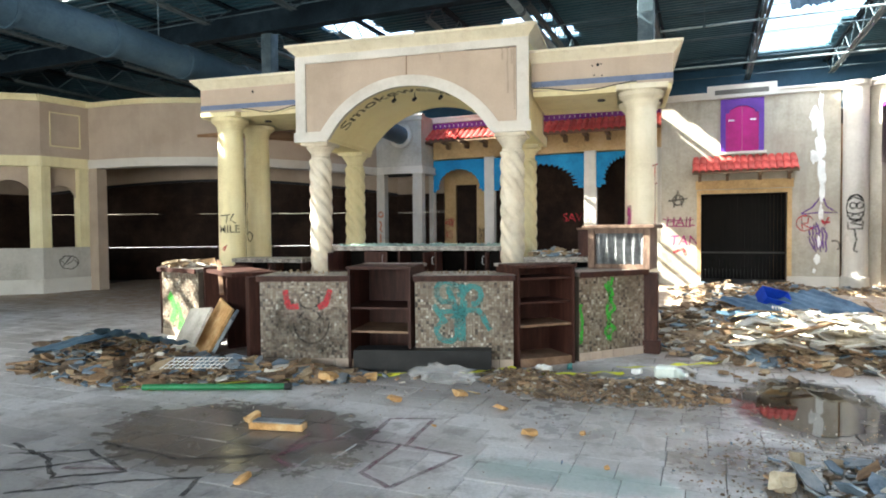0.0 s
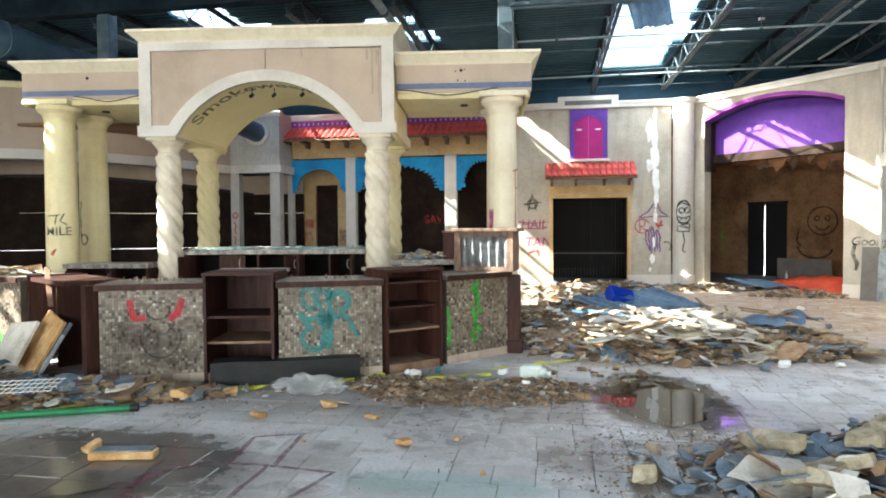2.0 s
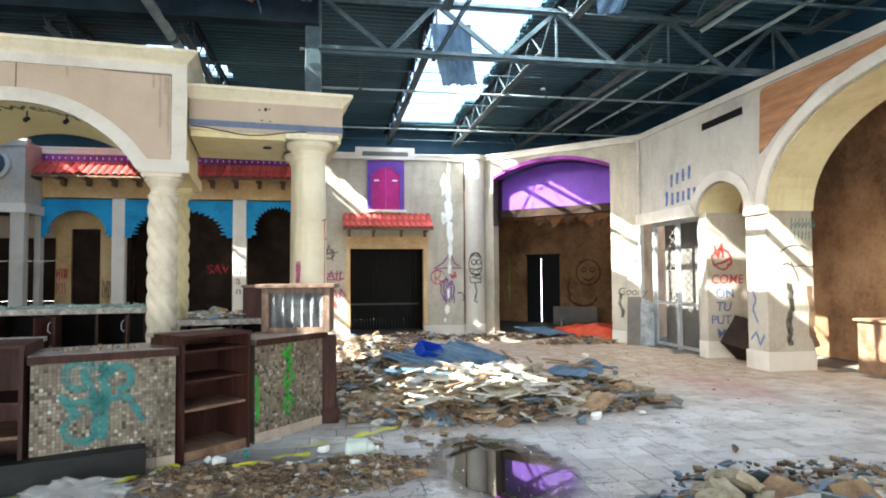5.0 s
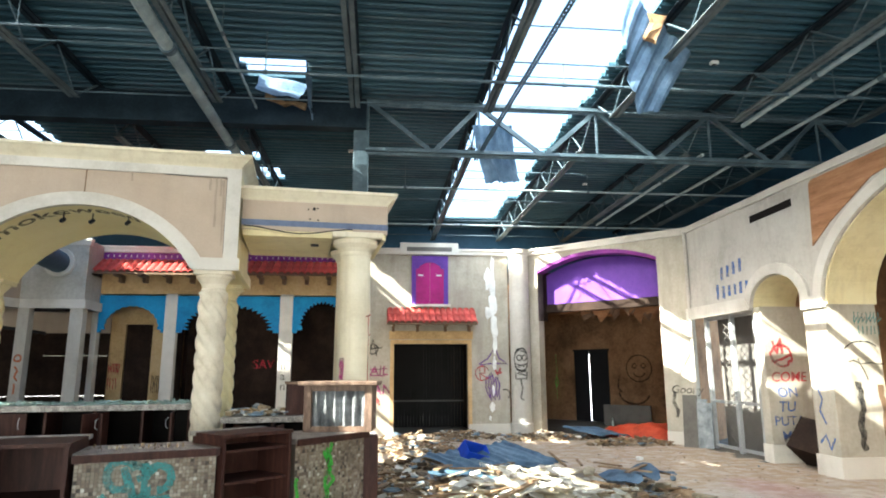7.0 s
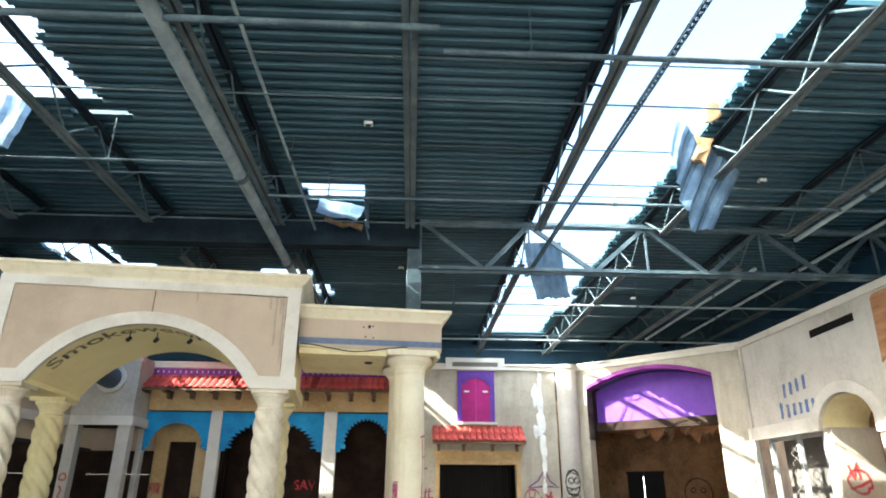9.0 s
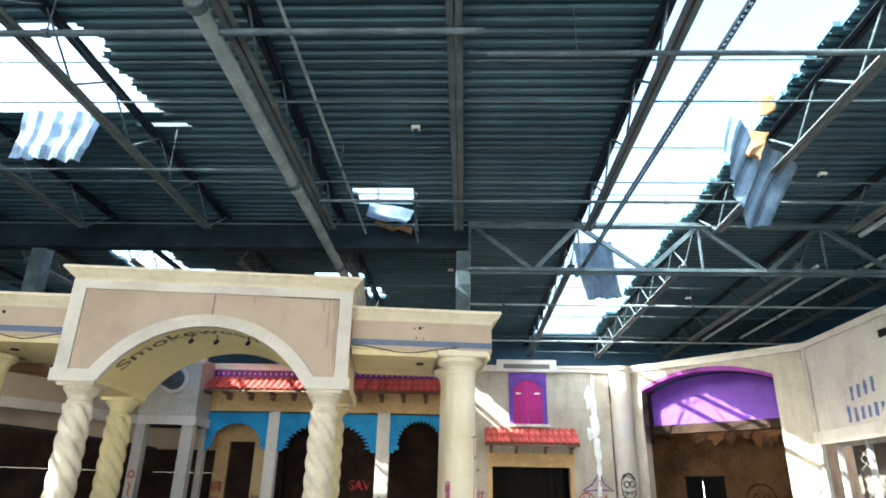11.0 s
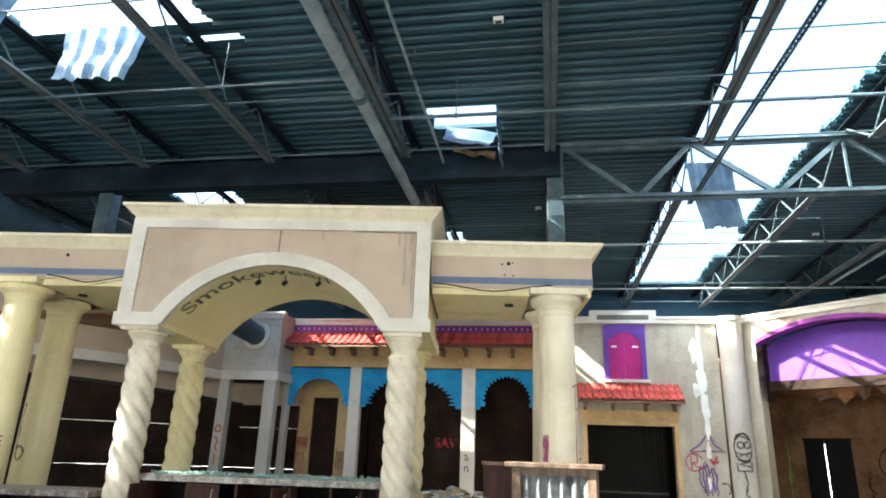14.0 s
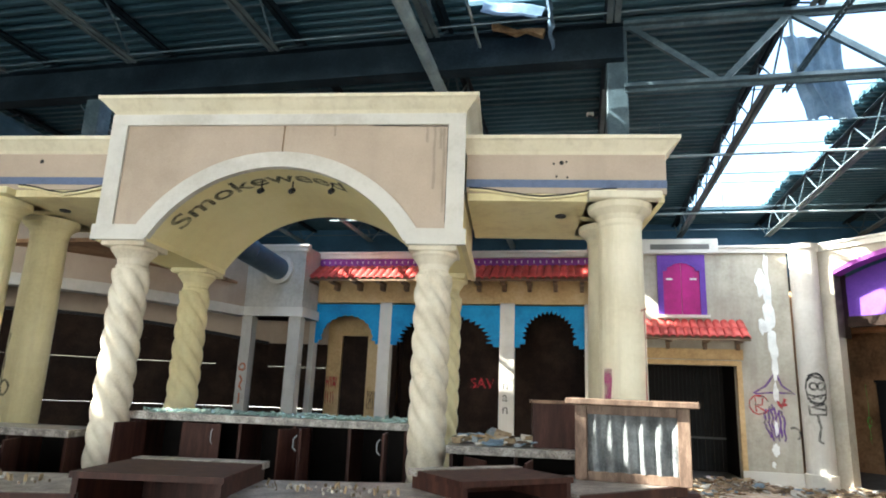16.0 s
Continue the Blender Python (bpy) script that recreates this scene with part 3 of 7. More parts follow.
# corridor behind the door, with a grey roller shutter; its shade is in the colours
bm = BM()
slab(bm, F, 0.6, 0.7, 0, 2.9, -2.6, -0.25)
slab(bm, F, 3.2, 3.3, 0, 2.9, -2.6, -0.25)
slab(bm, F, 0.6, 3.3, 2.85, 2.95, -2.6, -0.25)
wall_c = structure("wall_corridor", bm, M["blackvoid"], "walls of the passage behind the doorway, coloured dark for its shade", "wall")
t = thing("roller_shutter", "grey corrugated sheets closing the passage", "shutter", F(2, 0, -2.5))
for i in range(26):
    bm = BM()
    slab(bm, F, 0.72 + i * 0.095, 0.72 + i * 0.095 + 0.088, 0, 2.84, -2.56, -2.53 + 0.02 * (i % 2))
    part("slat", bm, M["shadeshutter"], t)
bm = BM()
slab(bm, F, 0.72, 3.18, 0.75, 0.80, -2.5, -2.46)
part("rail", bm, M["shutter"], t)

# round column at the corner
t = thing("corner_column", "tall round plastered column marked with graffiti", "column", (3.35, 17.72, 0))
bm = BM()
lathe(bm, [(0.30, 0), (0.30, 0.3), (0.27, 0.31), (0.27, 4.8), (0.31, 4.85), (0.31, TRIM_Z)], (3.35, 17.72), 28)
part("shaft", bm, M["plaster_grey"], t, smooth=False)

# diagonal wall with the purple arch
G, GL = run(3.45, 17.93, 6.70, 14.68)
gw = thing("wall_diagonal", "plaster shop front with a wide purple arched opening", "wall", G(GL / 2, 0, 0), kind="structure")
P0, P1, SPR, APX = 0.55, 3.88, 4.38, 4.74


def seg_arch(p0, p1, spring, apex, n=20):
    c, h, rise = (p0 + p1) / 2, (p1 - p0) / 2, apex - spring
    r = (h * h + rise * rise) / (2 * rise)
    half = math.degrees(math.asin(h / r))
    return arc(c, apex - r, r, 90 + half, 90 - half, n)


bm = BM()
prism(bm, [(0, 0), (P0, 0)] + seg_arch(P0, P1, SPR, APX) + [(P1, 0), (GL, 0), (GL, TRIM_Z), (0, TRIM_Z)], -0.28, 0, G)
part("wall_panel", bm, M["plaster"], gw)
top_trim(G, GL, gw)
skirting(G, P1, GL, gw)
bm = BM()
a = seg_arch(P0, P1, SPR, APX)
b = seg_arch(P0, P1, SPR - 0.09, APX - 0.10)
prism(bm, a + b[::-1], -0.3, 0.014, G)
part("arch_moulding", bm, M["plum"], gw, "plum arch moulding")
bm = BM()
prism(bm, [(P0, 3.45)] + seg_arch(P0, P1, SPR - 0.1, APX - 0.11) + [(P1, 3.45)], -0.55, -0.50, G)
part("tympanum", bm, M["purple"], gw, "purple painted arch panel")
bm = BM()
slab(bm, G, P0 - 0.02, P0 + 0.0, 3.0, SPR, -0.52, 0.0)
slab(bm, G, P0, P1, 3.24, 3.46, -0.60, -0.42)
part("header", bm, M["brownwall"], gw, "brown header beam below the purple panel")
# room behind the purple arch
bm = BM()
slab(bm, G, -3.3, -3.2, 0, 4.2, -5.0, -0.9)
slab(bm, G, -3.3, 0.0, 0, 4.2, -1.0, -0.9)
slab(bm, G, 0.0, 0.1, 0, 4.2, -0.9, -0.29)
slab(bm, G, 4.5, 4.6, 0, 4.2, -5.0, -0.29)
slab(bm, G, -3.3, 4.6, 0, 4.2, -5.1, -5.0)
room = structure("wall_back_room", bm, M["roomtan"], "stained tan walls of the room behind the arch", "wall")
bm = BM()
slab(bm, G, -3.3, 4.6, 3.6, 3.7, -5.1, -0.9)
structure("ceiling_back_room", bm, M["plywood"], "bare timber ceiling of the back room", "ceiling")
t = thing("ceiling_framing", "broken orange-brown timber framing under the back room ceiling", "ceiling framing", G(2.2, 3.3, -2))
for i in range(9):
    bm = BM()
    o = -0.75 - 0.46 * i
    bar(bm, G(-0.2, 3.48, o), G(4.4, 3.46, o), 0.05, 0.17)
    part("joist", bm, M["plywood"], t)
rn = random.Random(12)
for i in range(22):
    p, o, d = rn.uniform(0.6, 3.8), -rn.uniform(0.65, 1.9), rn.uniform(0.10, 0.42)
    bm = BM()
    prism(bm, [(p - rn.uniform(0.15, 0.4), 3.5), (p + rn.uniform(0.15, 0.4), 3.5), (p + rn.uniform(0.0, 0.25), 3.32 - d * 0.5), (p + rn.uniform(-0.1, 0.1), 3.32 - d)], o, o - 0.02, G)
    part("torn_board", bm, M["plywood" if i % 3 else "woodedge"], t)

# thick arcade along the east side
EX, ED = 6.66, 0.88
E1 = lambda p, q, o: Vector((EX - o, p, q))  # p = y, o towards the hall
small = arc(11.45, 2.84, 0.74, 0, 180, 14, 0.54)
bigarch = arc(7.2, 2.72, 3.0, 0, 180, 26, 1.75)
ew = thing("wall_arcade_east", "plaster arcade with white moulded arches and graffiti", "wall", (EX + 0.5, 8, 0), kind="structure")
outline = [(14.72, TRIM_Z), (14.72, 2.84), (12.19, 2.84)] + small[1:-1] + [(10.71, 2.84), (10.71, 2.72), (10.2, 2.72)] + bigarch[1:-1] + [(4.2, 2.72), (4.2, 0), (-10, 0), (-10, TRIM_Z)]
bm = BM()
prism(bm, outline, 0, -ED, E1)
part("wall_panel", bm, M["plaster_grey"], ew)
bm = BM()
prism(bm, [(14.75, TRIM_Z - 0.13), (14.75, TRIM_Z), (-10, TRIM_Z), (-10, TRIM_Z - 0.13)], 0.05, -0.1, E1)
part("trim", bm, M["trim"], ew)
bm = BM()
# moulding follows the arches
for pa, pb in ((arc(11.45, 2.84, 0.74, 0, 180, 16, 0.54), arc(11.45, 2.84, 0.95, 0, 180, 16, 0.74)), (arc(7.2, 2.72, 3.0, 0, 180, 30, 1.75), arc(7.2, 2.72, 3.2, 0, 180, 30, 1.93))):
    prism(bm, pa + pb[::-1], 0.045, -0.02, E1)
prism(bm, [(14.7, 2.80), (14.7, 3.05), (12.36, 3.05), (12.18, 2.80)], 0.06, -0.05, E1)
prism(bm, [(10.72, 2.66), (10.72, 2.86), (10.19, 2.86), (10.19, 2.66)], 0.047, -0.02, E1)
part("moulding", bm, M["trim"], ew, "white arch moulding")
bm = BM()
for (pa) in (arc(11.45, 2.832, 0.73, 0, 180, 16, 0.53), arc(7.2, 2.712, 2.99, 0, 180, 30, 1.74)):
    pb = [(p + (11.45 - p if pa[0][0] > 11 else 7.2 - p) * 0.01, q - 0.012) for p, q in pa]
    prism(bm, pa + pb[::-1], -0.02, -ED - 0.01, E1)
part("soffit", bm, M["cream"], ew, "cream painted arch soffit")
for y0, y1 in ((10.2, 10.72), (11.95, 12.19)):
    bm = BM()
    prism(bm, [(y0, 0), (y1, 0), (y1, 2.72 if y0 < 11 else 2.84), (y0, 2.72 if y0 < 11 else 2.84)], 0.0 if y0 < 11 else -0.02, -ED, E1)
    pier = part("pier", bm, M["plaster"], ew, "tan plaster pier covered in graffiti")
    bm = BM()
    prism(bm, [(y0 - 0.03, 0), (y1 + 0.03, 0), (y1 + 0.03, 0.32), (y0 - 0.03, 0.32)], 0.03 if y0 < 11 else 0.01, -ED + 0.002, E1)
    part("baseboard", bm, M["trim"], pier)
# plywood sheet and slot in the upper wall; the slot's shade is a flat black strip
bm = BM()
prism(bm, [(10.28, 3.68), (10.22, 4.72), (10.15, 4.78), (6.5, 4.80), (6.5, 4.72), (7.6, 4.66), (8.9, 4.45), (9.8, 4.0)], 0.022, 0.004, E1)
part("plywood_sheet", bm, M["plywood"], ew, "bare plywood sheet screwed over the opening")
bm = BM()
prism(bm, [(11.98, 4.46), (11.98, 4.6), (10.72, 4.62), (10.72, 4.48)], 0.004, 0.001, E1)
part("slot", bm, M["blackvoid"], ew, "slot in the plaster, drawn as a flat shade-black strip")
bm = BM()
tube(bm, (EX - 0.04, 14.55, 0), (EX - 0.04, 14.55, TRIM_Z - 0.1), 0.035)
part("pipe", bm, M["plaster_grey"], ew)
# rooms behind the arcade
bm = BM()
box(bm, 7.55, 9.0, 12.2, 12.3, 0, 4.6)
box(bm, 7.55, 9.0, 3.0, 3.1, 0, 4.6)
structure("wall_side_room", bm, M["roomtan"], "tan cross walls in the side rooms", "wall")
bm = BM()
box(bm, 7.55, 9.0, -10, 14.0, 4.62, 4.72)
structure("ceiling_side_room", bm, M["plywood"], "exposed timber ceiling of the side rooms", "ceiling")

# arcade with blue fretwork arches
AY = 18.1
A, AL = run(-7.95, AY, -1.05, AY)
aw = thing("wall_arcade_north", "ochre shop arcade with blue scalloped arches", "wall", (-4.5, AY, 0), kind="structure")
POSTS = [(0, 0.14), (1.82, 2.12), (4.80, 5.14), (6.75, 6.9)]
for p0, p1 in POSTS:
    bm = BM()
    slab(bm, A, p0, p1, 0, 3.72, -0.22, 0)
    part("pillar", bm, M["trim"], aw, "pale plaster pillar")
bm = BM()
slab(bm, A, 0, AL, 3.70, TRIM_Z, -0.25, 0.0)
part("fascia", bm, M["yellowwall"], aw, "ochre fascia over the arches")
bm = BM()
slab(bm, A, 0, AL, 4.62, 4.80, 0, 0.03)
part("purple_band", bm, M["plum"], aw, "plum band with small dentils")
for i in range(46):
    bm = BM()
    slab(bm, A, 0.1 + i * 0.148, 0.1 + i * 0.148 + 0.03, 4.68, 4.74, 0.03, 0.036)
    part("dentil", bm, M["trim"], aw)
top_trim(A, AL, aw)
# fretwork panels
for (p0, p1, kind) in ((0.14, 1.82, 0), (2.12, 4.80, 1), (5.14, 6.75, 2)):
    c, top, bot = (p0 + p1) / 2, 3.66, 2.68
    if kind == 0:
        half, spring, rise = 0.66, 2.80, 0.56
        n = 12
    elif kind == 1:
        half, spring, rise = 1.02, 2.78, 0.58
        n = 20
    else:
        half, spring, rise = 0.55, 2.86, 0.60
        n = 18
    edge = []
    for i in range(n + 1):
        a = math.pi * (1 - i / n)
        r_out = 1.0
        edge.append((c + half * math.cos(a), spring + rise * math.sin(a)))
        if i < n:
            a2 = math.pi * (1 - (i + 0.5) / n)
            k = 1.16 if kind else 1.05
            edge.append((c + half * k * math.cos(a2), spring + rise * k * math.sin(a2)))
    lead = [(p0, top), (p0, bot), (p0 + (c - half - p0) * 0.5, bot), (p0 + (c - half - p0) * 0.5, bot + 0.08), (c - half, bot + 0.08)]
    tail = [(c + half, bot + 0.08), (p1 - (c - half - p0) * 0.5, bot + 0.08), (p1 - (c - half - p0) * 0.5, bot), (p1, bot), (p1, top)]
    bm = BM()
    prism(bm, lead + edge + tail, -0.06, -0.02, A)
    part("fretwork", bm, M["blue"], aw, "bright blue scalloped fretwork panel")
eave = tile_roof("eave_roof", "long red clay tile eave over the arcade", A, -0.12, AL, 4.58, 4.20, 0.02, 0.62, 40, 1)
for i in range(12):
    p = 0.1 + i * 0.6
    bm = BM()
    slab(bm, A, p - 0.05, p + 0.05, 4.10, 4.18, 0, 0.60)
    slab(bm, A, p - 0.045, p + 0.045, 3.98, 4.10, 0, 0.22)
    part("bracket", bm, M["bracket"], eave)
# rooms behind the arcade
bm = BM()
slab(bm, A, 0.0, 0.42, 0, 3.7, -1.3, -1.2)
slab(bm, A, 1.15, 2.0, 0, 3.7, -1.3, -1.2)
slab(bm, A, 0.42, 1.15, 2.98, 3.7, -1.3, -1.2)
structure("wall_arcade_room", bm, M["yellowwall"], "ochre inner wall with a dark doorway", "wall")
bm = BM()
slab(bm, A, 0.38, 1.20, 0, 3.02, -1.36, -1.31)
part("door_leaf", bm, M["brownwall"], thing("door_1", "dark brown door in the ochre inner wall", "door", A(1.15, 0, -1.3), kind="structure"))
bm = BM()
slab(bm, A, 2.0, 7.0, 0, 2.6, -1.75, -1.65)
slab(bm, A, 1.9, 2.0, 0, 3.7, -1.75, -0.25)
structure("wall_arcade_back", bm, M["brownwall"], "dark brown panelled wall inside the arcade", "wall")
# upper wall in the darkened brown, which stands for the arcade's inner shade
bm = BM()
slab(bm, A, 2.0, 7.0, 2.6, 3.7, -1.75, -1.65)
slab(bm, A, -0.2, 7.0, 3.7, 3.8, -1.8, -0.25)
structure("wall_arcade_upper", bm, M["brownwall"], "upper wall and soffit inside the arcade, darkened for its shade", "wall")

# block at the north-west corner with the duct mouth
B1, BL = run(-9.32, 17.2, -7.80, 17.2)
bw = thing("wall_corner_block", "grey plaster corner block with a white ledge", "wall", (-8.5, 17.3, 0), kind="structure")
bm = BM()
slab(bm, B1, 0, BL, 3.22, TRIM_Z, -0.9, 0)
part("wall_panel", bm, M["plaster_grey"], bw)
top_trim(B1, BL, bw)
bm = BM()
slab(bm, B1, -0.05, BL + 0.06, 3.22, 3.44, -0.92, 0.06)
part("ledge", bm, M["trim"], bw, "white moulded ledge")
for p0, p1 in ((0.0, 0.26), (BL - 0.30, BL)):
    bm = BM()
    slab(bm, B1, p0, p1, 0, 3.22, -0.25, 0)
    part("pillar", bm, M["plaster_grey"], bw)

# curved fascia to the west
CUR = [(-9.30, 17.25), (-9.62, 16.2), (-9.95, 15.1), (-10.45, 14.1), (-11.2, 13.2), (-12.2, 12.5), (-13.4, 12.05), (-15.10, 11.93)]
PTS = []
for i in range(len(CUR) - 1):
    p0, p1, p2, p3 = (Vector((*CUR[max(0, min(len(CUR) - 1, i + k))], 0)) for k in (-1, 0, 1, 2))
    for s in range(5):
        u = s / 5
        PTS.append(0.5 * ((2 * p1) + (p2 - p0) * u + (2 * p0 - 5 * p1 + 4 * p2 - p3) * u * u + (3 * p1 - p0 - 3 * p2 + p3) * u ** 3))
PTS.append(Vector((*CUR[-1], 0)))


def swept(bm, profile):
    """Sweeps an outline of (out, up) along the curved front; out points into the hall."""
    rings = []
    for i, p in enumerate(PTS):
        d = (PTS[min(len(PTS) - 1, i + 1)] - PTS[max(0, i - 1)]).normalized()
        out = Vector((-d.y, d.x, 0))
        rings.append([p + out * o + Vector((0, 0, z)) for o, z in profile])
    return loft(bm, rings)


cw = thing("wall_curved_front", "tan curved shop fascia with a white ledge", "wall", (-11, 14, 0), kind="structure")
bm = BM()
swept(bm, [(0, 3.3), (0, TRIM_Z), (-0.25, TRIM_Z), (-0.25, 3.3)])
part("fascia", bm, M["tan"], cw, "tan curved fascia")
bm = BM()
swept(bm, [(0.06, 3.22), (0.06, 3.44), (-0.3, 3.44), (-0.3, 3.22)])
part("ledge", bm, M["trim"], cw, "white moulded ledge")
bm = BM()
swept(bm, [(0.06, TRIM_Z - 0.13), (0.06, TRIM_Z), (-0.28, TRIM_Z), (-0.28, TRIM_Z - 0.13)])
part("trim", bm, M["cream"], cw)

# boarded front deep behind the curved fascia: brown sheets with daylight in the joints
t = thing("boarded_front", "dark brown boarded shop front with daylight in its joints", "wall", (-12, 17, 0), kind="structure")
# first run is a dark backing, added to close off light behind the west windows
for (x0, y0, x1, y1) in ((-20.6, 6.6, -19.5, 13.6), (-19.5, 13.6, -14.0, 16.4), (-14.0, 16.4, -9.6, 19.2), (-9.6, 19.2, -7.9, 19.2)):
    H, HL = run(x0, y0, x1, y1)
    n = max(1, round(HL / 1.22))
    for i in range(n):
        g1, g2 = rnd.choice((0.004, 0.007, 0.010)), rnd.choice((0, 0.004, 0.007, 0.010))
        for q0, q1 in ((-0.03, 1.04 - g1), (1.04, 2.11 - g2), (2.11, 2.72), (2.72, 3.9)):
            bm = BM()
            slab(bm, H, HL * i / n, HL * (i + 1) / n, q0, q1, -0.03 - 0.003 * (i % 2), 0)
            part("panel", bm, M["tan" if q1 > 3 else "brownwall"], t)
    bm = BM()
    slab(bm, H, 0, HL, 3.88, 4.0, -0.05, 0.02)
    part("rail", bm, M["blackvoid"], t)
    if x0 in (-19.5, -14.0):
        # one long bow over the two middle runs
        s0, s1 = (0.0, 0.54) if x0 == -19.5 else (0.54, 1.0)
        top = [(HL * k / 16, 2.76 + 0.46 * math.sin(math.pi * (s0 + (s1 - s0) * k / 16))) for k in range(17)]
        bm = BM()
        prism(bm, [(0, 2.66)] + top + [(HL, 2.66)], 0.004, 0.02, H)
        part("arch_panel", bm, M["brownwall"], t)
        bm = BM()
        prism(bm, top + [(p, q - 0.08) for p, q in top[::-1]], 0.022, 0.06, H)
        part("arch_rail", bm, M["black"], t, "black bowed rail over the boards")
bm = BM()
box(bm, -21, -9.4, 12.6, 20, 3.95, 4.02)
structure("ceiling_west_shop", bm, M["roomtan"], "tan plaster ceiling inside the boarded shop", "ceiling")

# pier at the west end with window openings
H, HL = run(-19.0, 7.9, -15.35, 10.77)
pw = thing("wall_west_front", "cream shop front with arched windows and low sill wall", "wall", (-16, 10, 0), kind="structure")


def west_front(place, length, bays):
    bm = BM()
    slab(bm, place, 0, length, 3.42, TRIM_Z, -0.3, 0)
    part("wall_panel", bm, M["tan"], pw)
    top_trim(place, length, pw, "cream")
    bm = BM()
    slab(bm, place, -0.05, length + 0.05, 3.20, 3.46, -0.33, 0.06)
    part("ledge", bm, M["cream"], pw)
    bm = BM()
    slab(bm, place, 0, length, 0, 1.15, -0.3, 0)
    part("sill_wall", bm, M["plaster_grey"], pw)
    skirting(place, 0, length, pw, 0.36)
    for p0, p1 in bays:
        bm = BM()
        slab(bm, place, p0, p1, 1.15, 3.2, -0.3, 0)
        part("pillar", bm, M["cream"], pw)
    for (_, p0), (p1, _) in zip(bays, bays[1:]):
        bm = BM()
        prism(bm, [(p0, 3.2), (p0, 2.45)] + seg_arch(p0, p1, 2.45, 2.45 + min(0.55, (p1 - p0) * 0.42), 12) + [(p1, 2.45), (p1, 3.2)], -0.28, -0.2, place)
        part("arch_head", bm, M["tan"], pw, "tan arched window head")


west_front(H, HL, ((0, 0.3), (1.5, 1.75), (3.1, 3.35), (HL - 0.28, HL)))
H2, HL2 = run(-15.35, 10.77, -15.12, 11.98)
west_front(H2, HL2, ((0, 0.22), (HL2 - 0.3, HL2)))
for a in ((0.22, 0.98, 4.57, 4.60), (0.22, 0.98, 3.72, 3.75), (0.22, 0.25, 3.75, 4.57), (0.95, 0.98, 3.75, 4.57)):
    bm = BM()
    slab(bm, H2, *a, 0.0, 0.014)
    part("frame_moulding", bm, M["cream"], pw)
# pilaster where the curved front meets the corner
bm = BM()
box(bm, -15.12, -14.80, 11.90, 12.20, 0, 3.24, bevel=0.006)
solid("pilaster", bm, M["tan"], "plain tan pilaster under the curved fascia", "pilaster", kind="structure")

# ---- the bar island ----
C0, ANG = Vector((-4.3, 8.95, 0)), 6.6
CU, SU = math.cos(radians(ANG)), math.sin(radians(ANG))


def I(u, v, z):
    return Vector((C0.x + u * CU - v * SU, C0.y + u * SU + v * CU, z))


def ring(u0, u1, v0, v1, z, o=0.0):
    return [I(u0 - o, v0 - o, z), I(u1 + o, v0 - o, z), I(u1 + o, v1 + o, z), I(u0 - o, v1 + o, z)]


pav = thing("arch_pavilion", "tan and cream arched bar canopy on stone columns", "bar canopy", I(0, 0.8, 0))
VD = 1.95
# arch front and back walls
oa = [(u, z) for u, z in seg_arch(-1.40, 1.40, 3.04, 3.80, 28)]
for v0, v1 in ((0, 0.14), (VD - 0.14, VD)):
    bm = BM()
    prism(bm, [(-1.9, 2.99)] + [(-1.40, 2.99)] + oa + [(1.40, 2.99), (1.9, 2.99), (1.9, 4.42), (-1.9, 4.42)], v0, v1, lambda u, z, v: I(u, v, z))
    part("arch_wall", bm, M["tan"], pav, "tan stucco arch front")
for s in (-1, 1):
    bm = BM()
    prism(bm, [(s * 1.9, 0.14), (s * 1.9, VD - 0.14), (s * 1.76, VD - 0.14), (s * 1.76, 0.14)], 2.99, 4.42, lambda u, v, z: I(u, v, z))
    part("side_wall", bm, M["cream"], pav)
bm = BM()
loft(bm, [ring(-1.9, 1.9, 0, VD, 4.32), ring(-1.9, 1.9, 0, VD, 4.40, 0.01)])
part("lid", bm, M["cream"], pav)
# vault
bm = BM()
inn = seg_arch(-1.385, 1.385, 3.025, 3.79, 28)
out = seg_arch(-1.46, 1.46, 3.04, 3.88, 28)
prism(bm, inn + out[::-1], 0.02, VD - 0.02, lambda u, z, v: I(u, v, z))
vault = part("vault", bm, M["brightcream"], pav, "cream barrel vault with sprayed lettering")
for u0, u1 in ((-1.9, -1.375), (1.375, 1.9)):
    bm = BM()
    loft(bm, [ring(u0, u1, 0.03, VD - 0.03, z) for z in (2.975, 3.045)])
    part("side_soffit", bm, M["brightcream"], pav, "yellow flat soffit over the columns")
# white mouldings on the front
oo = seg_arch(-1.50, 1.50, 3.07, 3.93, 30)
ii = seg_arch(-1.34, 1.34, 2.99, 3.765, 30)
bm = BM()
prism(bm, ii + oo[::-1], -0.05, 0.03, lambda u, z, v: I(u, v, z))
part("arch_moulding", bm, M["trim"], pav, "white arch moulding")
for a in ((-1.92, -1.74, 3.12, 4.26), (1.74, 1.92, 3.12, 4.26), (-1.92, 1.92, 4.24, 4.36), (-1.95, -1.36, 2.97, 3.13), (1.36, 1.95, 2.97, 3.13)):
    bm = BM()
    prism(bm, [(a[0], a[2]), (a[1], a[2]), (a[1], a[3]), (a[0], a[3])], -0.03 if a[2] > 3 else -0.045, 0.012, lambda u, z, v: I(u, v, z))
    part("pilaster_trim", bm, M["trim"], pav)
bm = BM()
prism(bm, [(-0.008, 3.9), (0.008, 3.9), (0.012, 4.3), (-0.004, 4.3)], -0.002, 0.004, lambda u, z, v: I(u, v, z))
part("seam", bm, M["bracket"], pav, "cracked seam in the stucco")
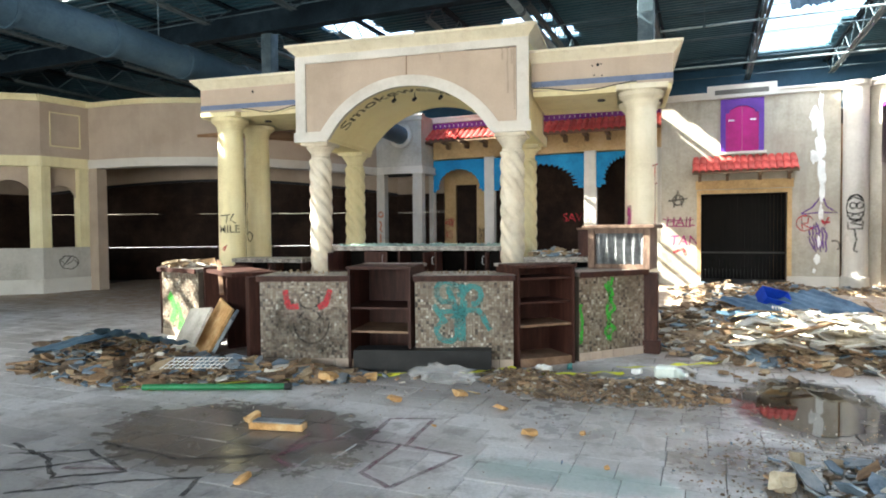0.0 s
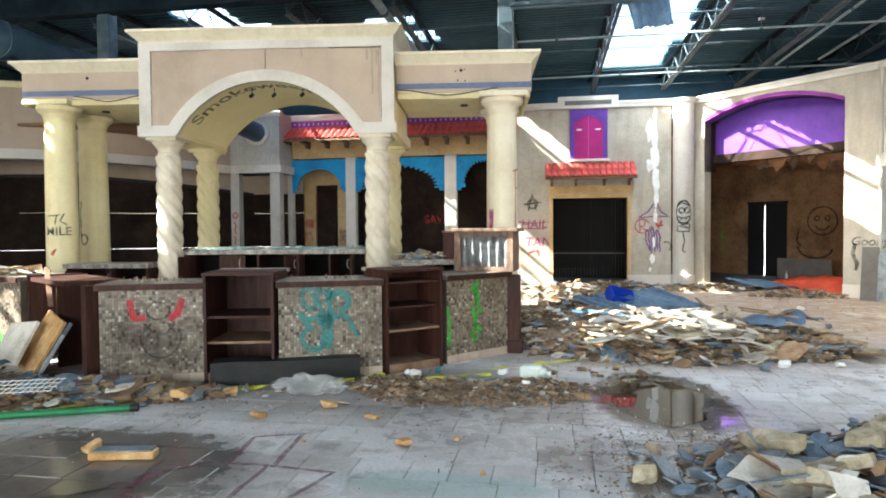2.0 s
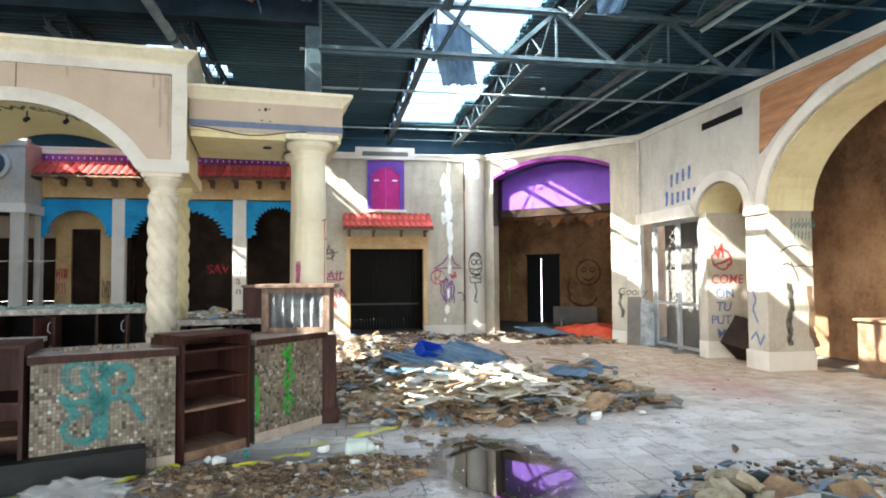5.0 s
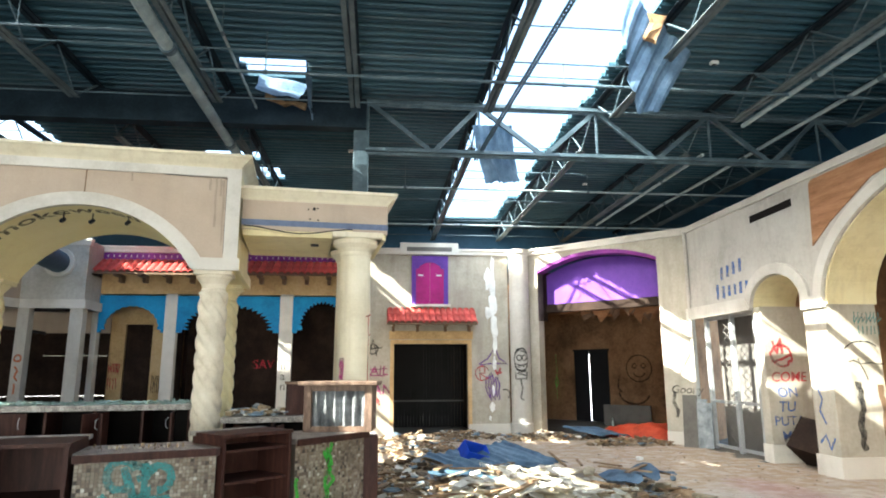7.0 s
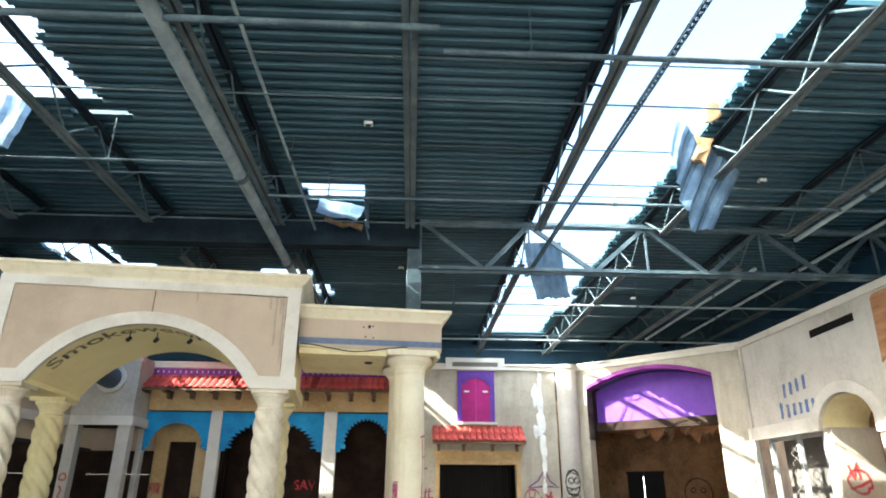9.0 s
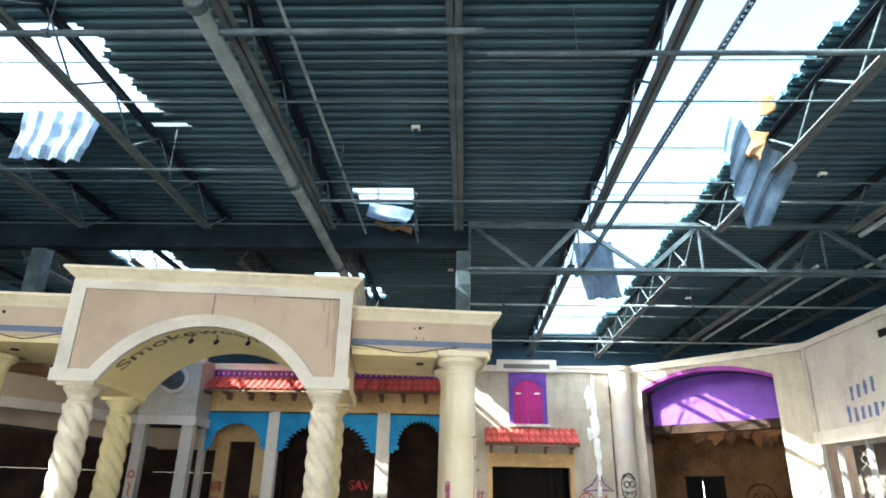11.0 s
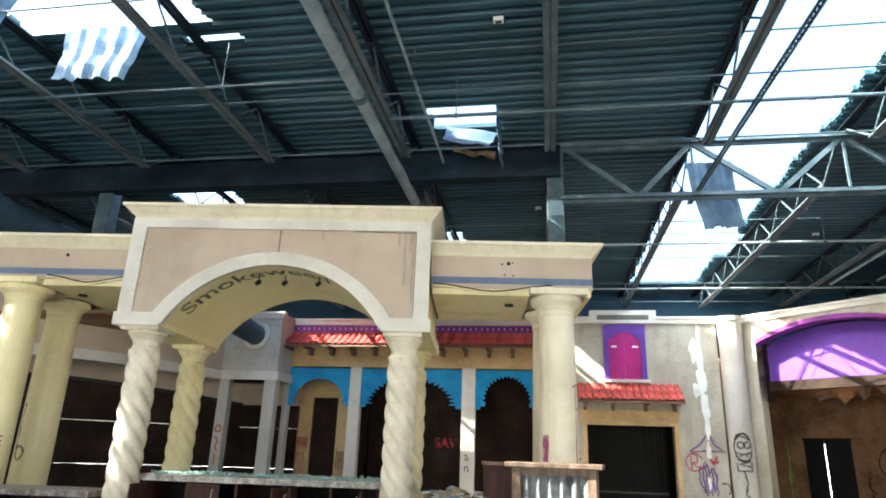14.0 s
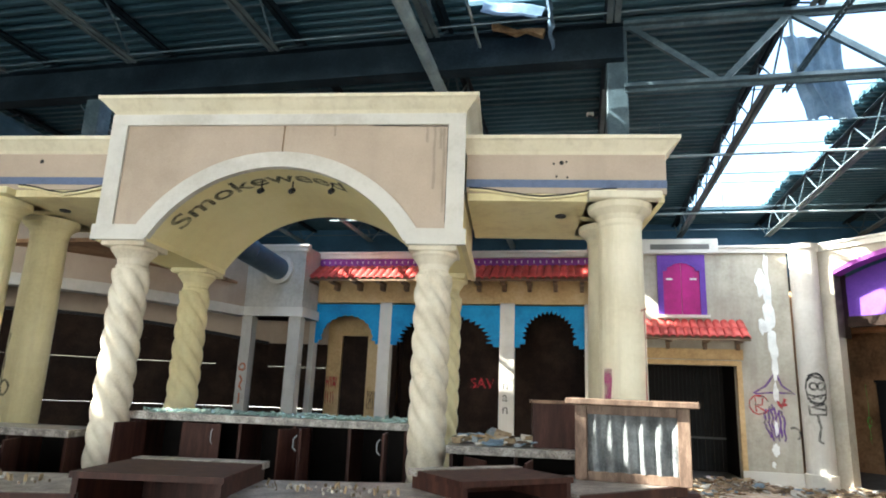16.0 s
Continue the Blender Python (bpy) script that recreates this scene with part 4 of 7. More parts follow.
for s in (-1, 1):
    bm = BM()
    a, b = sorted((s * 1.9, s * 1.955))
    prism(bm, [(a, -0.02), (b, -0.02), (b, VD), (a, VD)], 2.97, 3.13, lambda u, v, z: I(u, v, z))
    part("side_moulding", bm, M["cream"], pav)
bm = BM()
loft(bm, [ring(-1.9, 1.9, 0, VD, z, o) for o, z in ((0.0, 4.34), (0.02, 4.38), (0.035, 4.40), (0.07, 4.43), (0.12, 4.48), (0.15, 4.50), (0.15, 4.535), (0.0, 4.54))])
part("cornice", bm, M["palecream"], pav, "cream stepped cornice")
# wings
for s in (-1, 1):
    u0, u1 = (1.92, 3.95) if s > 0 else (-3.95, -1.92)
    bm = BM()
    loft(bm, [ring(u0, u1, 0.26, VD - 0.05, 3.60), ring(u0, u1, 0.26, VD - 0.05, 4.06)])
    part("wing_beam", bm, M["tan"], pav, "tan stucco entablature")
    bm = BM()
    loft(bm, [ring(u0 + 0.02, u1 - 0.02, 0.28, VD - 0.07, 3.52), ring(u0 + 0.02, u1 - 0.02, 0.28, VD - 0.07, 3.60)])
    part("soffit", bm, M["cream"], pav, "cream soffit sagging from the beam")
    bm = BM()
    loft(bm, [ring(u0 - 0.002, u1 + 0.004, 0.255, VD - 0.045, 3.66), ring(u0 - 0.002, u1 + 0.004, 0.255, VD - 0.045, 3.745)])
    part("tile_strip", bm, M["bluestrip"], pav, "peeling strip of blue tile")
    ua, ub = (1.95, 3.45) if s > 0 else (-3.1, -1.98)
    for lift, dep, mk in ((0.0, 0.012, "black"), (-0.022, 0.02, "cream")):
        bm = BM()
        sag = [I(ua + (ub - ua) * i / 16, 0.235, 3.645 + lift - 0.085 * math.sin(math.pi * i / 16) ** 2 + 0.008 * noise.noise((i * 0.7, s, 1))) for i in range(17)]
        for a, b in zip(sag, sag[1:]):
            bar(bm, a, b, 0.03, dep)
        part("sagging_edge", bm, M[mk], pav)
    for du, dz in ((0.98, 3.93), (1.03, 3.94), (0.9, 3.92), (0.93, 3.78), (1.04, 3.77))[:5 if s > 0 else 1]:
        bm = BM()
        c = I(s * (1.92 + du), 0.252, dz)
        tube(bm, c, c + Vector((0, 0.02, 0)), 0.012 + 0.012 * (du == 0.98), 8)
        part("screw_hole", bm, M["black"], pav)
    bm = BM()
    loft(bm, [ring(u0, u1, 0.26, VD - 0.05, z, o) for o, z in ((0.0, 4.02), (0.02, 4.05), (0.03, 4.06), (0.07, 4.10), (0.11, 4.14), (0.13, 4.15), (0.13, 4.19), (0.0, 4.20))])
    part("wing_cornice", bm, M["palecream"], pav, "cream stepped cornice")
    bm = BM()
    c = I((u0 + u1) / 2, 0.8, 3.515)
    lathe(bm, [(0.06, 3.50), (0.06, 3.525)], (c.x, c.y), 16)
    part("downlight", bm, M["black"], pav, "dead recessed downlight")
# spotlights hanging in the arch
for u in (-0.33, 0.02, 0.46):
    bm = BM()
    p = I(u, 0.35, 3.74)
    tube(bm, p, p + Vector((0, 0, -0.09)), 0.008, 6)
    tube(bm, p + Vector((0, 0.02, -0.09)), p + Vector((0, -0.05, -0.13)), 0.028, 10)
    part("spotlight", bm, M["black"], pav)


def big_column(u, v):
    # west pair in the yellower cream, east pair in the paler one
    mk = "cream" if u < 0 else "palecream"
    t = thing("bar_column", "tall smooth cream round column with a flared capital", "column", I(u, v, 0), group="smooth bar columns")
    c = I(u, v, 0)
    bm = BM()
    lathe(bm, [(0.235, 0.20), (0.235, 1.2), (0.228, 2.4), (0.215, 3.30)], (c.x, c.y), 32)
    part("shaft", bm, M[mk], t, smooth=False)
    bm = BM()
    lathe(bm, [(0.215, 3.28), (0.225, 3.31), (0.225, 3.35), (0.25, 3.40), (0.32, 3.46), (0.33, 3.52)], (c.x, c.y), 32)
    box(bm, -0.36, 0.36, -0.36, 0.36, 3.52, 3.60, Matrix.Translation((c.x, c.y, 0)) @ Matrix.Rotation(radians(ANG), 4, "Z"), 0.01)
    part("capital", bm, M[mk], t)
    bm = BM()
    box(bm, -0.32, 0.32, -0.32, 0.32, 0, 0.10, Matrix.Translation((c.x, c.y, 0)) @ Matrix.Rotation(radians(ANG), 4, "Z"), 0.01)
    lathe(bm, [(0.30, 0.10), (0.31, 0.14), (0.27, 0.18), (0.24, 0.21)], (c.x, c.y), 32)
    part("base", bm, M[mk], t)
    return t


bigs = [big_column(u, v) for u, v in ((-3.52, 0.50), (-3.52, 1.36), (3.52, 0.50), (3.52, 1.36))]


def spiral_column(u, v, mk="stone", label="cream cast stone column twisted like rope"):
    t = thing("twisted_column", label, "column", I(u, v, 0), group="twisted bar columns")
    c = I(u, v, 0)
    bm = BM()
    n = 90
    lathe(bm, [(0.172, 0.25 + 2.45 * i / n) for i in range(n + 1)], (c.x, c.y), 80, 5, 0.27, -5.4)
    part("shaft", bm, M[mk], t, smooth=True)
    bm = BM()
    lathe(bm, [(0.15, 2.68), (0.16, 2.70), (0.165, 2.73), (0.15, 2.75), (0.16, 2.80), (0.21, 2.87), (0.23, 2.89), (0.23, 2.92)], (c.x, c.y), 28)
    box(bm, -0.24, 0.24, -0.24, 0.24, 2.92, 2.985, Matrix.Translation((c.x, c.y, 0)) @ Matrix.Rotation(radians(ANG), 4, "Z"), 0.008)
    part("capital", bm, M[mk], t)
    bm = BM()
    box(bm, -0.24, 0.24, -0.24, 0.24, 0, 0.12, Matrix.Translation((c.x, c.y, 0)) @ Matrix.Rotation(radians(ANG), 4, "Z"), 0.008)
    lathe(bm, [(0.23, 0.12), (0.23, 0.16), (0.17, 0.22), (0.17, 0.26)], (c.x, c.y), 28)
    part("base", bm, M[mk], t)
    return t


# back pair takes the yellower cream, front pair the stone colour
twists = [spiral_column(u, 0.25) for u in (-1.62, 1.62)] + [spiral_column(u, 1.70, "cream", "yellowish cream column twisted like rope") for u in (-1.64, 1.62)]

# ---- bar counters ----


def ramp_mat(name, stops, rough=0.5, island=True, dirt=(0.10, 0.07, 0.05), dirt_amount=0.5, dirt_scale=3.0, bump=0.1):
    """Pieces of several colours, one for each piece, with dirt over them."""
    m, t, n, l, p = nodes_of(name)
    src = n.new("ShaderNodeNewGeometry").outputs["Random Per Island"] if island else n.new("ShaderNodeObjectInfo").outputs["Random"]
    r = n.new("ShaderNodeValToRGB")
    r.color_ramp.interpolation = "CONSTANT"
    while len(r.color_ramp.elements) > 1:
        r.color_ramp.elements.remove(r.color_ramp.elements[-1])
    for i, (pos, c) in enumerate(stops):
        e = r.color_ramp.elements[0] if i == 0 else r.color_ramp.elements.new(pos)
        e.position, e.color = pos, (*c, 1)
    l.new(src, r.inputs["Fac"])
    co = n.new("ShaderNodeTexCoord")
    nz = n.new("ShaderNodeTexNoise")
    nz.inputs["Scale"].default_value, nz.inputs["Detail"].default_value, nz.inputs["Roughness"].default_value = dirt_scale, 8, 0.7
    l.new(co.outputs["Object"], nz.inputs["Vector"])
    mr = n.new("ShaderNodeMapRange")
    mr.inputs["From Min"].default_value, mr.inputs["From Max"].default_value, mr.inputs["To Max"].default_value = 0.42, 0.72, dirt_amount
    l.new(nz.outputs["Fac"], mr.inputs["Value"])
    mx = n.new("ShaderNodeMix")
    mx.data_type = "RGBA"
    l.new(mr.outputs[0], mx.inputs["Factor"])
    l.new(r.outputs["Color"], mx.inputs["A"])
    mx.inputs["B"].default_value = (*dirt, 1)
    l.new(mx.outputs["Result"], p.inputs["Base Color"])
    p.inputs["Roughness"].default_value = rough
    b = n.new("ShaderNodeBump")
    b.inputs["Strength"].default_value, b.inputs["Distance"].default_value = bump, 0.01
    l.new(nz.outputs["Fac"], b.inputs["Height"])
    l.new(b.outputs[0], p.inputs["Normal"])
    return m


M["mosaic"] = ramp_mat("stone_mosaic", [(0, (0.25, 0.205, 0.155)), (0.26, (0.185, 0.135, 0.095)), (0.46, (0.33, 0.285, 0.23)), (0.66, (0.125, 0.09, 0.065)), (0.78, (0.23, 0.19, 0.15)), (0.90, (0.035, 0.025, 0.019)), (0.965, (0.55, 0.52, 0.46))],
                       0.5, dirt=(0.085, 0.062, 0.045), dirt_amount=0.8, dirt_scale=2.5)


def mosaic_panel(name, a, b, z0, z1, label):
    """A counter front faced with small stone mosaic, from plan point a to b (the hall on its right)."""
    K, KL = run(*a, *b)
    t = thing(name, label, "bar counter", K(KL / 2, 0, -0.1), group="mosaic counter fronts")
    bm = BM()
    slab(bm, K, 0, KL, 0, z1, -0.14, 0)
    body = part("body", bm, M["grout"], t)
    verts, faces = [], []
    s, g = 0.0295, 0.0035
    nx, nz = int(KL / s), int((z1 - z0) / s)
    sx, sz = KL / nx, (z1 - z0) / nz
    for i in range(nx):
        for j in range(nz):
            o = 0.004 + 0.002 * random.random()
            k = len(verts)
            p0, p1, q0, q1 = i * sx + g / 2, (i + 1) * sx - g / 2, z0 + j * sz + g / 2, z0 + (j + 1) * sz - g / 2
            for d in (0.0, o):
                verts += [K(p0, q0, d), K(p1, q0, d), K(p1, q1, d), K(p0, q1, d)]
            faces += [(k + 4, k + 5, k + 6, k + 7), (k, k + 1, k + 5, k + 4), (k + 1, k + 2, k + 6, k + 5), (k + 2, k + 3, k + 7, k + 6), (k + 3, k, k + 4, k + 7)]
    me = bpy.data.meshes.new("mosaic")
    me.from_pydata([tuple(v) for v in verts], [], faces)
    me.materials.append(M["mosaic"])
    mo = new("mosaic", me)
    mo.parent, mo.location = t, -t.matrix_basis.translation
    tagged(mo, "brown and cream stone mosaic", kind="stuff")
    n = max(2, round(KL / 0.16))
    for i in range(n):
        bm = BM()
        slab(bm, K, KL * i / n + 0.003, KL * (i + 1) / n - 0.003, 0, z0 - 0.004, 0, 0.012)
        part("skirting_tile", bm, M["basetile"], t)
    bm = BM()
    slab(bm, K, -0.01, KL + 0.01, z1, z1 + 0.018, -0.2, 0.03)
    slab(bm, K, -0.02, KL + 0.02, z1 + 0.018, z1 + 0.052, -0.62, 0.045)
    part("countertop", bm, M["granite"], t, "dusty speckled granite top")
    bm = BM()
    slab(bm, K, -0.02, KL + 0.02, z1 - 0.012, z1 + 0.049, 0.046, 0.072)
    part("nosing", bm, M["wood"], t, "dark wooden edge strip, scuffed")
    return t, K, KL


p1t, K1, L1 = mosaic_panel("bar_counter", (-4.58, 5.70), (-3.62, 6.03), 0.10, 0.97, "mosaic bar counter front sprayed with a red and black face")
p2t, K2, L2 = mosaic_panel("bar_counter", (-2.90, 6.20), (-1.90, 6.58), 0.10, 0.97, "mosaic bar counter front with teal spray paint")
p3t, K3, L3 = mosaic_panel("bar_counter", (-1.30, 7.17), (-0.66, 7.92), 0.10, 0.97, "mosaic bar counter front with green spray paint")
p4t, K4, L4 = mosaic_panel("bar_counter", (-7.45, 7.05), (-6.50, 6.78), 0.10, 0.95, "mosaic bar counter end splashed with green paint")


def open_shelf(a, b, depth, height, shelves, label, back=True):
    """A dark wooden shelf unit, open to the hall."""
    K, KL = run(*a, *b)
    t = thing("shelf_unit", label, "shelf unit", K(KL / 2, 0, -depth / 2), group="dark bar shelves")
    for p in (0, KL - 0.03):
        bm = BM()
        slab(bm, K, p, p + 0.03, 0, height, -depth, 0.02)
        part("side_panel", bm, M["wood"], t)
    bm = BM()
    slab(bm, K, 0.03, KL - 0.03, 0.05, height, -depth, -depth + 0.02)
    part("back_panel", bm, M["wood"], t)
    bm = BM()
    slab(bm, K, 0.03, KL - 0.03, 0, 0.09, -depth, 0)
    part("plinth", bm, M["woodedge"], t, "scuffed pale plinth board")
    for z in shelves:
        bm = BM()
        slab(bm, K, 0.03, KL - 0.03, z - 0.012, z + 0.012, -depth + 0.02, -0.01)
        sh = part("shelf", bm, M["woodedge"] if z < 0.5 else M["wood"], t)
    bm = BM()
    slab(bm, K, -0.02, KL + 0.02, height, height + 0.035, -depth - 0.02, -depth * 0.85)
    part("capping", bm, M["granite"], t, "narrow granite capping")
    bm = BM()
    slab(bm, K, -0.012, KL + 0.012, height, height + 0.03, -depth * 0.85 + 0.003, 0.03)
    part("top", bm, M["wood"], t)
    return t, K, KL


open_shelf((-3.62, 6.00), (-2.92, 6.14), 0.68, 1.09, (0.40, 0.66), "dark stained shelf unit with two shelves, open front")
open_shelf((-1.86, 6.58), (-1.34, 7.08), 0.5, 1.09, (0.45, 0.70, 0.97), "dark stained narrow shelf unit with dusty shelves")
# end post
t = thing("counter_post", "dark wooden square end post of the bar", "post", (-0.58, 8.03, 0))
bm = BM()
box(bm, -0.70, -0.50, 7.93, 8.13, 0, 0.97, bevel=0.012)
part("shaft", bm, M["wood"], t)
bm = BM()
box(bm, -0.73, -0.47, 7.90, 8.16, 0, 0.16, bevel=0.01)
part("base", bm, M["wood"], t)
# open dark cabinet at the west end
K, KL = run(-6.45, 6.85, -4.70, 5.72)
t = thing("end_cabinet", "broken dark wooden bar cabinet, open and empty", "cabinet", K(KL / 2, 0, -0.3))
for nm, a in (("side_panel", (0, 0.06, 0, 1.02, -0.6, 0.02)), ("side_panel", (KL - 0.12, KL, 0, 1.0, -0.6, 0.04)), ("back_panel", (0.06, KL, 0.0, 0.9, -0.62, -0.59)), ("divider", (0.86, 0.90, 0, 0.95, -0.58, -0.05)), ("top", (0, KL * 0.62, 0.95, 1.0, -0.62, 0.0))):
    bm = BM()
    slab(bm, K, *a)
    part(nm, bm, M["wood"], t)
bm = BM()
bar(bm, K(0.35, 1.12, -0.1), K(0.95, 0.72, 0.03), 0.05, 0.03)
part("hanging_strip", bm, M["woodedge"], t, "loose pale wooden strip hanging off")
K, KL = run(-7.75, 7.30, -7.50, 7.05)
t = thing("side_board", "dark wooden board standing upright beside the bar", "board", K(KL / 2, 0, 0))
bm = BM()
slab(bm, K, 0, KL, 0, 1.0, -0.5, 0.0)
part("board", bm, M["wood"], t)

# back bar between the twisted columns
def back_bar(u0, u1, v0, v1, z, label, doors):
    t = thing("back_bar", label, "back bar", I((u0 + u1) / 2, (v0 + v1) / 2, 0), group="back bar counters")
    bm = BM()
    loft(bm, [ring(u0, u1, v0, v1, z - 0.07), ring(u0, u1, v0, v1, z)])
    part("countertop", bm, M["granite"], t, "chipped granite counter top")
    # back panel takes the shade colour, so the cupboards read black inside
    bm = BM()
    loft(bm, [ring(u0 + 0.03, u1 - 0.03, v1 - 0.06, v1 - 0.03, 0), ring(u0 + 0.03, u1 - 0.03, v1 - 0.06, v1 - 0.03, z - 0.07)])
    part("back_panel", bm, M["blackvoid"], t)
    n = max(2, round((u1 - u0) / 0.55))
    for i in range(n + 1):
        u = u0 + 0.03 + (u1 - u0 - 0.09) * i / n
        bm = BM()
        loft(bm, [ring(u, u + 0.03, v0 + 0.05, v1 - 0.06, 0), ring(u, u + 0.03, v0 + 0.05, v1 - 0.06, z - 0.07)])
        part("divider", bm, M["wood"], t)
    bm = BM()
    loft(bm, [ring(u0 + 0.05, u1 - 0.05, v0 + 0.06, v1 - 0.06, 0.40), ring(u0 + 0.05, u1 - 0.05, v0 + 0.06, v1 - 0.06, 0.425)])
    part("shelf", bm, M["wood"], t)
    for u, w, swing in doors:
        bm = BM()
        a = radians(swing)
        base = I(u, v0 + 0.05, 0)
        d = Vector((math.cos(a + radians(ANG)), math.sin(a + radians(ANG)), 0))
        s = Vector((-d.y, d.x, 0))
        loft(bm, [[base + d * x + s * y + Vector((0, 0, zz)) for x, y in ((0, 0), (w, 0), (w, 0.02), (0, 0.02))] for zz in (0.12, z - 0.09)])
        door = part("door", bm, M["wood"], t, "dark cabinet door left ajar")
        bm = BM()
        h0 = base + d * (w - 0.07) - s * 0.02
        pts = [h0 + Vector((0, 0, z - 0.28)), h0 - s * 0.03 + Vector((0, 0, z - 0.25)), h0 - s * 0.03 + Vector((0, 0, z - 0.17)), h0 + Vector((0, 0, z - 0.14))]
        for p, q in zip(pts, pts[1:]):
            tube(bm, p, q, 0.005, 6)
        part("handle", bm, M["aluminium"], door, "bent chrome handle")
    return t


back_bar(-1.48, 1.44, 0.36, 1.05, 1.25, "granite back bar littered with broken glass, doors hanging open", ((-1.32, 0.48, -95), (-0.92, 0.42, -3), (0.30, 0.45, -70), (0.42, 0.40, -120), (1.20, 0.42, -85)))
back_bar(1.84, 3.10, -0.1, 0.6, 1.10, "lower granite back bar heaped with rubble", ((2.0, 0.4, -60), (2.6, 0.4, -100)))
back_bar(-3.2, -1.86, 0.0, 0.6, 1.06, "low granite side counter with open cupboards", ((-3.0, 0.4, -80), (-2.4, 0.4, -70)))
# broken glass on the back bar
M["glass"] = nodes_of("broken_glass")[0]
gp = M["glass"].node_tree.nodes["Principled BSDF"]
gp.inputs["Base Color"].default_value = (0.62, 0.80, 0.76, 1)
gp.inputs["Roughness"].default_value = 0.12
gp.inputs["Transmission Weight"].default_value = 0.55
rnd = random.Random(21)
bm = BM()
for i in range(900):
    u, v = rnd.uniform(-1.4, 1.38), rnd.uniform(0.38, 1.0)
    h = 0.035 * (0.6 + noise.noise((u * 3, v * 3, 2)))
    s = rnd.uniform(0.012, 0.045)
    m = Matrix.Translation(I(u, v, 1.255 + rnd.random() * h)) @ Euler((rnd.uniform(-0.7, 0.7), rnd.uniform(-0.7, 0.7), rnd.uniform(0, 6))).to_matrix().to_4x4()
    tri = [(s * math.cos(a), s * rnd.uniform(0.5, 1) * math.sin(a)) for a in (rnd.uniform(0, 1), rnd.uniform(2, 3), rnd.uniform(4, 5))]
    prism(bm, tri, 0, 0.006, lambda p, q, d, m=m: m @ Vector((p, q, d)))
solid("broken_glass", bm, M["glass"], "greenish shattered safety glass on the back bar", "broken glass", kind="stuff")

# podium on the counter
M["standwood"] = mat("weathered_stand_wood", (0.145, 0.092, 0.066), (0.075, 0.046, 0.034), (0.25, 0.17, 0.125), 0.65, scale=4, fine=50, stretch=(4, 4, 0.8), bump=0.12, stain=(0.07, 0.05, 0.04), stain_amount=0.5)
t = thing("host_stand", "wooden stand with a grey curtained front on the counter", "stand", (-0.92, 8.0, 1.02))
R = Matrix.Translation((-0.92, 8.02, 1.022)) @ Matrix.Rotation(radians(-6), 4, "Z")
for nm, a in (("side_panel", (-0.37, -0.29, -0.22, 0.25, 0, 0.49)), ("side_panel", (0.29, 0.37, -0.22, 0.25, 0, 0.49)), ("back_panel", (-0.29, 0.29, 0.22, 0.25, 0, 0.49)), ("rail", (-0.29, 0.29, -0.21, -0.17, 0, 0.06)), ("rail", (-0.29, 0.29, -0.21, -0.17, 0.43, 0.49))):
    bm = BM()
    box(bm, *a, R, 0.004)
    part(nm, bm, M["standwood"], t)
bm = BM()
box(bm, -0.43, 0.43, -0.27, 0.30, 0.49, 0.535, R, 0.008)
part("top", bm, M["standwood"], t, "worn wooden top")
M["cloth"] = mat("grey_curtain", (0.16, 0.165, 0.17), (0.08, 0.083, 0.088), (0.28, 0.29, 0.30), 0.8, scale=6, fine=60)
bm = BM()
loft(bm, [[R @ Vector((x, -0.185 + 0.026 * math.sin(x * 60) + 0.006 * math.sin(x * 131 + z * 9), z)) for x in [-0.29 + 0.58 * i / 70 for i in range(71)]] for z in (0.06, 0.2, 0.32, 0.43)], close=False)
part("curtain", bm, M["cloth"], t, "grey pleated curtain")
t = thing("dark_box", "small dark wooden box beside the stand", "box", I(2.55, 0.2, 1.10))
bm = BM()
loft(bm, [ring(2.62, 3.0, 0.1, 0.5, 1.102), ring(2.62, 3.0, 0.1, 0.5, 1.50)])
part("body", bm, M["wood"], t)
bm = BM()
loft(bm, [ring(2.60, 3.02, 0.08, 0.52, 1.50), ring(2.60, 3.02, 0.08, 0.52, 1.53)])
part("lid", bm, M["woodedge"], t)

# ---- roof details ----
ACROSS = [("dark steel brace pipe under the roof joists", 4.95, 5.40, 0.032, -20.9, -0.65, "steel"), ("grey sprinkler branch pipe under the roof", 5.28, 5.42, 0.028, -0.6, 7.8, "steel"),
          ("thin grey conduit under the roof joists", 7.45, 5.40, 0.016, -20.9, -3.0, "steel"), ("grey sprinkler branch pipe under the roof", 8.35, 5.41, 0.022, -2.8, 7.8, "steel"),
          ("thin grey conduit under the roof joists", 13.3, 5.40, 0.022, -0.8, 7.8, "pipe"), ("thin grey conduit under the roof joists", 16.6, 5.40, 0.022, -7, 7.8, "pipe")]
for lab, y, z, r, x0, x1, mk in ACROSS:
    t = thing("roof_pipe", lab, "pipe", ((x0 + x1) / 2, y, z))
    bm = BM()
    tube(bm, (x0, y, z), (x1, y, z), r, 10)
    run_pipe = part("pipe", bm, M[mk], t)
    for i in range(int((x1 - x0) / 3.9) + 1):
        bm = BM()
        xx = x0 + 0.8 + 3.9 * i
        if xx < x1:
            tube(bm, (xx, y, z), (xx, y, 5.97), 0.008, 6)
            tube(bm, (xx - 0.03, y, z), (xx + 0.03, y, z), r * 1.35, 10)
            part("hanger", bm, M["steel"], t)
t = thing("bridging", "thin steel bridging rods tying the roof joists", "bridging", (-6, 9, 5.9))
for y in (2.4, 4.2, 6.1, 7.9, 9.3, 12.3, 14.4, 16.4, 18.2):
    for z in (5.47, 5.985):
        bm = BM()
        tube(bm, (-20.9, y, z), (7.8, y, z), 0.011, 6)
        part("rod", bm, M["steel"], t)
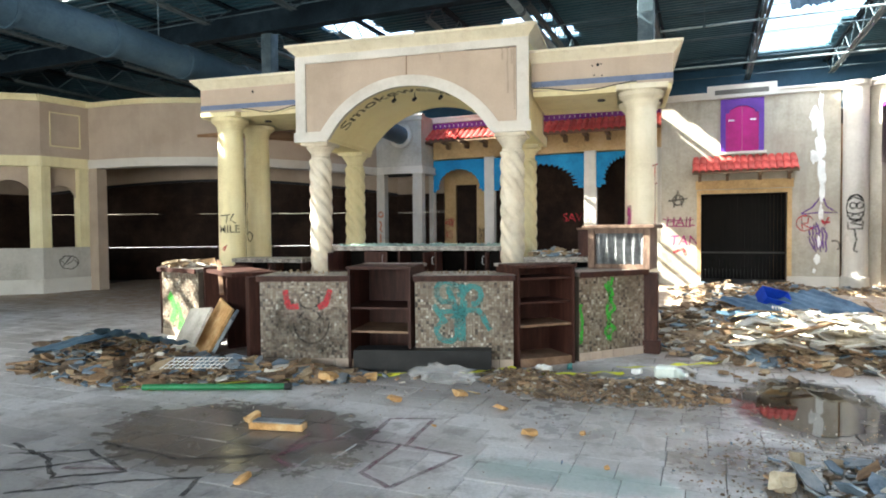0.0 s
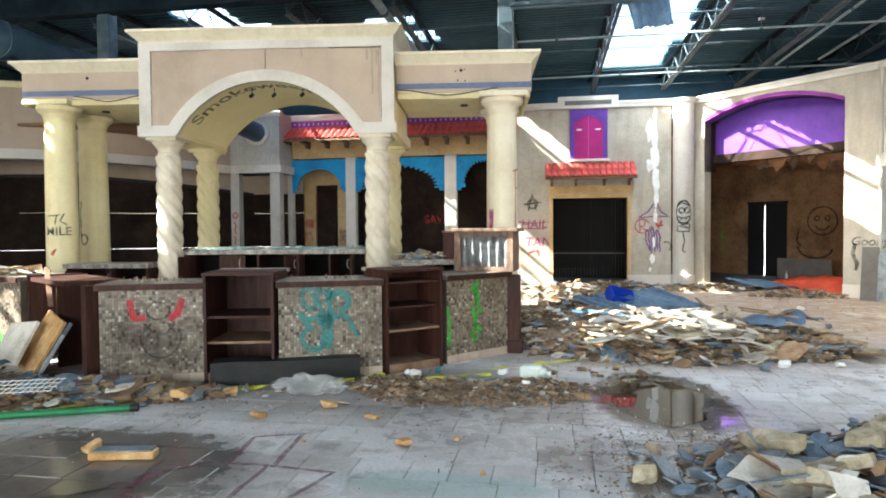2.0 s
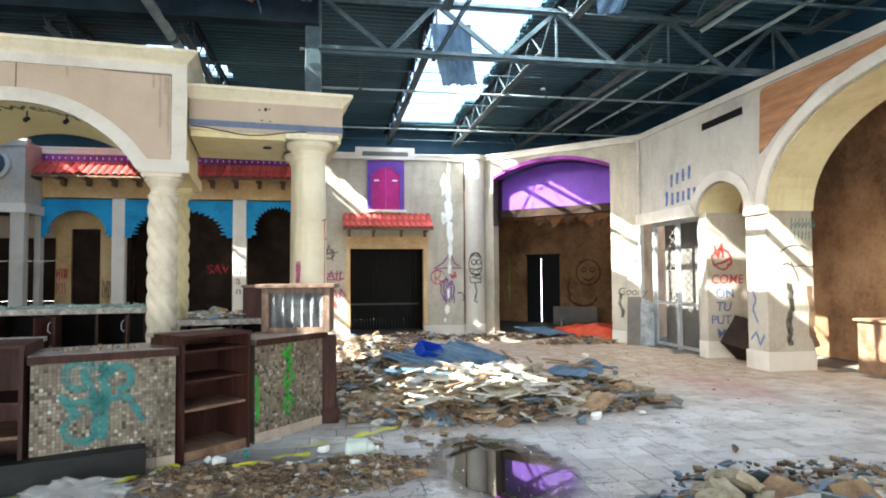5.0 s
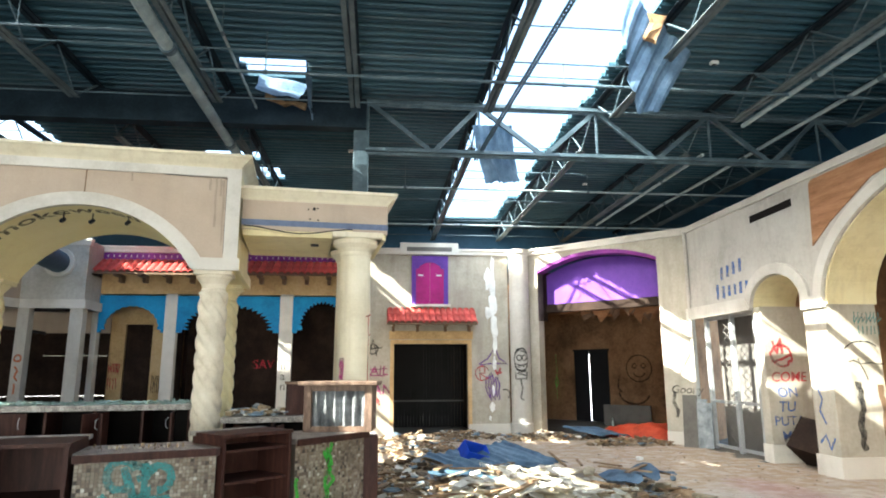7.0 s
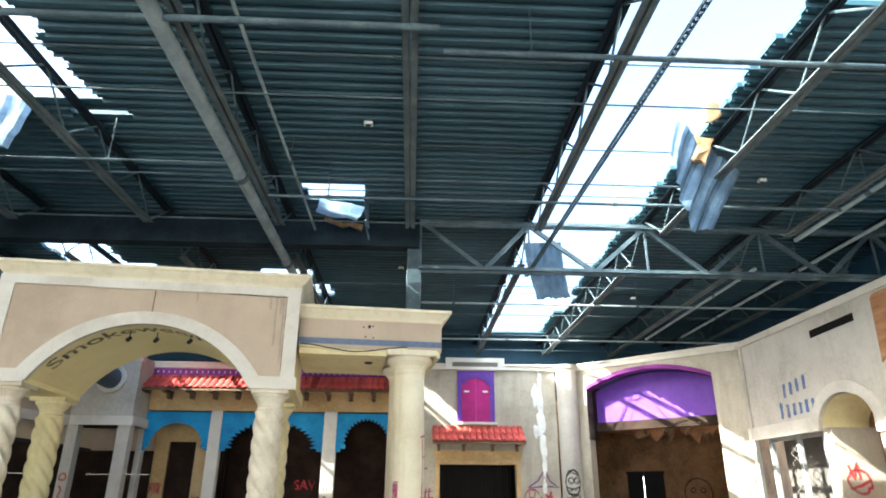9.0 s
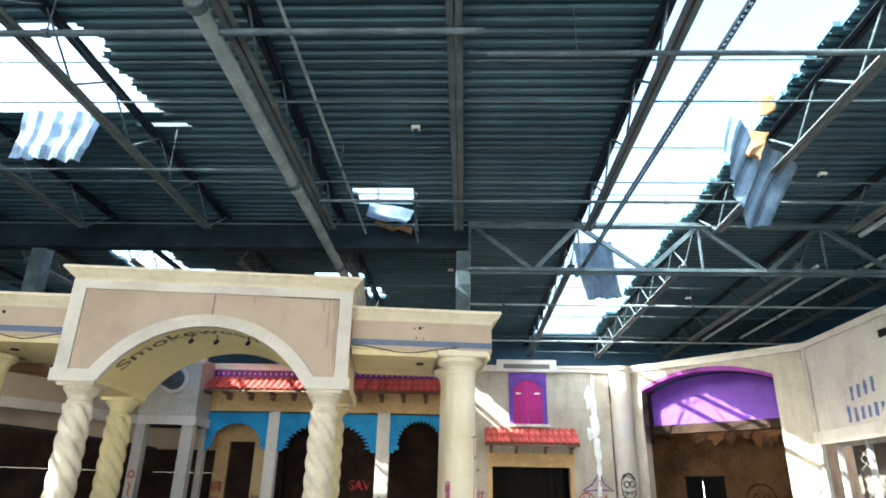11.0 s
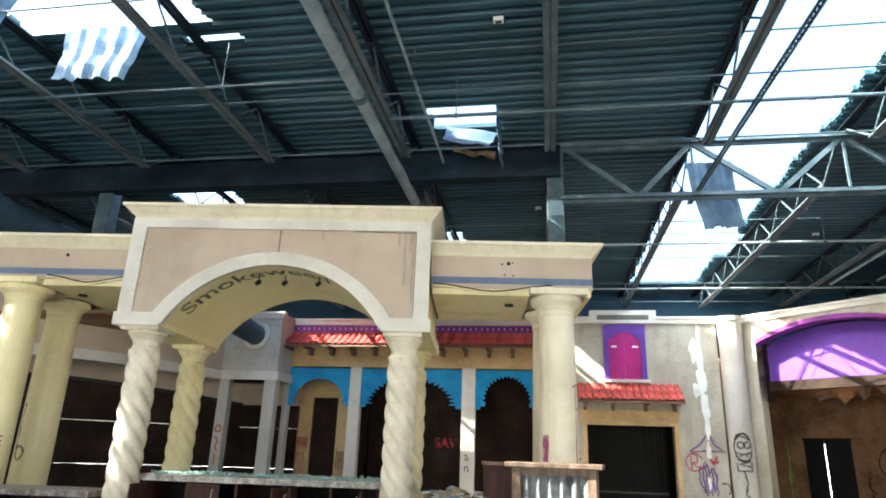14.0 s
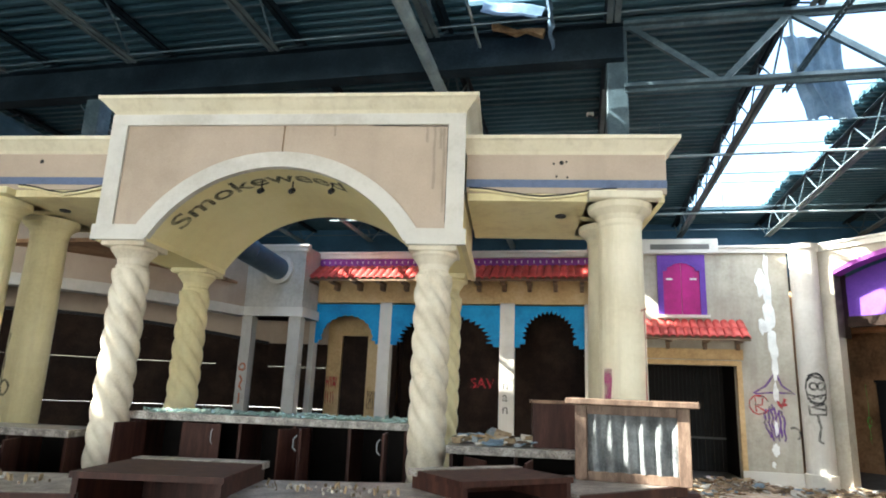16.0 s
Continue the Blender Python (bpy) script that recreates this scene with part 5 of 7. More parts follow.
# pipes along the joists
for lab, x, z, r, y0, y1, mk in (("long grey sprinkler main pipe under the roof", -3.02, 5.40, 0.075, -9.8, 19.4, "pipe"), ("pale grey conduit under the roof", 5.12, 5.42, 0.035, -9.8, 9.5, "pipe"),
                                 ("thin pale pipe running under the roof", 6.05, 5.45, 0.03, -9.8, 16.2, "pipe"), ("thin pale pipe running under the roof", 5.15, 5.40, 0.03, 10.8, 16.3, "pipe"), ("electrical conduit beside a roof joist", -2.42, 5.62, 0.018, -9.8, 10.0, "pipe")):
    t = thing("roof_pipe", lab, "pipe", (x, (y0 + y1) / 2, z))
    bm = BM()
    tube(bm, (x, y0, z), (x, y1, z), r, 14)
    part("pipe", bm, M[mk], t)
    for i in range(int((y1 - y0) / 3.2)):
        bm = BM()
        yy = y0 + 1.6 + 3.2 * i
        tube(bm, (x, yy - 0.05, z), (x, yy + 0.05, z), r * 1.25, 14)
        tube(bm, (x, yy, z), (x, yy, 5.99), 0.009, 6)
        part("hanger", bm, M["steel"], t)
# slotted channel hanging in the torn strip
t = thing("slotted_channel", "perforated steel channel hanging under the torn roof", "steel channel", (1.45, 7, 5.3))
bm = BM()
pa, pb = Vector((1.62, 4.6, 5.62)), Vector((1.05, 10.6, 5.10))
dv = (pb - pa)
for s in (-1, 1):
    bar(bm, pa + Vector((s * 0.022, 0, 0)), pb + Vector((s * 0.022, 0, 0)), 0.012, 0.04)
n = 90
for i in range(n):
    c = pa + dv * ((i + 0.5) / n)
    bar(bm, c - Vector((0.022, 0, 0)), c + Vector((0.022, 0, 0)), 0.03, 0.012)
part("channel", bm, M["steel"], t)


def torn_sheet(loc, w, h, rot, label, bend=0.15, ribs=5, mk="galv", ragged=0.12, seed=1, tip=None):
    """A torn piece of corrugated roof sheet."""
    rn = random.Random(seed)
    t = thing("torn_roof_sheet", label, "sheet metal", loc, group="torn roof sheets")
    R = Matrix.Translation(loc) @ Euler([radians(a) for a in rot]).to_matrix().to_4x4()
    cols, rows = ribs * 4, 8
    bot = [rn.uniform(-ragged, ragged) for _ in range(cols + 1)]
    grid = []
    bm = BM()
    for layer in (0, 0.003):
        g = []
        for j in range(rows + 1):
            line = []
            for i in range(cols + 1):
                k = i % 4
                z = (0.0, 0.0, 0.03, 0.03)[k]
                f = j / rows
                y = -h * f * (1 + bot[i] * f) * (1 if tip is None else 1 - 0.8 * abs(i / cols - tip))
                line.append(bm.verts.new(R @ Vector((w * (i / cols - 0.5) * (1 - 0.15 * f), y, z + layer + bend * f * f + 0.05 * noise.noise((i * 0.2, j * 0.4, seed))))))
            g.append(line)
        grid.append(g)
        for j in range(rows):
            for i in range(cols):
                bm.faces.new((g[j][i], g[j][i + 1], g[j + 1][i + 1], g[j + 1][i]))
    part("sheet", bm, M[mk], t)
    return t


torn_sheet((1.30, 10.35, 5.62), 0.95, 0.95, (97, -14, 34), "torn blue-grey corrugated roof sheet hanging beside the truss", 0.1, 5, "galv", 0.03, 3)
torn_sheet((2.95, 7.60, 5.90), 1.1, 1.35, (95, 30, 20), "torn blue-grey corrugated roof sheet hanging from the roof edge", 0.08, 5, "galv", 0.03, 5, 0.72)
torn_sheet((-5.75, 7.05, 5.98), 0.95, 0.75, (88, 0, 4), "bent pale corrugated sheet hanging into the hall", 0.1, 4, "galv", 0.04, 7)
torn_sheet((-6.35, 6.2, 6.0), 0.5, 0.9, (110, 10, 70), "bent blue corrugated sheet curled at the roof hole", 0.25, 3, "galv", 0.2, 9)
torn_sheet((-1.98, 9.72, 5.97), 0.72, 0.62, (55, 8, 5), "crumpled sheet metal flap hanging from the roof hole", 0.12, 1, "galv", 0.12, 11)
# extra sheet, added to keep this hole's sun streak off the east floor
torn_sheet((-1.60, 9.42, 5.98), 0.75, 0.62, (90, 0, 92), "bent grey sheet added at the roof hole to block the sun", 0.05, 2, "galv", 0.06, 12)
M["oldfoam"] = mat("brown_foam", (0.17, 0.10, 0.05), (0.09, 0.05, 0.025), (0.26, 0.17, 0.09), 0.9, scale=9, fine=60, bump=0.5)
t = thing("torn_insulation", "ragged yellow insulation foam hanging from the roof", "insulation", (2.72, 7.5, 5.8))
for (x, y, z, sx, sz) in ((2.74, 7.40, 5.72, 0.07, 0.19), (2.70, 6.9, 5.95, 0.06, 0.10), (-1.95, 9.70, 5.60, 0.30, 0.03)):
    bm = BM()
    box(bm, -sx, sx, -0.03, 0.03, -sz, sz, Matrix.Translation((x, y, z)) @ Matrix.Rotation(0.25, 4, "Y"))
    bmesh.ops.subdivide_edges(bm, edges=bm.edges, cuts=3, use_grid_fill=True)
    for v in bm.verts:
        v.co += Vector((noise.noise(v.co * 7), noise.noise(v.co * 7 + Vector((5, 0, 0))) * 0.4, noise.noise(v.co * 7 + Vector((0, 9, 0))))) * 0.09
    part("foam", bm, M["oldfoam"], t)
# smoke detectors and small boxes on the deck
for x, y in ((-1.43, 7.4), (4.2, 8.6), (-1.1, 12.8), (4.3, 14.6)):
    t = thing("detector", "small white box fixed under the roof deck", "detector", (x, y, 5.95), group="deck boxes")
    bm = BM()
    box(bm, x - 0.055, x + 0.055, y - 0.04, y + 0.04, 5.95, 5.998, bevel=0.008)
    part("housing", bm, M["white"], t)
    bm = BM()
    box(bm, x - 0.032, x + 0.032, y - 0.02, y + 0.02, 5.943, 5.951)
    part("cover", bm, M["black"], t)
# round duct
t = thing("round_duct", "large blue-grey round air duct below the roof", "air duct", (-8.42, 5, 4.5))
segs = [-9.5 + 1.5 * i for i in range(18)]
for a, b in zip(segs, segs[1:]):
    bm = BM()
    b = min(b, 15.6)
    tube(bm, (-8.42, a, 4.52), (-8.42, b, 4.48), 0.275, 32)
    part("section", bm, M["duct"], t)
    bm = BM()
    tube(bm, (-8.42, b - 0.03, 4.48), (-8.42, b + 0.03, 4.48), 0.288, 32)
    part("collar", bm, M["duct"], t)
t = thing("duct_mouth", "blue-grey duct stub with a white collar in the wall", "air duct", (-8.45, 16.9, 4.35))
bm = BM()
tube(bm, (-8.42, 15.63, 4.46), (-8.45, 17.15, 4.36), 0.27, 32)
part("stub", bm, M["duct"], t)
bm = BM()
tube(bm, (-8.45, 17.08, 4.36), (-8.45, 17.19, 4.36), 0.36, 32)
part("collar", bm, M["trim"], t, "white wall collar")
for gy in (2.0, 8.0, 13.5):
    bm = BM()
    tube(bm, (-8.42, gy, 4.77), (-8.42, gy, 5.98), 0.01, 6)
    part("hanger", bm, M["steel"], t)

# ---- openings on the east side ----
t = thing("security_gate", "grey folding lattice gate in aluminium posts", "gate", (6.9, 13.2, 0))
for y in (14.25, 13.25, 12.4):
    bm = BM()
    box(bm, 6.80, 6.88, y - 0.05, y + 0.05, 0, 2.84, bevel=0.006)
    part("post", bm, M["aluminium"], t)
for y0, y1 in ((14.2, 13.3), (13.2, 12.45)):
    for z in (0.08, 1.0, 2.76):
        bm = BM()
        bar(bm, (6.84, y0, z), (6.84, y1, z), 0.04, 0.06)
        part("rail", bm, M["aluminium"], t)
for i in range(14):
    for s in (1, -1):
        bm = BM()
        z0 = 0.12 + i * 0.18
        y0, y1 = (13.62, 13.30) if s > 0 else (13.30, 13.62)
        bar(bm, (6.84, y0, z0), (6.84, y1, z0 + 0.2), 0.008, 0.018)
        part("slat", bm, M["shutter"], t)
bm = BM()
box(bm, 7.3, 7.34, 12.2, 14.6, 0, 2.84)
structure("wall_gate_back", bm, M["shutter"], "dim grey wall behind the lattice gate", "wall")
for i, (x, y, lean) in enumerate(((6.36, 14.42, 5), (6.50, 14.28, 7), (6.58, 14.2, 4))):
    t = thing("loose_panel", "tall grey panel leaning upright against the wall", "panel", (x, y, 0), group="leaning panels")
    bm = BM()
    box(bm, -0.16, 0.16, -0.012, 0.012, 0, 1.12 - 0.08 * i, Matrix.Translation((x, y, 0)) @ Matrix.Rotation(radians(-45), 4, "Z") @ Matrix.Rotation(radians(-lean), 4, "X"), 0.004)
    part("board", bm, M["felt"] if i else M["shutter"], t)
t = thing("overturned_box", "dark brown overturned wooden box", "box", (7.3, 11.4, 0))
bm = BM()
R = Matrix.Translation((7.15, 11.35, 0.36)) @ Euler((0.2, 0.6, 0.4)).to_matrix().to_4x4()
for a in ((-0.35, 0.35, -0.3, -0.27, -0.3, 0.3), (-0.35, 0.35, 0.27, 0.3, -0.3, 0.3), (-0.35, -0.32, -0.27, 0.27, -0.3, 0.3), (-0.32, 0.35, -0.27, 0.27, -0.3, -0.27)):
    box(bm, *a, R)
part("body", bm, M["brownwall"], t)
t = thing("timber_crate", "pale brown broken timber counter in the side room", "crate", (8.3, 9.4, 0))
for a in ((8.0, 8.7, 9.0, 9.03, 0.0, 0.85), (8.0, 8.03, 9.0, 9.8, 0, 0.85), (7.95, 8.75, 8.95, 9.85, 0.85, 0.89)):
    bm = BM()
    box(bm, *a)
    part("panel", bm, M["woodedge"], t)

# things in the room behind the purple arch
t = thing("back_door", "black door standing ajar with daylight in the gap", "door", G(-0.4, 0, -4.92))
bm = BM()
slab(bm, G, -0.98, -0.443, 0, 2.3, -4.95, -4.9)
part("leaf", bm, M["black"], t)
bm = BM()
slab(bm, G, -0.417, 0.24, 0, 2.3, -4.95, -4.9)
part("leaf", bm, M["black"], t)
bm = BM()
slab(bm, G, -1.02, 0.28, 2.3, 2.36, -4.95, -4.88)
part("frame", bm, M["black"], t)
t = thing("light_gap", "bright daylight strip between the two door leaves", "daylight", G(-0.43, 0, -4.94))
mg, tg, ng, lg, pg = nodes_of("daylight_gap")
pg.inputs["Emission Color"].default_value, pg.inputs["Emission Strength"].default_value = (1, 1, 1, 1), 3.0
bm = BM()
slab(bm, G, -0.443, -0.417, 0.02, 2.2, -4.96, -4.93)
part("gap", bm, mg, t)
t = thing("grey_sheet_board", "grey board leaning in the back room", "board", G(1.2, 0, -3.88))
bm = BM()
slab(bm, G, 0.5, 2.0, 0.0, 0.62, -3.9, -3.86)
part("board", bm, M["shutter"], t)
M["redtarp"] = mat("red_tarpaulin", (0.42, 0.05, 0.02), (0.24, 0.025, 0.012), (0.55, 0.09, 0.04), 0.5, scale=3, fine=20, bump=0.3)
t = thing("red_tarpaulin", "crumpled orange-red tarpaulin on the floor", "tarpaulin", G(3.0, 0, -1.2))
bm = BM()
nu, nv = 40, 20
gr = []
for i in range(nu + 1):
    row = []
    for j in range(nv + 1):
        p, o = 1.5 + 2.35 * i / nu, -0.55 - 1.3 * j / nv
        f = min(i, nu - i, 8) / 8 * min(j, nv - j, 5) / 5
        row.append(bm.verts.new(G(p, 0.01 + f * (0.14 + 0.24 * (i / nu) + 0.10 * noise.noise((p * 2.2, o * 3, 1)) + 0.04 * noise.noise((p * 8, o * 8, 4))), o)))
    gr.append(row)
for i in range(nu):
    for j in range(nv):
        bm.faces.new((gr[i][j], gr[i + 1][j], gr[i + 1][j + 1], gr[i][j + 1]))
part("sheet", bm, M["redtarp"], t, smooth=True)

# ---- paint on walls and columns ----


def scrawl(lines, width, place, mk, parent, name="graffiti", label=""):
    bm = BM()
    for pts in lines:
        stroke(bm, pts, width, place)
    return part(name, bm, M[mk], parent, label)


def wob(pts, n=3, amp=0.012, seed=0):
    """A hand-drawn line: more points between, slightly off."""
    out = []
    for i, (a, b) in enumerate(zip(pts, pts[1:])):
        for k in range(n):
            f = k / n
            p, q = a[0] + (b[0] - a[0]) * f, a[1] + (b[1] - a[1]) * f
            out.append((p + amp * noise.noise((p * 11, q * 11, seed)), q + amp * noise.noise((p * 11, q * 11, seed + 7))))
    out.append(pts[-1])
    return out


def shifted(place, p0, q0, lean=0.0):
    return lambda p, q, o: place(p0 + p + q * lean, q0 + q, o)


# window wall
scrawl([arc(0.42, 2.24, 0.13, 0, 370, 22), wob([(0.30, 2.05), (0.42, 2.50), (0.52, 2.06)]), wob([(0.18, 2.22), (0.66, 2.28)])], 0.05, F, "blackspray", wall)
words("HAIL", 0.34, shifted(F, 0.10, 1.56, 0.08), M["pinkspray"], wall)
words("TAN", 0.36, shifted(F, 0.20, 1.06, 0.12), M["pinkspray"], wall)
scrawl([wob([(0.04, 1.74), (0.40, 1.70), (0.80, 1.73)], 5, 0.02)], 0.035, F, "pinkspray", wall)
scrawl([wob([(0.10, 1.56), (0.75, 1.54)], 6, 0.02)], 0.035, F, "pinkspray", wall)
scrawl([wob([(0.3, 0.86), (0.55, 0.95), (0.62, 0.78)])], 0.09, F, "redspray", wall)
scrawl([wob([(3.30, 1.45), (3.28, 1.78), (3.44, 1.76), (3.42, 1.60), (3.28, 1.60), (3.50, 1.44)]), wob(arc(3.36, 1.60, 0.19, 20, 330, 14))], 0.035, F, "redspray", wall)
scrawl([wob([(3.27, 1.83), (3.50, 1.98), (3.71, 2.27), (3.82, 2.0), (4.05, 1.84), (3.72, 1.86), (3.3, 1.82)])], 0.045, F, "violet", wall)
scrawl([wob([(3.48 + 0.06 * i, 1.62 - 0.05 * abs(i - 2)), (3.44 + 0.075 * i, 1.25), (3.55 + 0.05 * i, 0.95 - 0.06 * (i % 2))], 5, 0.04, i) for i in range(6)], 0.05, F, "violet", wall)
scrawl([wob([(3.70, 1.72), (3.78, 1.55), (3.86, 1.74)], 4), wob([(3.72, 1.6), (3.9, 1.62)])], 0.07, F, "redspray", wall)
scrawl([wob(arc(3.98, 1.05, 0.12, -60, 120, 10))], 0.05, F, "blackspray", wall)


def round_face(cx, cy, r, facing):
    """Paint on a round column: p metres round from the side that faces the given angle, q up."""
    return lambda p, q, o: Vector((cx + (r + o) * math.cos(radians(facing) + p / r), cy + (r + o) * math.sin(radians(facing) + p / r), q))


cc = [o for o in bpy.data.objects if o.name == "corner_column"][0]
RC = round_face(3.35, 17.72, 0.27, -100)
scrawl([wob(arc(0.0, 1.95, 0.19, 0, 360, 20, 0.30), 2), wob(arc(-0.05, 2.0, 0.07, 0, 360, 10)), wob(arc(0.09, 2.0, 0.07, 0, 360, 10)), wob([(-0.18, 1.75), (0.18, 1.78)]), wob([(-0.17, 2.12), (-0.05, 2.20), (0.08, 2.16), (0.17, 2.1)], 4), wob([(-0.14, 2.2), (0.02, 2.26), (0.13, 2.18)], 4), wob([(-0.17, 1.84), (0.0, 1.80), (0.17, 1.85)], 4), wob([(-0.15, 1.70), (0.15, 1.66), (-0.12, 1.58), (0.14, 1.54)], 5), wob([(-0.16, 1.62), (-0.15, 1.45), (0.14, 1.45), (0.16, 1.64)]), wob([(-0.02, 1.45), (0.02, 1.2), (-0.03, 0.95), (0.05, 0.9)])], 0.05, RC, "blackspray", cc)
# big columns of the bar
b0 = I(-3.52, 0.50, 0)
RB = round_face(b0.x, b0.y, 0.237, -62)
words("MILE", 0.19, shifted(RB, -0.20, 1.50), M["blackspray"], bigs[0])
scrawl([wob([(-0.16, 1.80), (0.02, 1.82)]), wob([(-0.02, 1.82), (-0.05, 1.66)]), wob([(0.08, 1.84), (0.02, 1.72), (0.12, 1.66)])], 0.025, RB, "blackspray", bigs[0])
scrawl([wob([(-0.13, 1.2), (-0.04, 1.28), (-0.1, 1.18)])], 0.03, RB, "redspray", bigs[0])
b1 = I(-3.52, 1.36, 0)
RB1 = round_face(b1.x, b1.y, 0.237, -75)
scrawl([wob([(-0.13, 2.06), (-0.16, 1.85), (-0.14, 1.45)]), wob(arc(-0.08, 1.42, 0.06, 0, 360, 10, 0.09))], 0.03, RB1, "blackspray", bigs[1])
b2 = I(3.52, 0.50, 0)
RB2 = round_face(b2.x, b2.y, 0.234, -70)
scrawl([wob([(0.16, 2.45), (0.165, 1.2)], 8), wob([(0.10, 2.42), (0.26, 2.46)]), wob([(0.16, 2.15), (0.24, 2.18)])], 0.025, RB2, "redspray", bigs[2])
scrawl([wob([(-0.26, 1.55), (-0.25, 1.85)], 3)], 0.10, RB2, "pinkspray", bigs[2])
# lettering on the vault
VR, VZ = 1.636, 2.154


def on_vault(p, q, o):
    a = radians(90 + 50) - p / VR
    return I((VR - o) * math.cos(a), 0.46 - q, VZ + (VR - o) * math.sin(a))


words("Smokeweed", 0.42, on_vault, M["blackspray"], pav, 0.012)
# diagonal wall
words("Goony", 0.26, shifted(G, 4.02, 1.14), M["blackspray"], gw, slant=0.2)
scrawl([wob([(4.12, 1.18), (4.06, 0.95), (4.16, 0.75), (4.12, 0.6)], 4)], 0.09, G, "blackspray", gw)
RM = lambda p, q, o: G(p, q, -5.0 + o)
scrawl([arc(1.25, 1.72, 0.42, 0, 365, 26), arc(1.10, 1.80, 0.07, 0, 360, 10), arc(1.40, 1.80, 0.07, 0, 360, 10), arc(1.25, 1.65, 0.2, 200, 340, 10)], 0.05, RM, "blackspray", room)
scrawl([wob(arc(1.05, 0.95, 0.5, 180, 350, 14, 0.35)), wob([(0.55, 1.4), (0.52, 1.1), (0.65, 0.95)])], 0.07, RM, "blackspray", room)
scrawl([wob([(0.62, 2.1), (0.66, 1.7), (0.60, 1.2), (0.66, 0.9)], 5, 0.05), arc(0.64, 1.35, 0.09, 0, 360, 12)], 0.03, lambda p, q, o: G(P0 + 0.02 + o, q, -p - 0.2), "green", gw)
# water runs and an open joint on the arch front
AF = lambda p, q, o: I(p, -o, q)
for pts in ([(1.60, 4.22), (1.605, 3.75), (1.60, 3.55)], [(1.66, 4.2), (1.665, 3.98)], [(1.52, 4.23), (1.525, 4.05)], [(0.55, 4.23), (0.55, 4.12)], [(1.70, 4.2), (1.70, 3.3)]):
    scrawl([wob(pts, 6, 0.01)], 0.03, AF, "grime", pav, "water_run", "brown water run on the stucco")
for pts in ([(0.95, 4.236), (1.3, 4.232), (1.735, 4.225)], [(1.737, 4.22), (1.736, 3.2)]):
    scrawl([wob(pts, 7, 0.004)], 0.012, AF, "black", pav, "open_joint", "dark open joint beside the trim")
scrawl([wob([(0.06, 0.3), (0.3, 0.85), (0.22, 0.3), (0.5, 0.6), (0.42, 0.2), (0.75, 0.5), (0.7, 0.16), (0.95, 0.4)], 6, 0.08), wob([(0.05, 0.2), (0.98, 0.24)], 8, 0.06), wob([(0.1, 0.55), (0.6, 0.42), (0.98, 0.62)], 8, 0.08)], 0.2, lambda p, q, o: K1(p, q, o + 0.0035), "grime", p1t, "dirt", "dark grime over the mosaic")
# painted-over tag on the east wall: plain blue bars
bm = BM()
for p, q, w, h in ((13.15, 3.52, 0.16, 0.26), (12.92, 3.55, 0.15, 0.24), (12.70, 3.57, 0.15, 0.26), (12.47, 3.58, 0.15, 0.28), (13.36, 3.12, 0.15, 0.32), (13.14, 3.13, 0.15, 0.25), (12.92, 3.14, 0.14, 0.24), (12.70, 3.15, 0.13, 0.22), (12.50, 3.16, 0.13, 0.24), (12.30, 3.17, 0.15, 0.22)):
    stroke(bm, wob([(p, q), (p - 0.02, q + h)], 4, 0.02), 0.12, E1)
part("blue_bars", bm, M["bluespray"], ew, "blue spray paint bars")
# piers
J1 = lambda p, q, o: Vector((6.72 + p, 11.95 - o, q))
piers = [o for o in ew.children if o.name.startswith("pier")]
words("COME", 0.25, shifted(J1, 0.03, 1.45, 0.12), M["redspray"], piers[1])
words("ON", 0.25, shifted(J1, 0.14, 1.17, -0.1), M["bluespray"], piers[1])
words("TU", 0.26, shifted(J1, 0.12, 0.91, 0.15), M["bluespray"], piers[1])
words("PUTA", 0.24, shifted(J1, 0.02, 0.66), M["bluespray"], piers[1])
words("MA", 0.26, shifted(J1, 0.16, 0.38, -0.12), M["bluespray"], piers[1])
scrawl([wob(arc(0.28, 1.92, 0.2, 0, 360, 14), 2, 0.04), wob([(0.12, 2.2), (0.2, 1.95), (0.28, 2.25), (0.3, 1.95)], 4, 0.03), wob([(0.1, 1.8), (0.5, 1.95)], 4, 0.04)], 0.06, J1, "redspray", piers[1])
J2 = lambda p, q, o: Vector((6.66 + p, 10.2 - o, q))
scrawl([wob([(0.42, 1.45), (0.46, 1.1), (0.38, 0.75), (0.42, 0.42)], 5, 0.04)], 0.12, J2, "blackspray", piers[0])
scrawl([wob([(0.78, 1.42), (0.84, 1.0), (0.80, 0.7), (0.92, 0.38)], 5, 0.05)], 0.13, J2, "bracket", piers[0])
scrawl([wob(arc(0.55, 1.95, 0.30, 30, 170, 10, 0.16)), wob([(0.3, 1.8), (0.9, 1.75)], 6, 0.05), wob([(0.45, 1.85), (0.6, 1.5)], 4, 0.03)], 0.03, J2, "blackspray", piers[0])
scrawl([wob([(0.5 + 0.07 * i, 2.58), (0.48 + 0.07 * i, 2.40), (0.54 + 0.07 * i, 2.50)], 3, 0.02, i) for i in range(7)] + [wob([(0.55 + 0.07 * i, 2.36), (0.54 + 0.07 * i, 2.22)], 3, 0.02, i) for i in range(6)], 0.022, J2, "teal", piers[0])
scrawl([wob([(10.60, 1.4), (10.50, 1.2), (10.58, 1.0), (10.46, 0.8)], 4, 0.02), wob([(10.66, 0.5), (10.5, 0.62), (10.4, 0.42), (10.3, 0.6)], 4, 0.02)], 0.05, E1, "bluespray", ew)
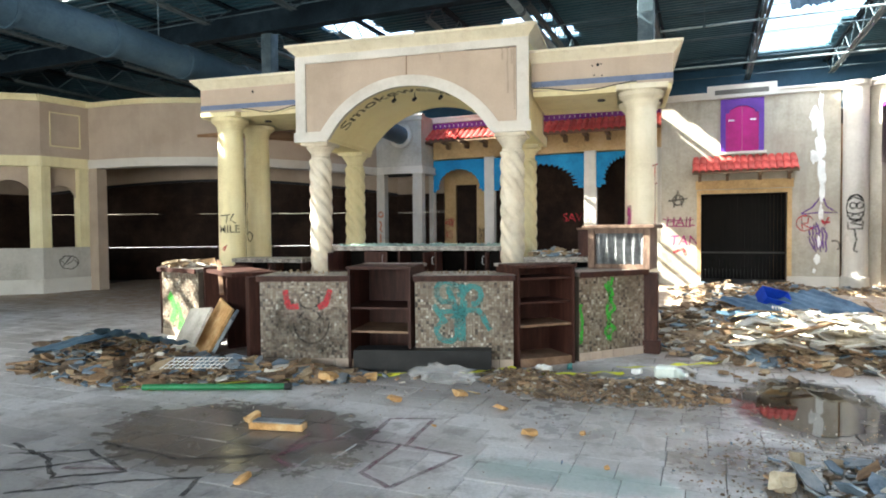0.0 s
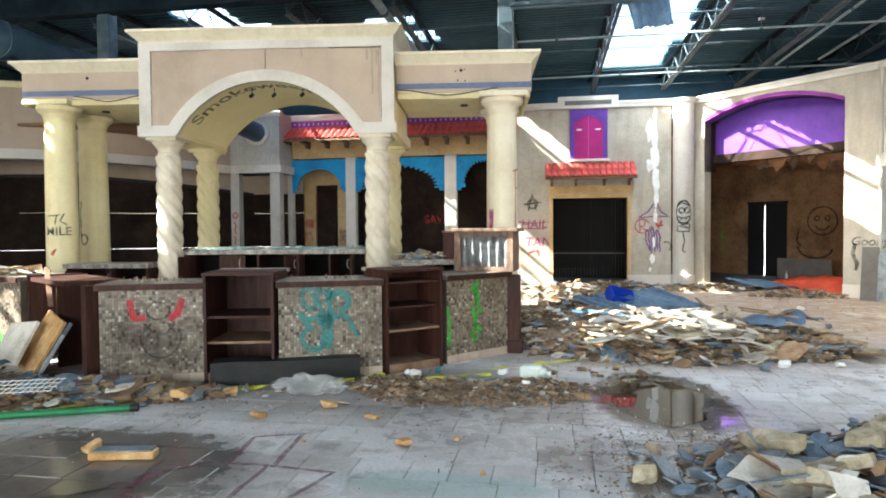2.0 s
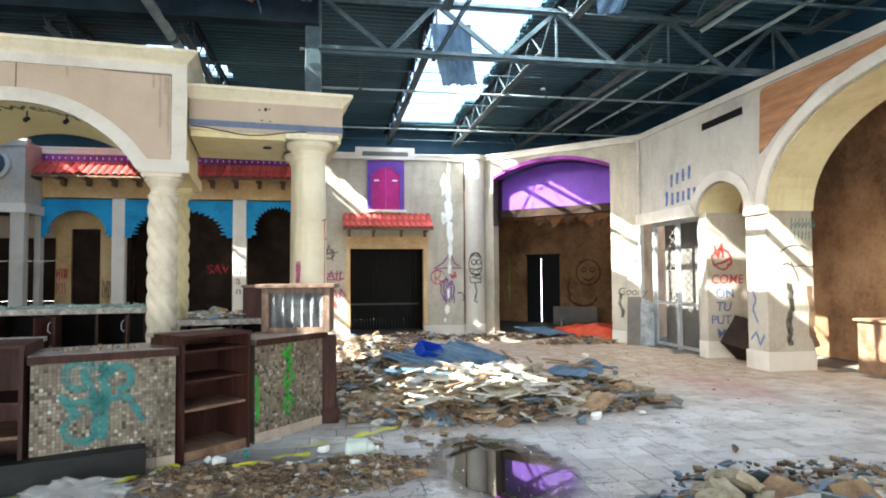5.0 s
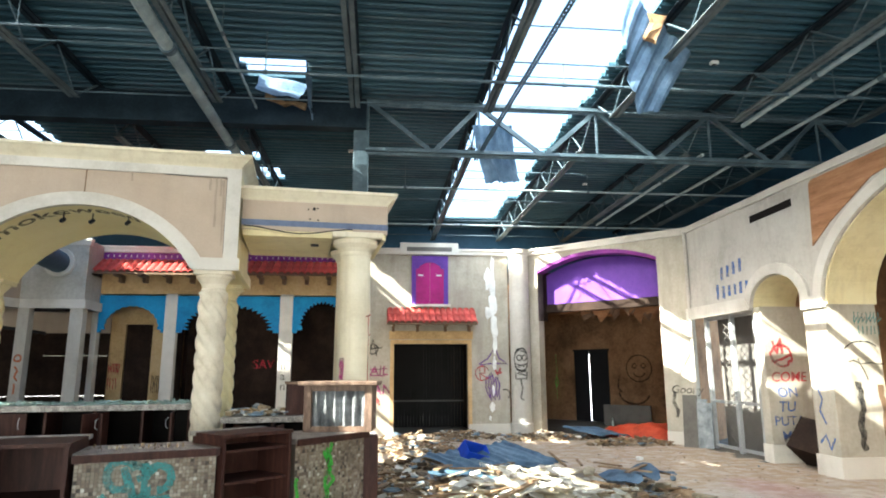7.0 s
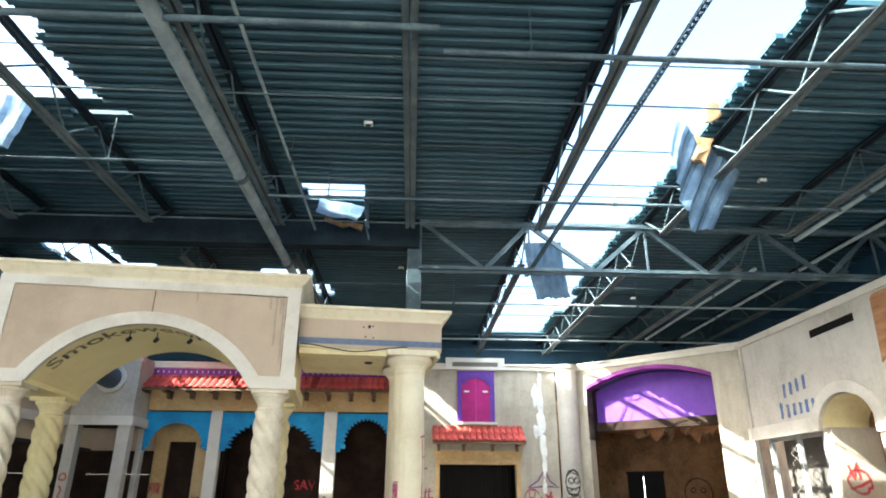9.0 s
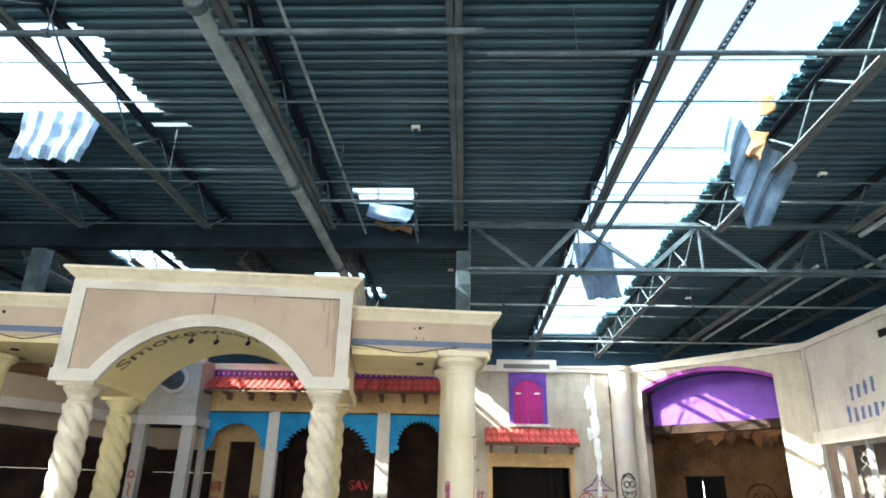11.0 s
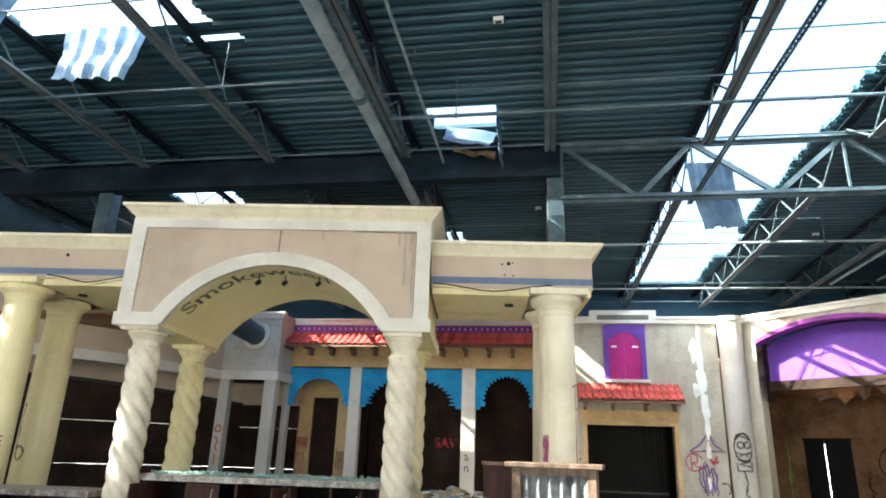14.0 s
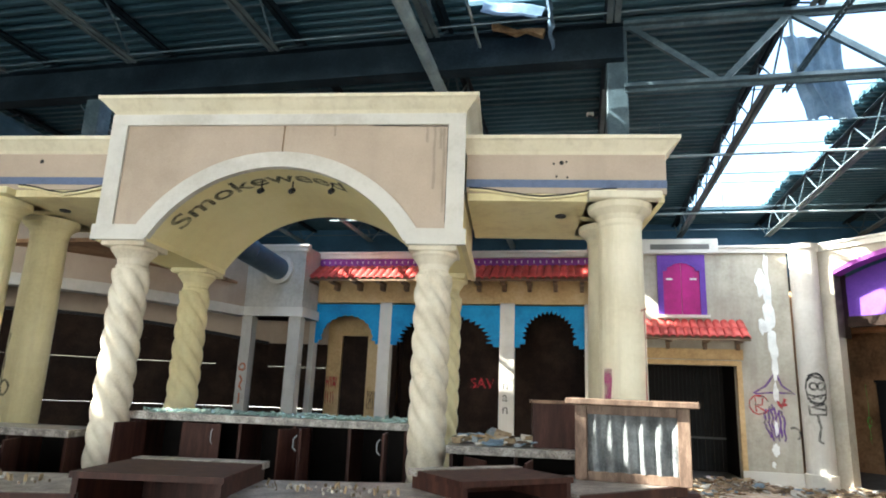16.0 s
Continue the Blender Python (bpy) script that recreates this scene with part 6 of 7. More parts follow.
# counter fronts
scrawl([wob([(0.29, 0.86), (0.33, 0.66), (0.44, 0.68)], 4), wob([(0.80, 0.87), (0.74, 0.70), (0.66, 0.66)], 4)], 0.075, lambda p, q, o: K1(p, q, o + 0.004), "redspray", p1t)
scrawl([arc(0.56, 0.74, 0.11, 0, 360, 18, 0.09), wob([(0.42, 0.62), (0.50, 0.52)]), wob([(0.50, 0.62), (0.42, 0.52)]), wob([(0.64, 0.62), (0.72, 0.52)]), wob([(0.72, 0.62), (0.64, 0.52)]), arc(0.58, 0.50, 0.20, 180, 360, 14, 0.24)], 0.014, lambda p, q, o: K1(p, q, o + 0.003), "blackspray", p1t)
scrawl([wob(arc(0.34, 0.84, 0.11, 20, 300, 12)), wob([(0.36, 0.9), (0.45, 0.62), (0.46, 0.3)], 4), wob([(0.52, 0.92), (0.52, 0.3)], 4), wob(arc(0.36, 0.42, 0.12, 120, 340, 10)), wob([(0.25, 0.62), (0.7, 0.64), (0.82, 0.42)], 4), wob(arc(0.62, 0.8, 0.1, -90, 180, 10)), wob([(0.2, 0.7), (0.34, 0.5)], 4), wob([(0.40, 0.68), (0.56, 0.60), (0.42, 0.56), (0.56, 0.72), (0.48, 0.5)], 4, 0.03), wob([(0.42, 0.92), (0.58, 0.86), (0.46, 0.80)], 4, 0.02)], 0.07, lambda p, q, o: K2(p, q, o + 0.003), "teal", p2t)
scrawl([wob([(0.42, 0.90), (0.50, 0.74), (0.40, 0.62), (0.46, 0.45), (0.38, 0.30), (0.47, 0.2)], 5, 0.03), wob([(0.50, 0.93), (0.42, 0.8), (0.49, 0.66)], 4, 0.03), wob([(0.40, 0.86), (0.52, 0.60), (0.40, 0.44), (0.52, 0.34), (0.40, 0.24)], 6, 0.05), wob([(0.02, 0.66), (0.04, 0.4), (0.02, 0.2)], 4, 0.02)], 0.055, lambda p, q, o: K3(p, q, o + 0.003), "green", p3t)
scrawl([wob([(0.2, 0.6), (0.35, 0.4), (0.25, 0.2)], 5, 0.05), wob([(0.4, 0.5), (0.55, 0.2), (0.5, 0.1)], 5, 0.05)], 0.16, lambda p, q, o: K4(p, q, o + 0.003), "green", p4t)
# north arcade
ab = [o for o in bpy.data.objects if o.name == "wall_arcade_back"][0]
words("SAV", 0.36, lambda p, q, o: A(3.85 + p, 1.75 + q, -1.65 + o), M["redspray"], ab)
for i, ch in enumerate("nan"):
    words(ch, 0.30, shifted(A, 4.88, 1.72 - 0.27 * i), M["blackspray"], aw)
yr = [o for o in bpy.data.objects if o.name == "wall_arcade_room"][0]
scrawl([wob([(0.04 + 0.06 * i, 1.9), (0.07 + 0.06 * i, 1.6), (0.09 + 0.06 * i, 1.9)], 3, 0.04, i) for i in range(5)] + [wob([(0.06 + 0.07 * i, 1.5), (0.07 + 0.07 * i, 1.2)], 3, 0.03, i) for i in range(4)], 0.03, lambda p, q, o: A(p, q, -1.2 + o), "redspray", yr)
scrawl([wob([(1.22 + 0.05 * i, 1.55), (1.23 + 0.05 * i, 1.1)], 4, 0.04, i) for i in range(5)], 0.03, lambda p, q, o: A(p, q, -1.2 + o), "blackspray", yr)
bp = [o for o in bw.children if o.name.startswith("pillar")][0]
scrawl([wob(arc(0.13, 2.0, 0.08, 0, 360, 10)), wob([(0.08, 1.8), (0.16, 1.7), (0.1, 1.55), (0.18, 1.45)], 4), wob([(0.12, 1.4), (0.12, 1.15)])], 0.055, B1, "orange", bp)
scrawl([wob(arc(0.62, 0.76, 0.24, 0, 360, 16, 0.17), 2, 0.03), wob([(0.42, 0.80), (0.58, 0.70), (0.72, 0.84), (0.84, 0.72)], 4, 0.03), wob([(0.48, 0.68), (0.66, 0.90)], 4, 0.03)], 0.035, H2, "blackspray", pw)

# ---- loose things on the floor ----


def lump(bm, c, size, rn, mi=0, flat=1.0, sub=1, rough=0.22):
    """An irregular broken chunk."""
    n0 = len(bm.verts)
    R = Matrix.Translation(c) @ Euler((rn.uniform(-0.35, 0.35), rn.uniform(-0.35, 0.35), rn.uniform(0, 6.28))).to_matrix().to_4x4()
    sx, sy, sz = size * rn.uniform(0.7, 1.3), size * rn.uniform(0.5, 1.0), size * rn.uniform(0.35, 0.7) * flat
    pts = []
    for x in (-1, 1):
        for y in (-1, 1):
            for z in (-1, 1):
                pts.append(R @ Vector((sx * x * rn.uniform(0.55, 1), sy * y * rn.uniform(0.55, 1), sz * z * rn.uniform(0.6, 1))) * 1)
    vs = [bm.verts.new(p) for p in pts]
    for f in ((0, 1, 3, 2), (4, 6, 7, 5), (0, 4, 5, 1), (2, 3, 7, 6), (0, 2, 6, 4), (1, 5, 7, 3)):
        bm.faces.new([vs[i] for i in f]).material_index = mi


def plate(bm, c, size, rn, mi=0, thick=0.02, tilt=0.35, n=6):
    """A broken flat piece with an irregular outline."""
    R = Matrix.Translation(c) @ Euler((rn.uniform(-tilt, tilt), rn.uniform(-tilt, tilt), rn.uniform(0, 6.28))).to_matrix().to_4x4()
    a0 = rn.uniform(0, 6)
    asp = rn.uniform(0.35, 1.0)
    pts = [(size * rn.uniform(0.6, 1.1) * math.cos(a0 + 6.283 * i / n), asp * size * rn.uniform(0.6, 1.1) * math.sin(a0 + 6.283 * i / n)) for i in range(n)]
    lo = [bm.verts.new(R @ Vector((p, q, 0))) for p, q in pts]
    hi = [bm.verts.new(R @ Vector((p, q, thick))) for p, q in pts]
    fs = [bm.faces.new(lo[::-1]), bm.faces.new(hi)] + [bm.faces.new((lo[i], lo[(i + 1) % n], hi[(i + 1) % n], hi[i])) for i in range(n)]
    for f in fs:
        f.material_index = mi


def stick(bm, c, length, w, rn, mi=0):
    a = rn.uniform(0, 3.14)
    d = Vector((math.cos(a), math.sin(a), rn.uniform(-0.15, 0.15))) * length / 2
    bar(bm, Vector(c) - d, Vector(c) + d, w, w * 0.5)


M["foambits"] = mat("foam_rubble", (0.28, 0.205, 0.125), (0.14, 0.095, 0.055), (0.43, 0.335, 0.22), 0.9, scale=8, fine=70, bump=0.4, vary=0.35, island=True)
M["brownbits"] = mat("brown_rubble", (0.17, 0.12, 0.08), (0.065, 0.045, 0.032), (0.30, 0.22, 0.15), 0.9, scale=8, fine=70, bump=0.4, vary=0.45, island=True)
M["bluebits"] = mat("blue_grey_scraps", (0.12, 0.165, 0.215), (0.05, 0.07, 0.095), (0.23, 0.28, 0.34), 0.6, scale=6, fine=50, vary=0.4, island=True)
M["dust"] = mat("rubble_dust", (0.33, 0.25, 0.175), (0.16, 0.11, 0.075), (0.46, 0.37, 0.27), 0.95, scale=6, fine=60, bump=0.6)
PAL = ["brownbits", "foambits", "drywall", "bluebits", "felt", "board", "dust"]


def rubble(name, label, spots, n, size, weights, height, seed, ragged=1.0):
    """A heap of broken boards, foam and plaster spread over some ovals (x, y, rx, ry, weight)."""
    rn = random.Random(seed)
    bm = BM()
    tot = sum(s[4] for s in spots)
    # settled dust and crumbs that fill the heap
    x0, x1, y0, y1 = min(s[0] - s[2] for s in spots), max(s[0] + s[2] for s in spots), min(s[1] - s[3] for s in spots), max(s[1] + s[3] for s in spots)
    nx, ny = int((x1 - x0) / 0.07) + 1, int((y1 - y0) / 0.07) + 1
    rows = []
    for j in range(ny + 1 if height > 0.1 else 0):
        row = []
        for i in range(nx + 1):
            gx, gy = x0 + (x1 - x0) * i / nx, y0 + (y1 - y0) * j / ny
            f = max(1 - ((gx - s[0]) / s[2]) ** 2 - ((gy - s[1]) / s[3]) ** 2 for s in spots)
            gz = 0.75 * height * f * (0.6 + 0.6 * noise.noise((gx * 1.7, gy * 1.7, seed))) - 0.03 + 0.05 * noise.noise((gx * 6, gy * 6, seed)) + 0.02 * noise.noise((gx * 17, gy * 17, seed))
            row.append((bm.verts.new((gx, gy, max(-0.006, gz))), gz))
        rows.append(row)
    for j in range(len(rows) - 1):
        for i in range(nx):
            q = (rows[j][i], rows[j][i + 1], rows[j + 1][i + 1], rows[j + 1][i])
            if max(c[1] for c in q) > 0.0:
                bm.faces.new([c[0] for c in q]).material_index = 6
    for row in rows:
        for v, _ in row:
            if not v.link_faces:
                bm.verts.remove(v)
    for _ in range(n):
        r = rn.uniform(0, tot)
        for x, y, rx, ry, w in spots:
            r -= w
            if r <= 0:
                break
        a, d = rn.uniform(0, 6.283), math.sqrt(rn.random()) * (1 + 0.25 * rn.random() * ragged)
        px, py = x + rx * d * math.cos(a), y + ry * d * math.sin(a)
        top = height * max(0, 1 - d * d) * (0.6 + 0.6 * noise.noise((px * 1.7, py * 1.7, seed)))
        s = size * (0.25 + 1.2 * rn.random() ** 2.5)
        mi = rn.choices(range(6), weights)[0]
        z = max(0.0, top) * rn.uniform(0.5, 1) + s * 0.2
        k = rn.random()
        if size < 0.03 and k < 0.72:
            plate(bm, (px, py, z), s * 1.2, rn, mi, 0.003 + 0.1 * s, 0.5, 5)
        elif mi in (2, 3, 4) and k < 0.8 or k < 0.25:
            plate(bm, (px, py, z), s * 1.3, rn, mi, 0.012 + 0.012 * rn.random(), 0.4)
        elif k < 0.35 and mi in (0, 5):
            n0 = len(bm.faces)
            stick(bm, (px, py, z), s * rn.uniform(3, 6), rn.uniform(0.02, 0.09), rn)
            bm.faces.ensure_lookup_table()
            for f in bm.faces[n0:]:
                f.material_index = mi
        else:
            lump(bm, (px, py, z), s * 0.7, rn, mi, 0.65)
    return solid(name, bm, [M[k] for k in PAL], label, "rubble", kind="stuff")


rubble("rubble_strip", "brown crumbled rubble strewn before the bar", [(-0.95, 5.95, 0.95, 0.42, 3), (-1.6, 6.25, 0.5, 0.25, 1), (-0.3, 6.2, 0.5, 0.35, 1)], 5200, 0.027, (8, 1.9, 0.5, 0.3, 0.4, 3), 0.11, 31)
rubble("rubble_lumps", "larger broken lumps lying in the crumbled strip", [(-0.9, 6.0, 0.9, 0.4, 3), (0.35, 7.0, 0.5, 0.3, 1), (-2.6, 5.7, 1.2, 0.3, 1)], 90, 0.085, (6, 4, 1, 0.6, 0.6, 3), 0.05, 39)
rubble("rubble_grit", "loose grit and small crumbs over the pavers", [(-2.6, 5.5, 1.6, 0.6, 2), (0.9, 4.7, 1.0, 0.6, 3), (-0.2, 5.3, 1.8, 0.6, 1.5), (-4.5, 5.0, 2.5, 0.9, 2), (2.0, 7.5, 2.0, 1.0, 2), (0, 3.6, 4, 1.6, 0.7)], 2800, 0.009, (5, 4, 5, 0.3, 0.6, 1), 0.01, 32)
rubble("rubble_heap", "tall heap of broken boards, foam and sheet metal", [(1.1, 8.3, 1.3, 0.75, 3), (2.3, 8.7, 1.1, 0.8, 2), (1.4, 10.0, 1.9, 1.2, 3), (0.3, 11.5, 1.2, 1.2, 1.5), (-0.1, 9.6, 0.7, 1.4, 1)], 4200, 0.095, (6, 3, 2.6, 1.2, 1.0, 5), 0.36, 33)
rubble("rubble_west", "heap of foam chunks, blue sheets and broken boards", [(-5.9, 5.2, 1.3, 0.7, 3), (-5.6, 4.75, 0.8, 0.35, 1.2), (-4.5, 5.25, 0.9, 0.25, 1.2), (-7.2, 5.9, 0.9, 0.6, 1), (-3.9, 5.5, 0.7, 0.25, 0.7)], 1900, 0.095, (6, 2.2, 0.7, 2.4, 1.2, 4), 0.20, 34)
rubble("rubble_door", "scattered boards and dust before the doorway", [(1.6, 17.2, 1.3, 0.6, 2), (0.4, 16.6, 1.0, 0.8, 1.5), (3.6, 16.7, 1.2, 0.6, 2), (0.4, 14.6, 0.9, 1.2, 1.5), (5.4, 15.2, 1.0, 0.5, 1)], 1500, 0.09, (6, 2.5, 1.5, 1, 0.6, 4), 0.22, 35)
rubble("rubble_scatter", "thin scatter of dust and fragments across the far floor", [(3.5, 12.5, 2.6, 2.6, 3), (5.0, 9.5, 1.5, 3.0, 1.5), (-11, 9, 3.5, 3, 1)], 600, 0.018, (5, 5, 2, 0.6, 0.4, 1), 0.015, 36)
rubble("rubble_mulch", "fine brown mulch of crumbled board on the pavers", [(0.35, 4.15, 0.45, 0.35, 1.5), (0.95, 4.75, 0.7, 0.3, 2), (0.75, 3.9, 0.5, 0.35, 1)], 1500, 0.010, (9, 1.5, 0.8, 0.2, 0.8, 3), 0.03, 38)
rubble("rubble_near", "small foam crumbs and plaster shards between slabs", [(2.2, 4.2, 1.35, 0.7, 3), (3.2, 4.9, 1.2, 0.7, 1)], 1500, 0.045, (7, 1.2, 1.5, 2, 2.5, 3), 0.14, 37)


def rubble_on(name, label, centre, rx, ry, n, size, weights, seed, h=0.06):
    rn = random.Random(seed)
    bm = BM()
    for _ in range(n):
        a, d = rn.uniform(0, 6.283), math.sqrt(rn.random())
        s = size * rn.uniform(0.4, 1.3)
        c = (centre[0] + rx * d * math.cos(a), centre[1] + ry * d * math.sin(a), centre[2] + s * 0.25 + rn.random() * h * (1 - d))
        mi = rn.choices(range(6), weights)[0]
        plate(bm, c, s, rn, mi, 0.035 if mi == 1 else 0.014) if rn.random() < 0.75 else lump(bm, c, s * 0.6, rn, mi)
    return solid(name, bm, [M[k] for k in PAL], label, "rubble", kind="stuff")


rubble_on("counter_rubble", "scraps of foam and plaster heaped on the low back bar", I(2.3, 0.28, 1.10), 0.42, 0.22, 70, 0.10, (3, 3, 4, 1, 2, 2), 41, 0.10)
rubble_on("counter_rubble", "orange foam pieces lying on the bar end", (-6.9, 7.15, 1.0), 0.45, 0.2, 40, 0.13, (1, 6, 3, 0, 0, 2), 42, 0.08)
rubble_on("counter_rubble", "plaster dust and crumbs on the bar top", K2(0.45, 1.022, -0.25), 0.42, 0.14, 90, 0.009, (2, 2, 5, 0, 0, 0), 43, 0.01)
rubble_on("counter_rubble", "plaster dust and crumbs on the bar top", K1(0.45, 1.022, -0.3), 0.40, 0.16, 60, 0.012, (2, 2, 5, 0, 0, 0), 44, 0.01)


def single(name, label, category, maker, mk, c, size, seed, group="", **kw):
    """One broken piece as a thing of its own, resting on the floor."""
    rn = random.Random(seed)
    bm = BM()
    maker(bm, c, size, rn, 0, **kw)
    bmesh.ops.subdivide_edges(bm, edges=bm.edges, cuts=3, use_grid_fill=True)
    if maker is lump:
        mid = sum((v.co for v in bm.verts), Vector()) / len(bm.verts)
        ext = max((v.co - mid).length for v in bm.verts)
        for v in bm.verts:
            d = v.co - mid
            v.co = mid + d * (1 - 0.32 * (d.length / ext) ** 2 + 0.35 * noise.noise(v.co * 2.2 / size * 0.3))
    for v in bm.verts:
        v.co += Vector((noise.noise(v.co * 13), noise.noise(v.co * 13 + Vector((3, 1, 0))), noise.noise(v.co * 13 + Vector((0, 7, 2))))) * size * 0.24
    low = min(v.co.z for v in bm.verts)
    for v in bm.verts:
        v.co.z += 0.0 - low + kw.get("base", 0)
    return solid(name, bm, M[mk], label, category, group)


for i, (x, y, s) in enumerate(((-4.15, 5.35, 0.16), (-5.0, 5.05, 0.15), (-4.65, 5.6, 0.13), (-6.6, 5.2, 0.15), (-2.05, 5.3, 0.09), (-1.16, 4.44, 0.085), (-0.80, 4.60, 0.04), (-1.55, 5.0, 0.07), (-2.55, 2.98, 0.075), (-3.28, 3.98, 0.10), (-2.5, 4.9, 0.10), (-3.45, 5.3, 0.13), (-1.9, 4.4, 0.03), (-3.1, 5.55, 0.11), (-0.55, 4.0, 0.03))):
    single("foam_chunk", "broken lump of yellow insulation foam on the pavers", "foam chunk", lump, "foam", (x, y, 0), s, 60 + i, "foam chunks", flat=0.5)
t = thing("foam_batten", "strip of orange foam with grey felt facing", "foam strip", (-3.0, 3.92, 0))
bm = BM()
box(bm, -0.22, 0.22, -0.05, 0.05, 0, 0.055, Matrix.Translation((-3.0, 3.92, 0.0)) @ Matrix.Rotation(radians(12), 4, "Z"), 0.008)
part("core", bm, M["foam"], t)
bm = BM()
box(bm, -0.19, 0.20, -0.045, 0.055, 0.055, 0.066, Matrix.Translation((-3.0, 3.92, 0.0)) @ Matrix.Rotation(radians(12), 4, "Z"))
part("facing", bm, M["felt"], t)
# slabs of roof felt and foam piled near the path
M["dullfoam"] = mat("weathered_foam", (0.35, 0.295, 0.21), (0.17, 0.135, 0.09), (0.48, 0.42, 0.32), 0.95, scale=7, fine=60, bump=0.7)
rn = random.Random(77)
for i in range(150):
    x, y = 0.35 + 2.9 * rn.random() ** 0.75, 0
    y = 3.55 + (0.9 + 0.5 * (x - 0.3) / 2.9) * rn.random() + 0.25 * (x - 0.3) / 2.9
    kind = rn.choices(("felt", "foam", "bluebits", "drywall", "board"), (4.6, 1.2, 3.2, 2.0, 2.4))[0]
    s = rn.uniform(0.07, 0.24) * (1.2 if x > 1.1 else 0.6)
    h = 0.02 + 0.20 * max(0, 1 - ((x - 2.1) / 1.3) ** 2 - ((y - 4.3) / 0.8) ** 2) * rn.random()
    bm = BM()
    plate(bm, (x, y, h), s, rn, 0, 0.07 if kind == "foam" else 0.012, 0.6, rn.choice((4, 5, 5, 6)))
    if kind in ("foam", "drywall"):
        bmesh.ops.subdivide_edges(bm, edges=bm.edges, cuts=2, use_grid_fill=True)
        bmesh.ops.triangulate(bm, faces=bm.faces)
        for v in bm.verts:
            v.co += Vector((noise.noise(v.co * 12), noise.noise(v.co * 12 + Vector((3, 1, 0))), noise.noise(v.co * 12 + Vector((0, 7, 2))))) * 0.028
    low = min(v.co.z for v in bm.verts)
    for v in bm.verts:
        v.co.z += max(0, 0.002 - low)
    nm, lab = {"felt": ("felt_slab", "torn slab of dark grey roofing felt"), "foam": ("foam_slab", "broken slab of yellow insulation foam"), "bluebits": ("sheet_scrap", "bent scrap of blue-grey sheet"),
               "drywall": ("plaster_shard", "broken pale plasterboard shard"), "board": ("board_scrap", "splintered brown board scrap")}[kind]
    solid(nm, bm, M["dullfoam" if kind == "foam" else kind], lab, "debris piece", "debris slabs")
for i, (x, y) in enumerate(((1.62, 4.75), (2.6, 4.55))):
    t = single("green_plastic", "flat scrap of bright green plastic", "plastic scrap", plate, "green", (x, y, 0.1), 0.09, 90 + i, thick=0.01)
# corrugated sheets on the floor
torn_sheet((0.95, 11.3, 0.42), 1.7, 1.5, (6, -4, 28), "blue corrugated roof sheet lying on the rubble", 0.0, 9, "galv", 0.1, 13)
torn_sheet((0.35, 9.9, 0.30), 1.2, 1.2, (4, 5, 70), "dark blue corrugated roof sheet lying on the rubble", 0.0, 7, "duct", 0.1, 15)
torn_sheet((4.75, 17.3, 0.2), 1.1, 1.3, (4, 3, 20), "blue-grey corrugated roof sheet lying by the arch", 0.0, 6, "galv", 0.1, 17)
torn_sheet((-6.6, 5.6, 0.28), 1.1, 0.9, (8, -8, -30), "blue corrugated roof sheet on the rubble", 0.0, 6, "duct", 0.1, 19)
torn_sheet((-6.2, 5.75, 0.20), 0.9, 0.7, (-6, 8, 20), "dark blue corrugated roof sheet on the rubble", 0.1, 5, "duct", 0.15, 23)
torn_sheet((2.9, 9.6, 0.30), 0.9, 0.7, (8, -6, 10), "pale blue metal sheet on the rubble", 0.1, 2, "galv", 0.2, 25)
# pale plaster and foam slabs on the heap, gathered to brighten its sun patch
rn = random.Random(5)
for i in range(190):
    x, y = rn.uniform(0.45, 2.25), rn.uniform(7.7, 9.6)
    bm = BM()
    plate(bm, (x, y, 0.20 + 0.17 * rn.random()), rn.uniform(0.09, 0.25), rn, 0, 0.02, 0.32, 5)
    if i % 3:
        solid("plaster_slab", bm, M["drywall"], "pale broken plasterboard slab on the rubble heap", "debris piece", "heap slabs")
    else:
        solid("foam_slab", bm, M["dullfoam"], "weathered yellow foam slab on the rubble heap", "debris piece", "heap slabs")
# flat felt and board pieces at the heap's east end
rn = random.Random(15)
for i in range(46):
    x, y = rn.uniform(2.0, 3.7), rn.uniform(7.9, 9.6)
    mk = ("felt", "board", "bluebits", "dullfoam", "board")[i % 5]
    bm = BM()
    plate(bm, (x, y, 0.06 + 0.16 * rn.random() * max(0, 1 - (x - 2) / 1.9)), rn.uniform(0.10, 0.30), rn, 0, 0.018 if mk != "dullfoam" else 0.05, 0.3, rn.choice((4, 5, 6)))
    low = min(v.co.z for v in bm.verts)
    for v in bm.verts:
        v.co.z += max(0, 0.003 - low)
    nm, lab = {"felt": ("felt_slab", "torn slab of grey roofing felt by the heap"), "board": ("board_scrap", "splintered brown board by the heap"), "bluebits": ("sheet_scrap", "pale blue sheet scrap by the heap"), "dullfoam": ("foam_slab", "weathered foam slab by the heap")}[mk]
    solid(nm, bm, M[mk], lab, "debris piece", "heap edge pieces")
# long splintered laths lying across the heap
for i in range(26):
    x, y, a, ln = rn.uniform(0.2, 3.0), rn.uniform(7.6, 10.6), rn.uniform(0, 3.14), rn.uniform(0.35, 1.0)
    d = Vector((math.cos(a), math.sin(a), rn.uniform(-0.12, 0.12))) * ln / 2
    c = Vector((x, y, 0.24 + 0.14 * rn.random()))
    bm = BM()
    bar(bm, c - d, c + d, rn.uniform(0.03, 0.08), 0.018)
    solid("lath", bm, M["board"], "splintered brown wooden lath on the rubble heap", "lath", "heap laths")
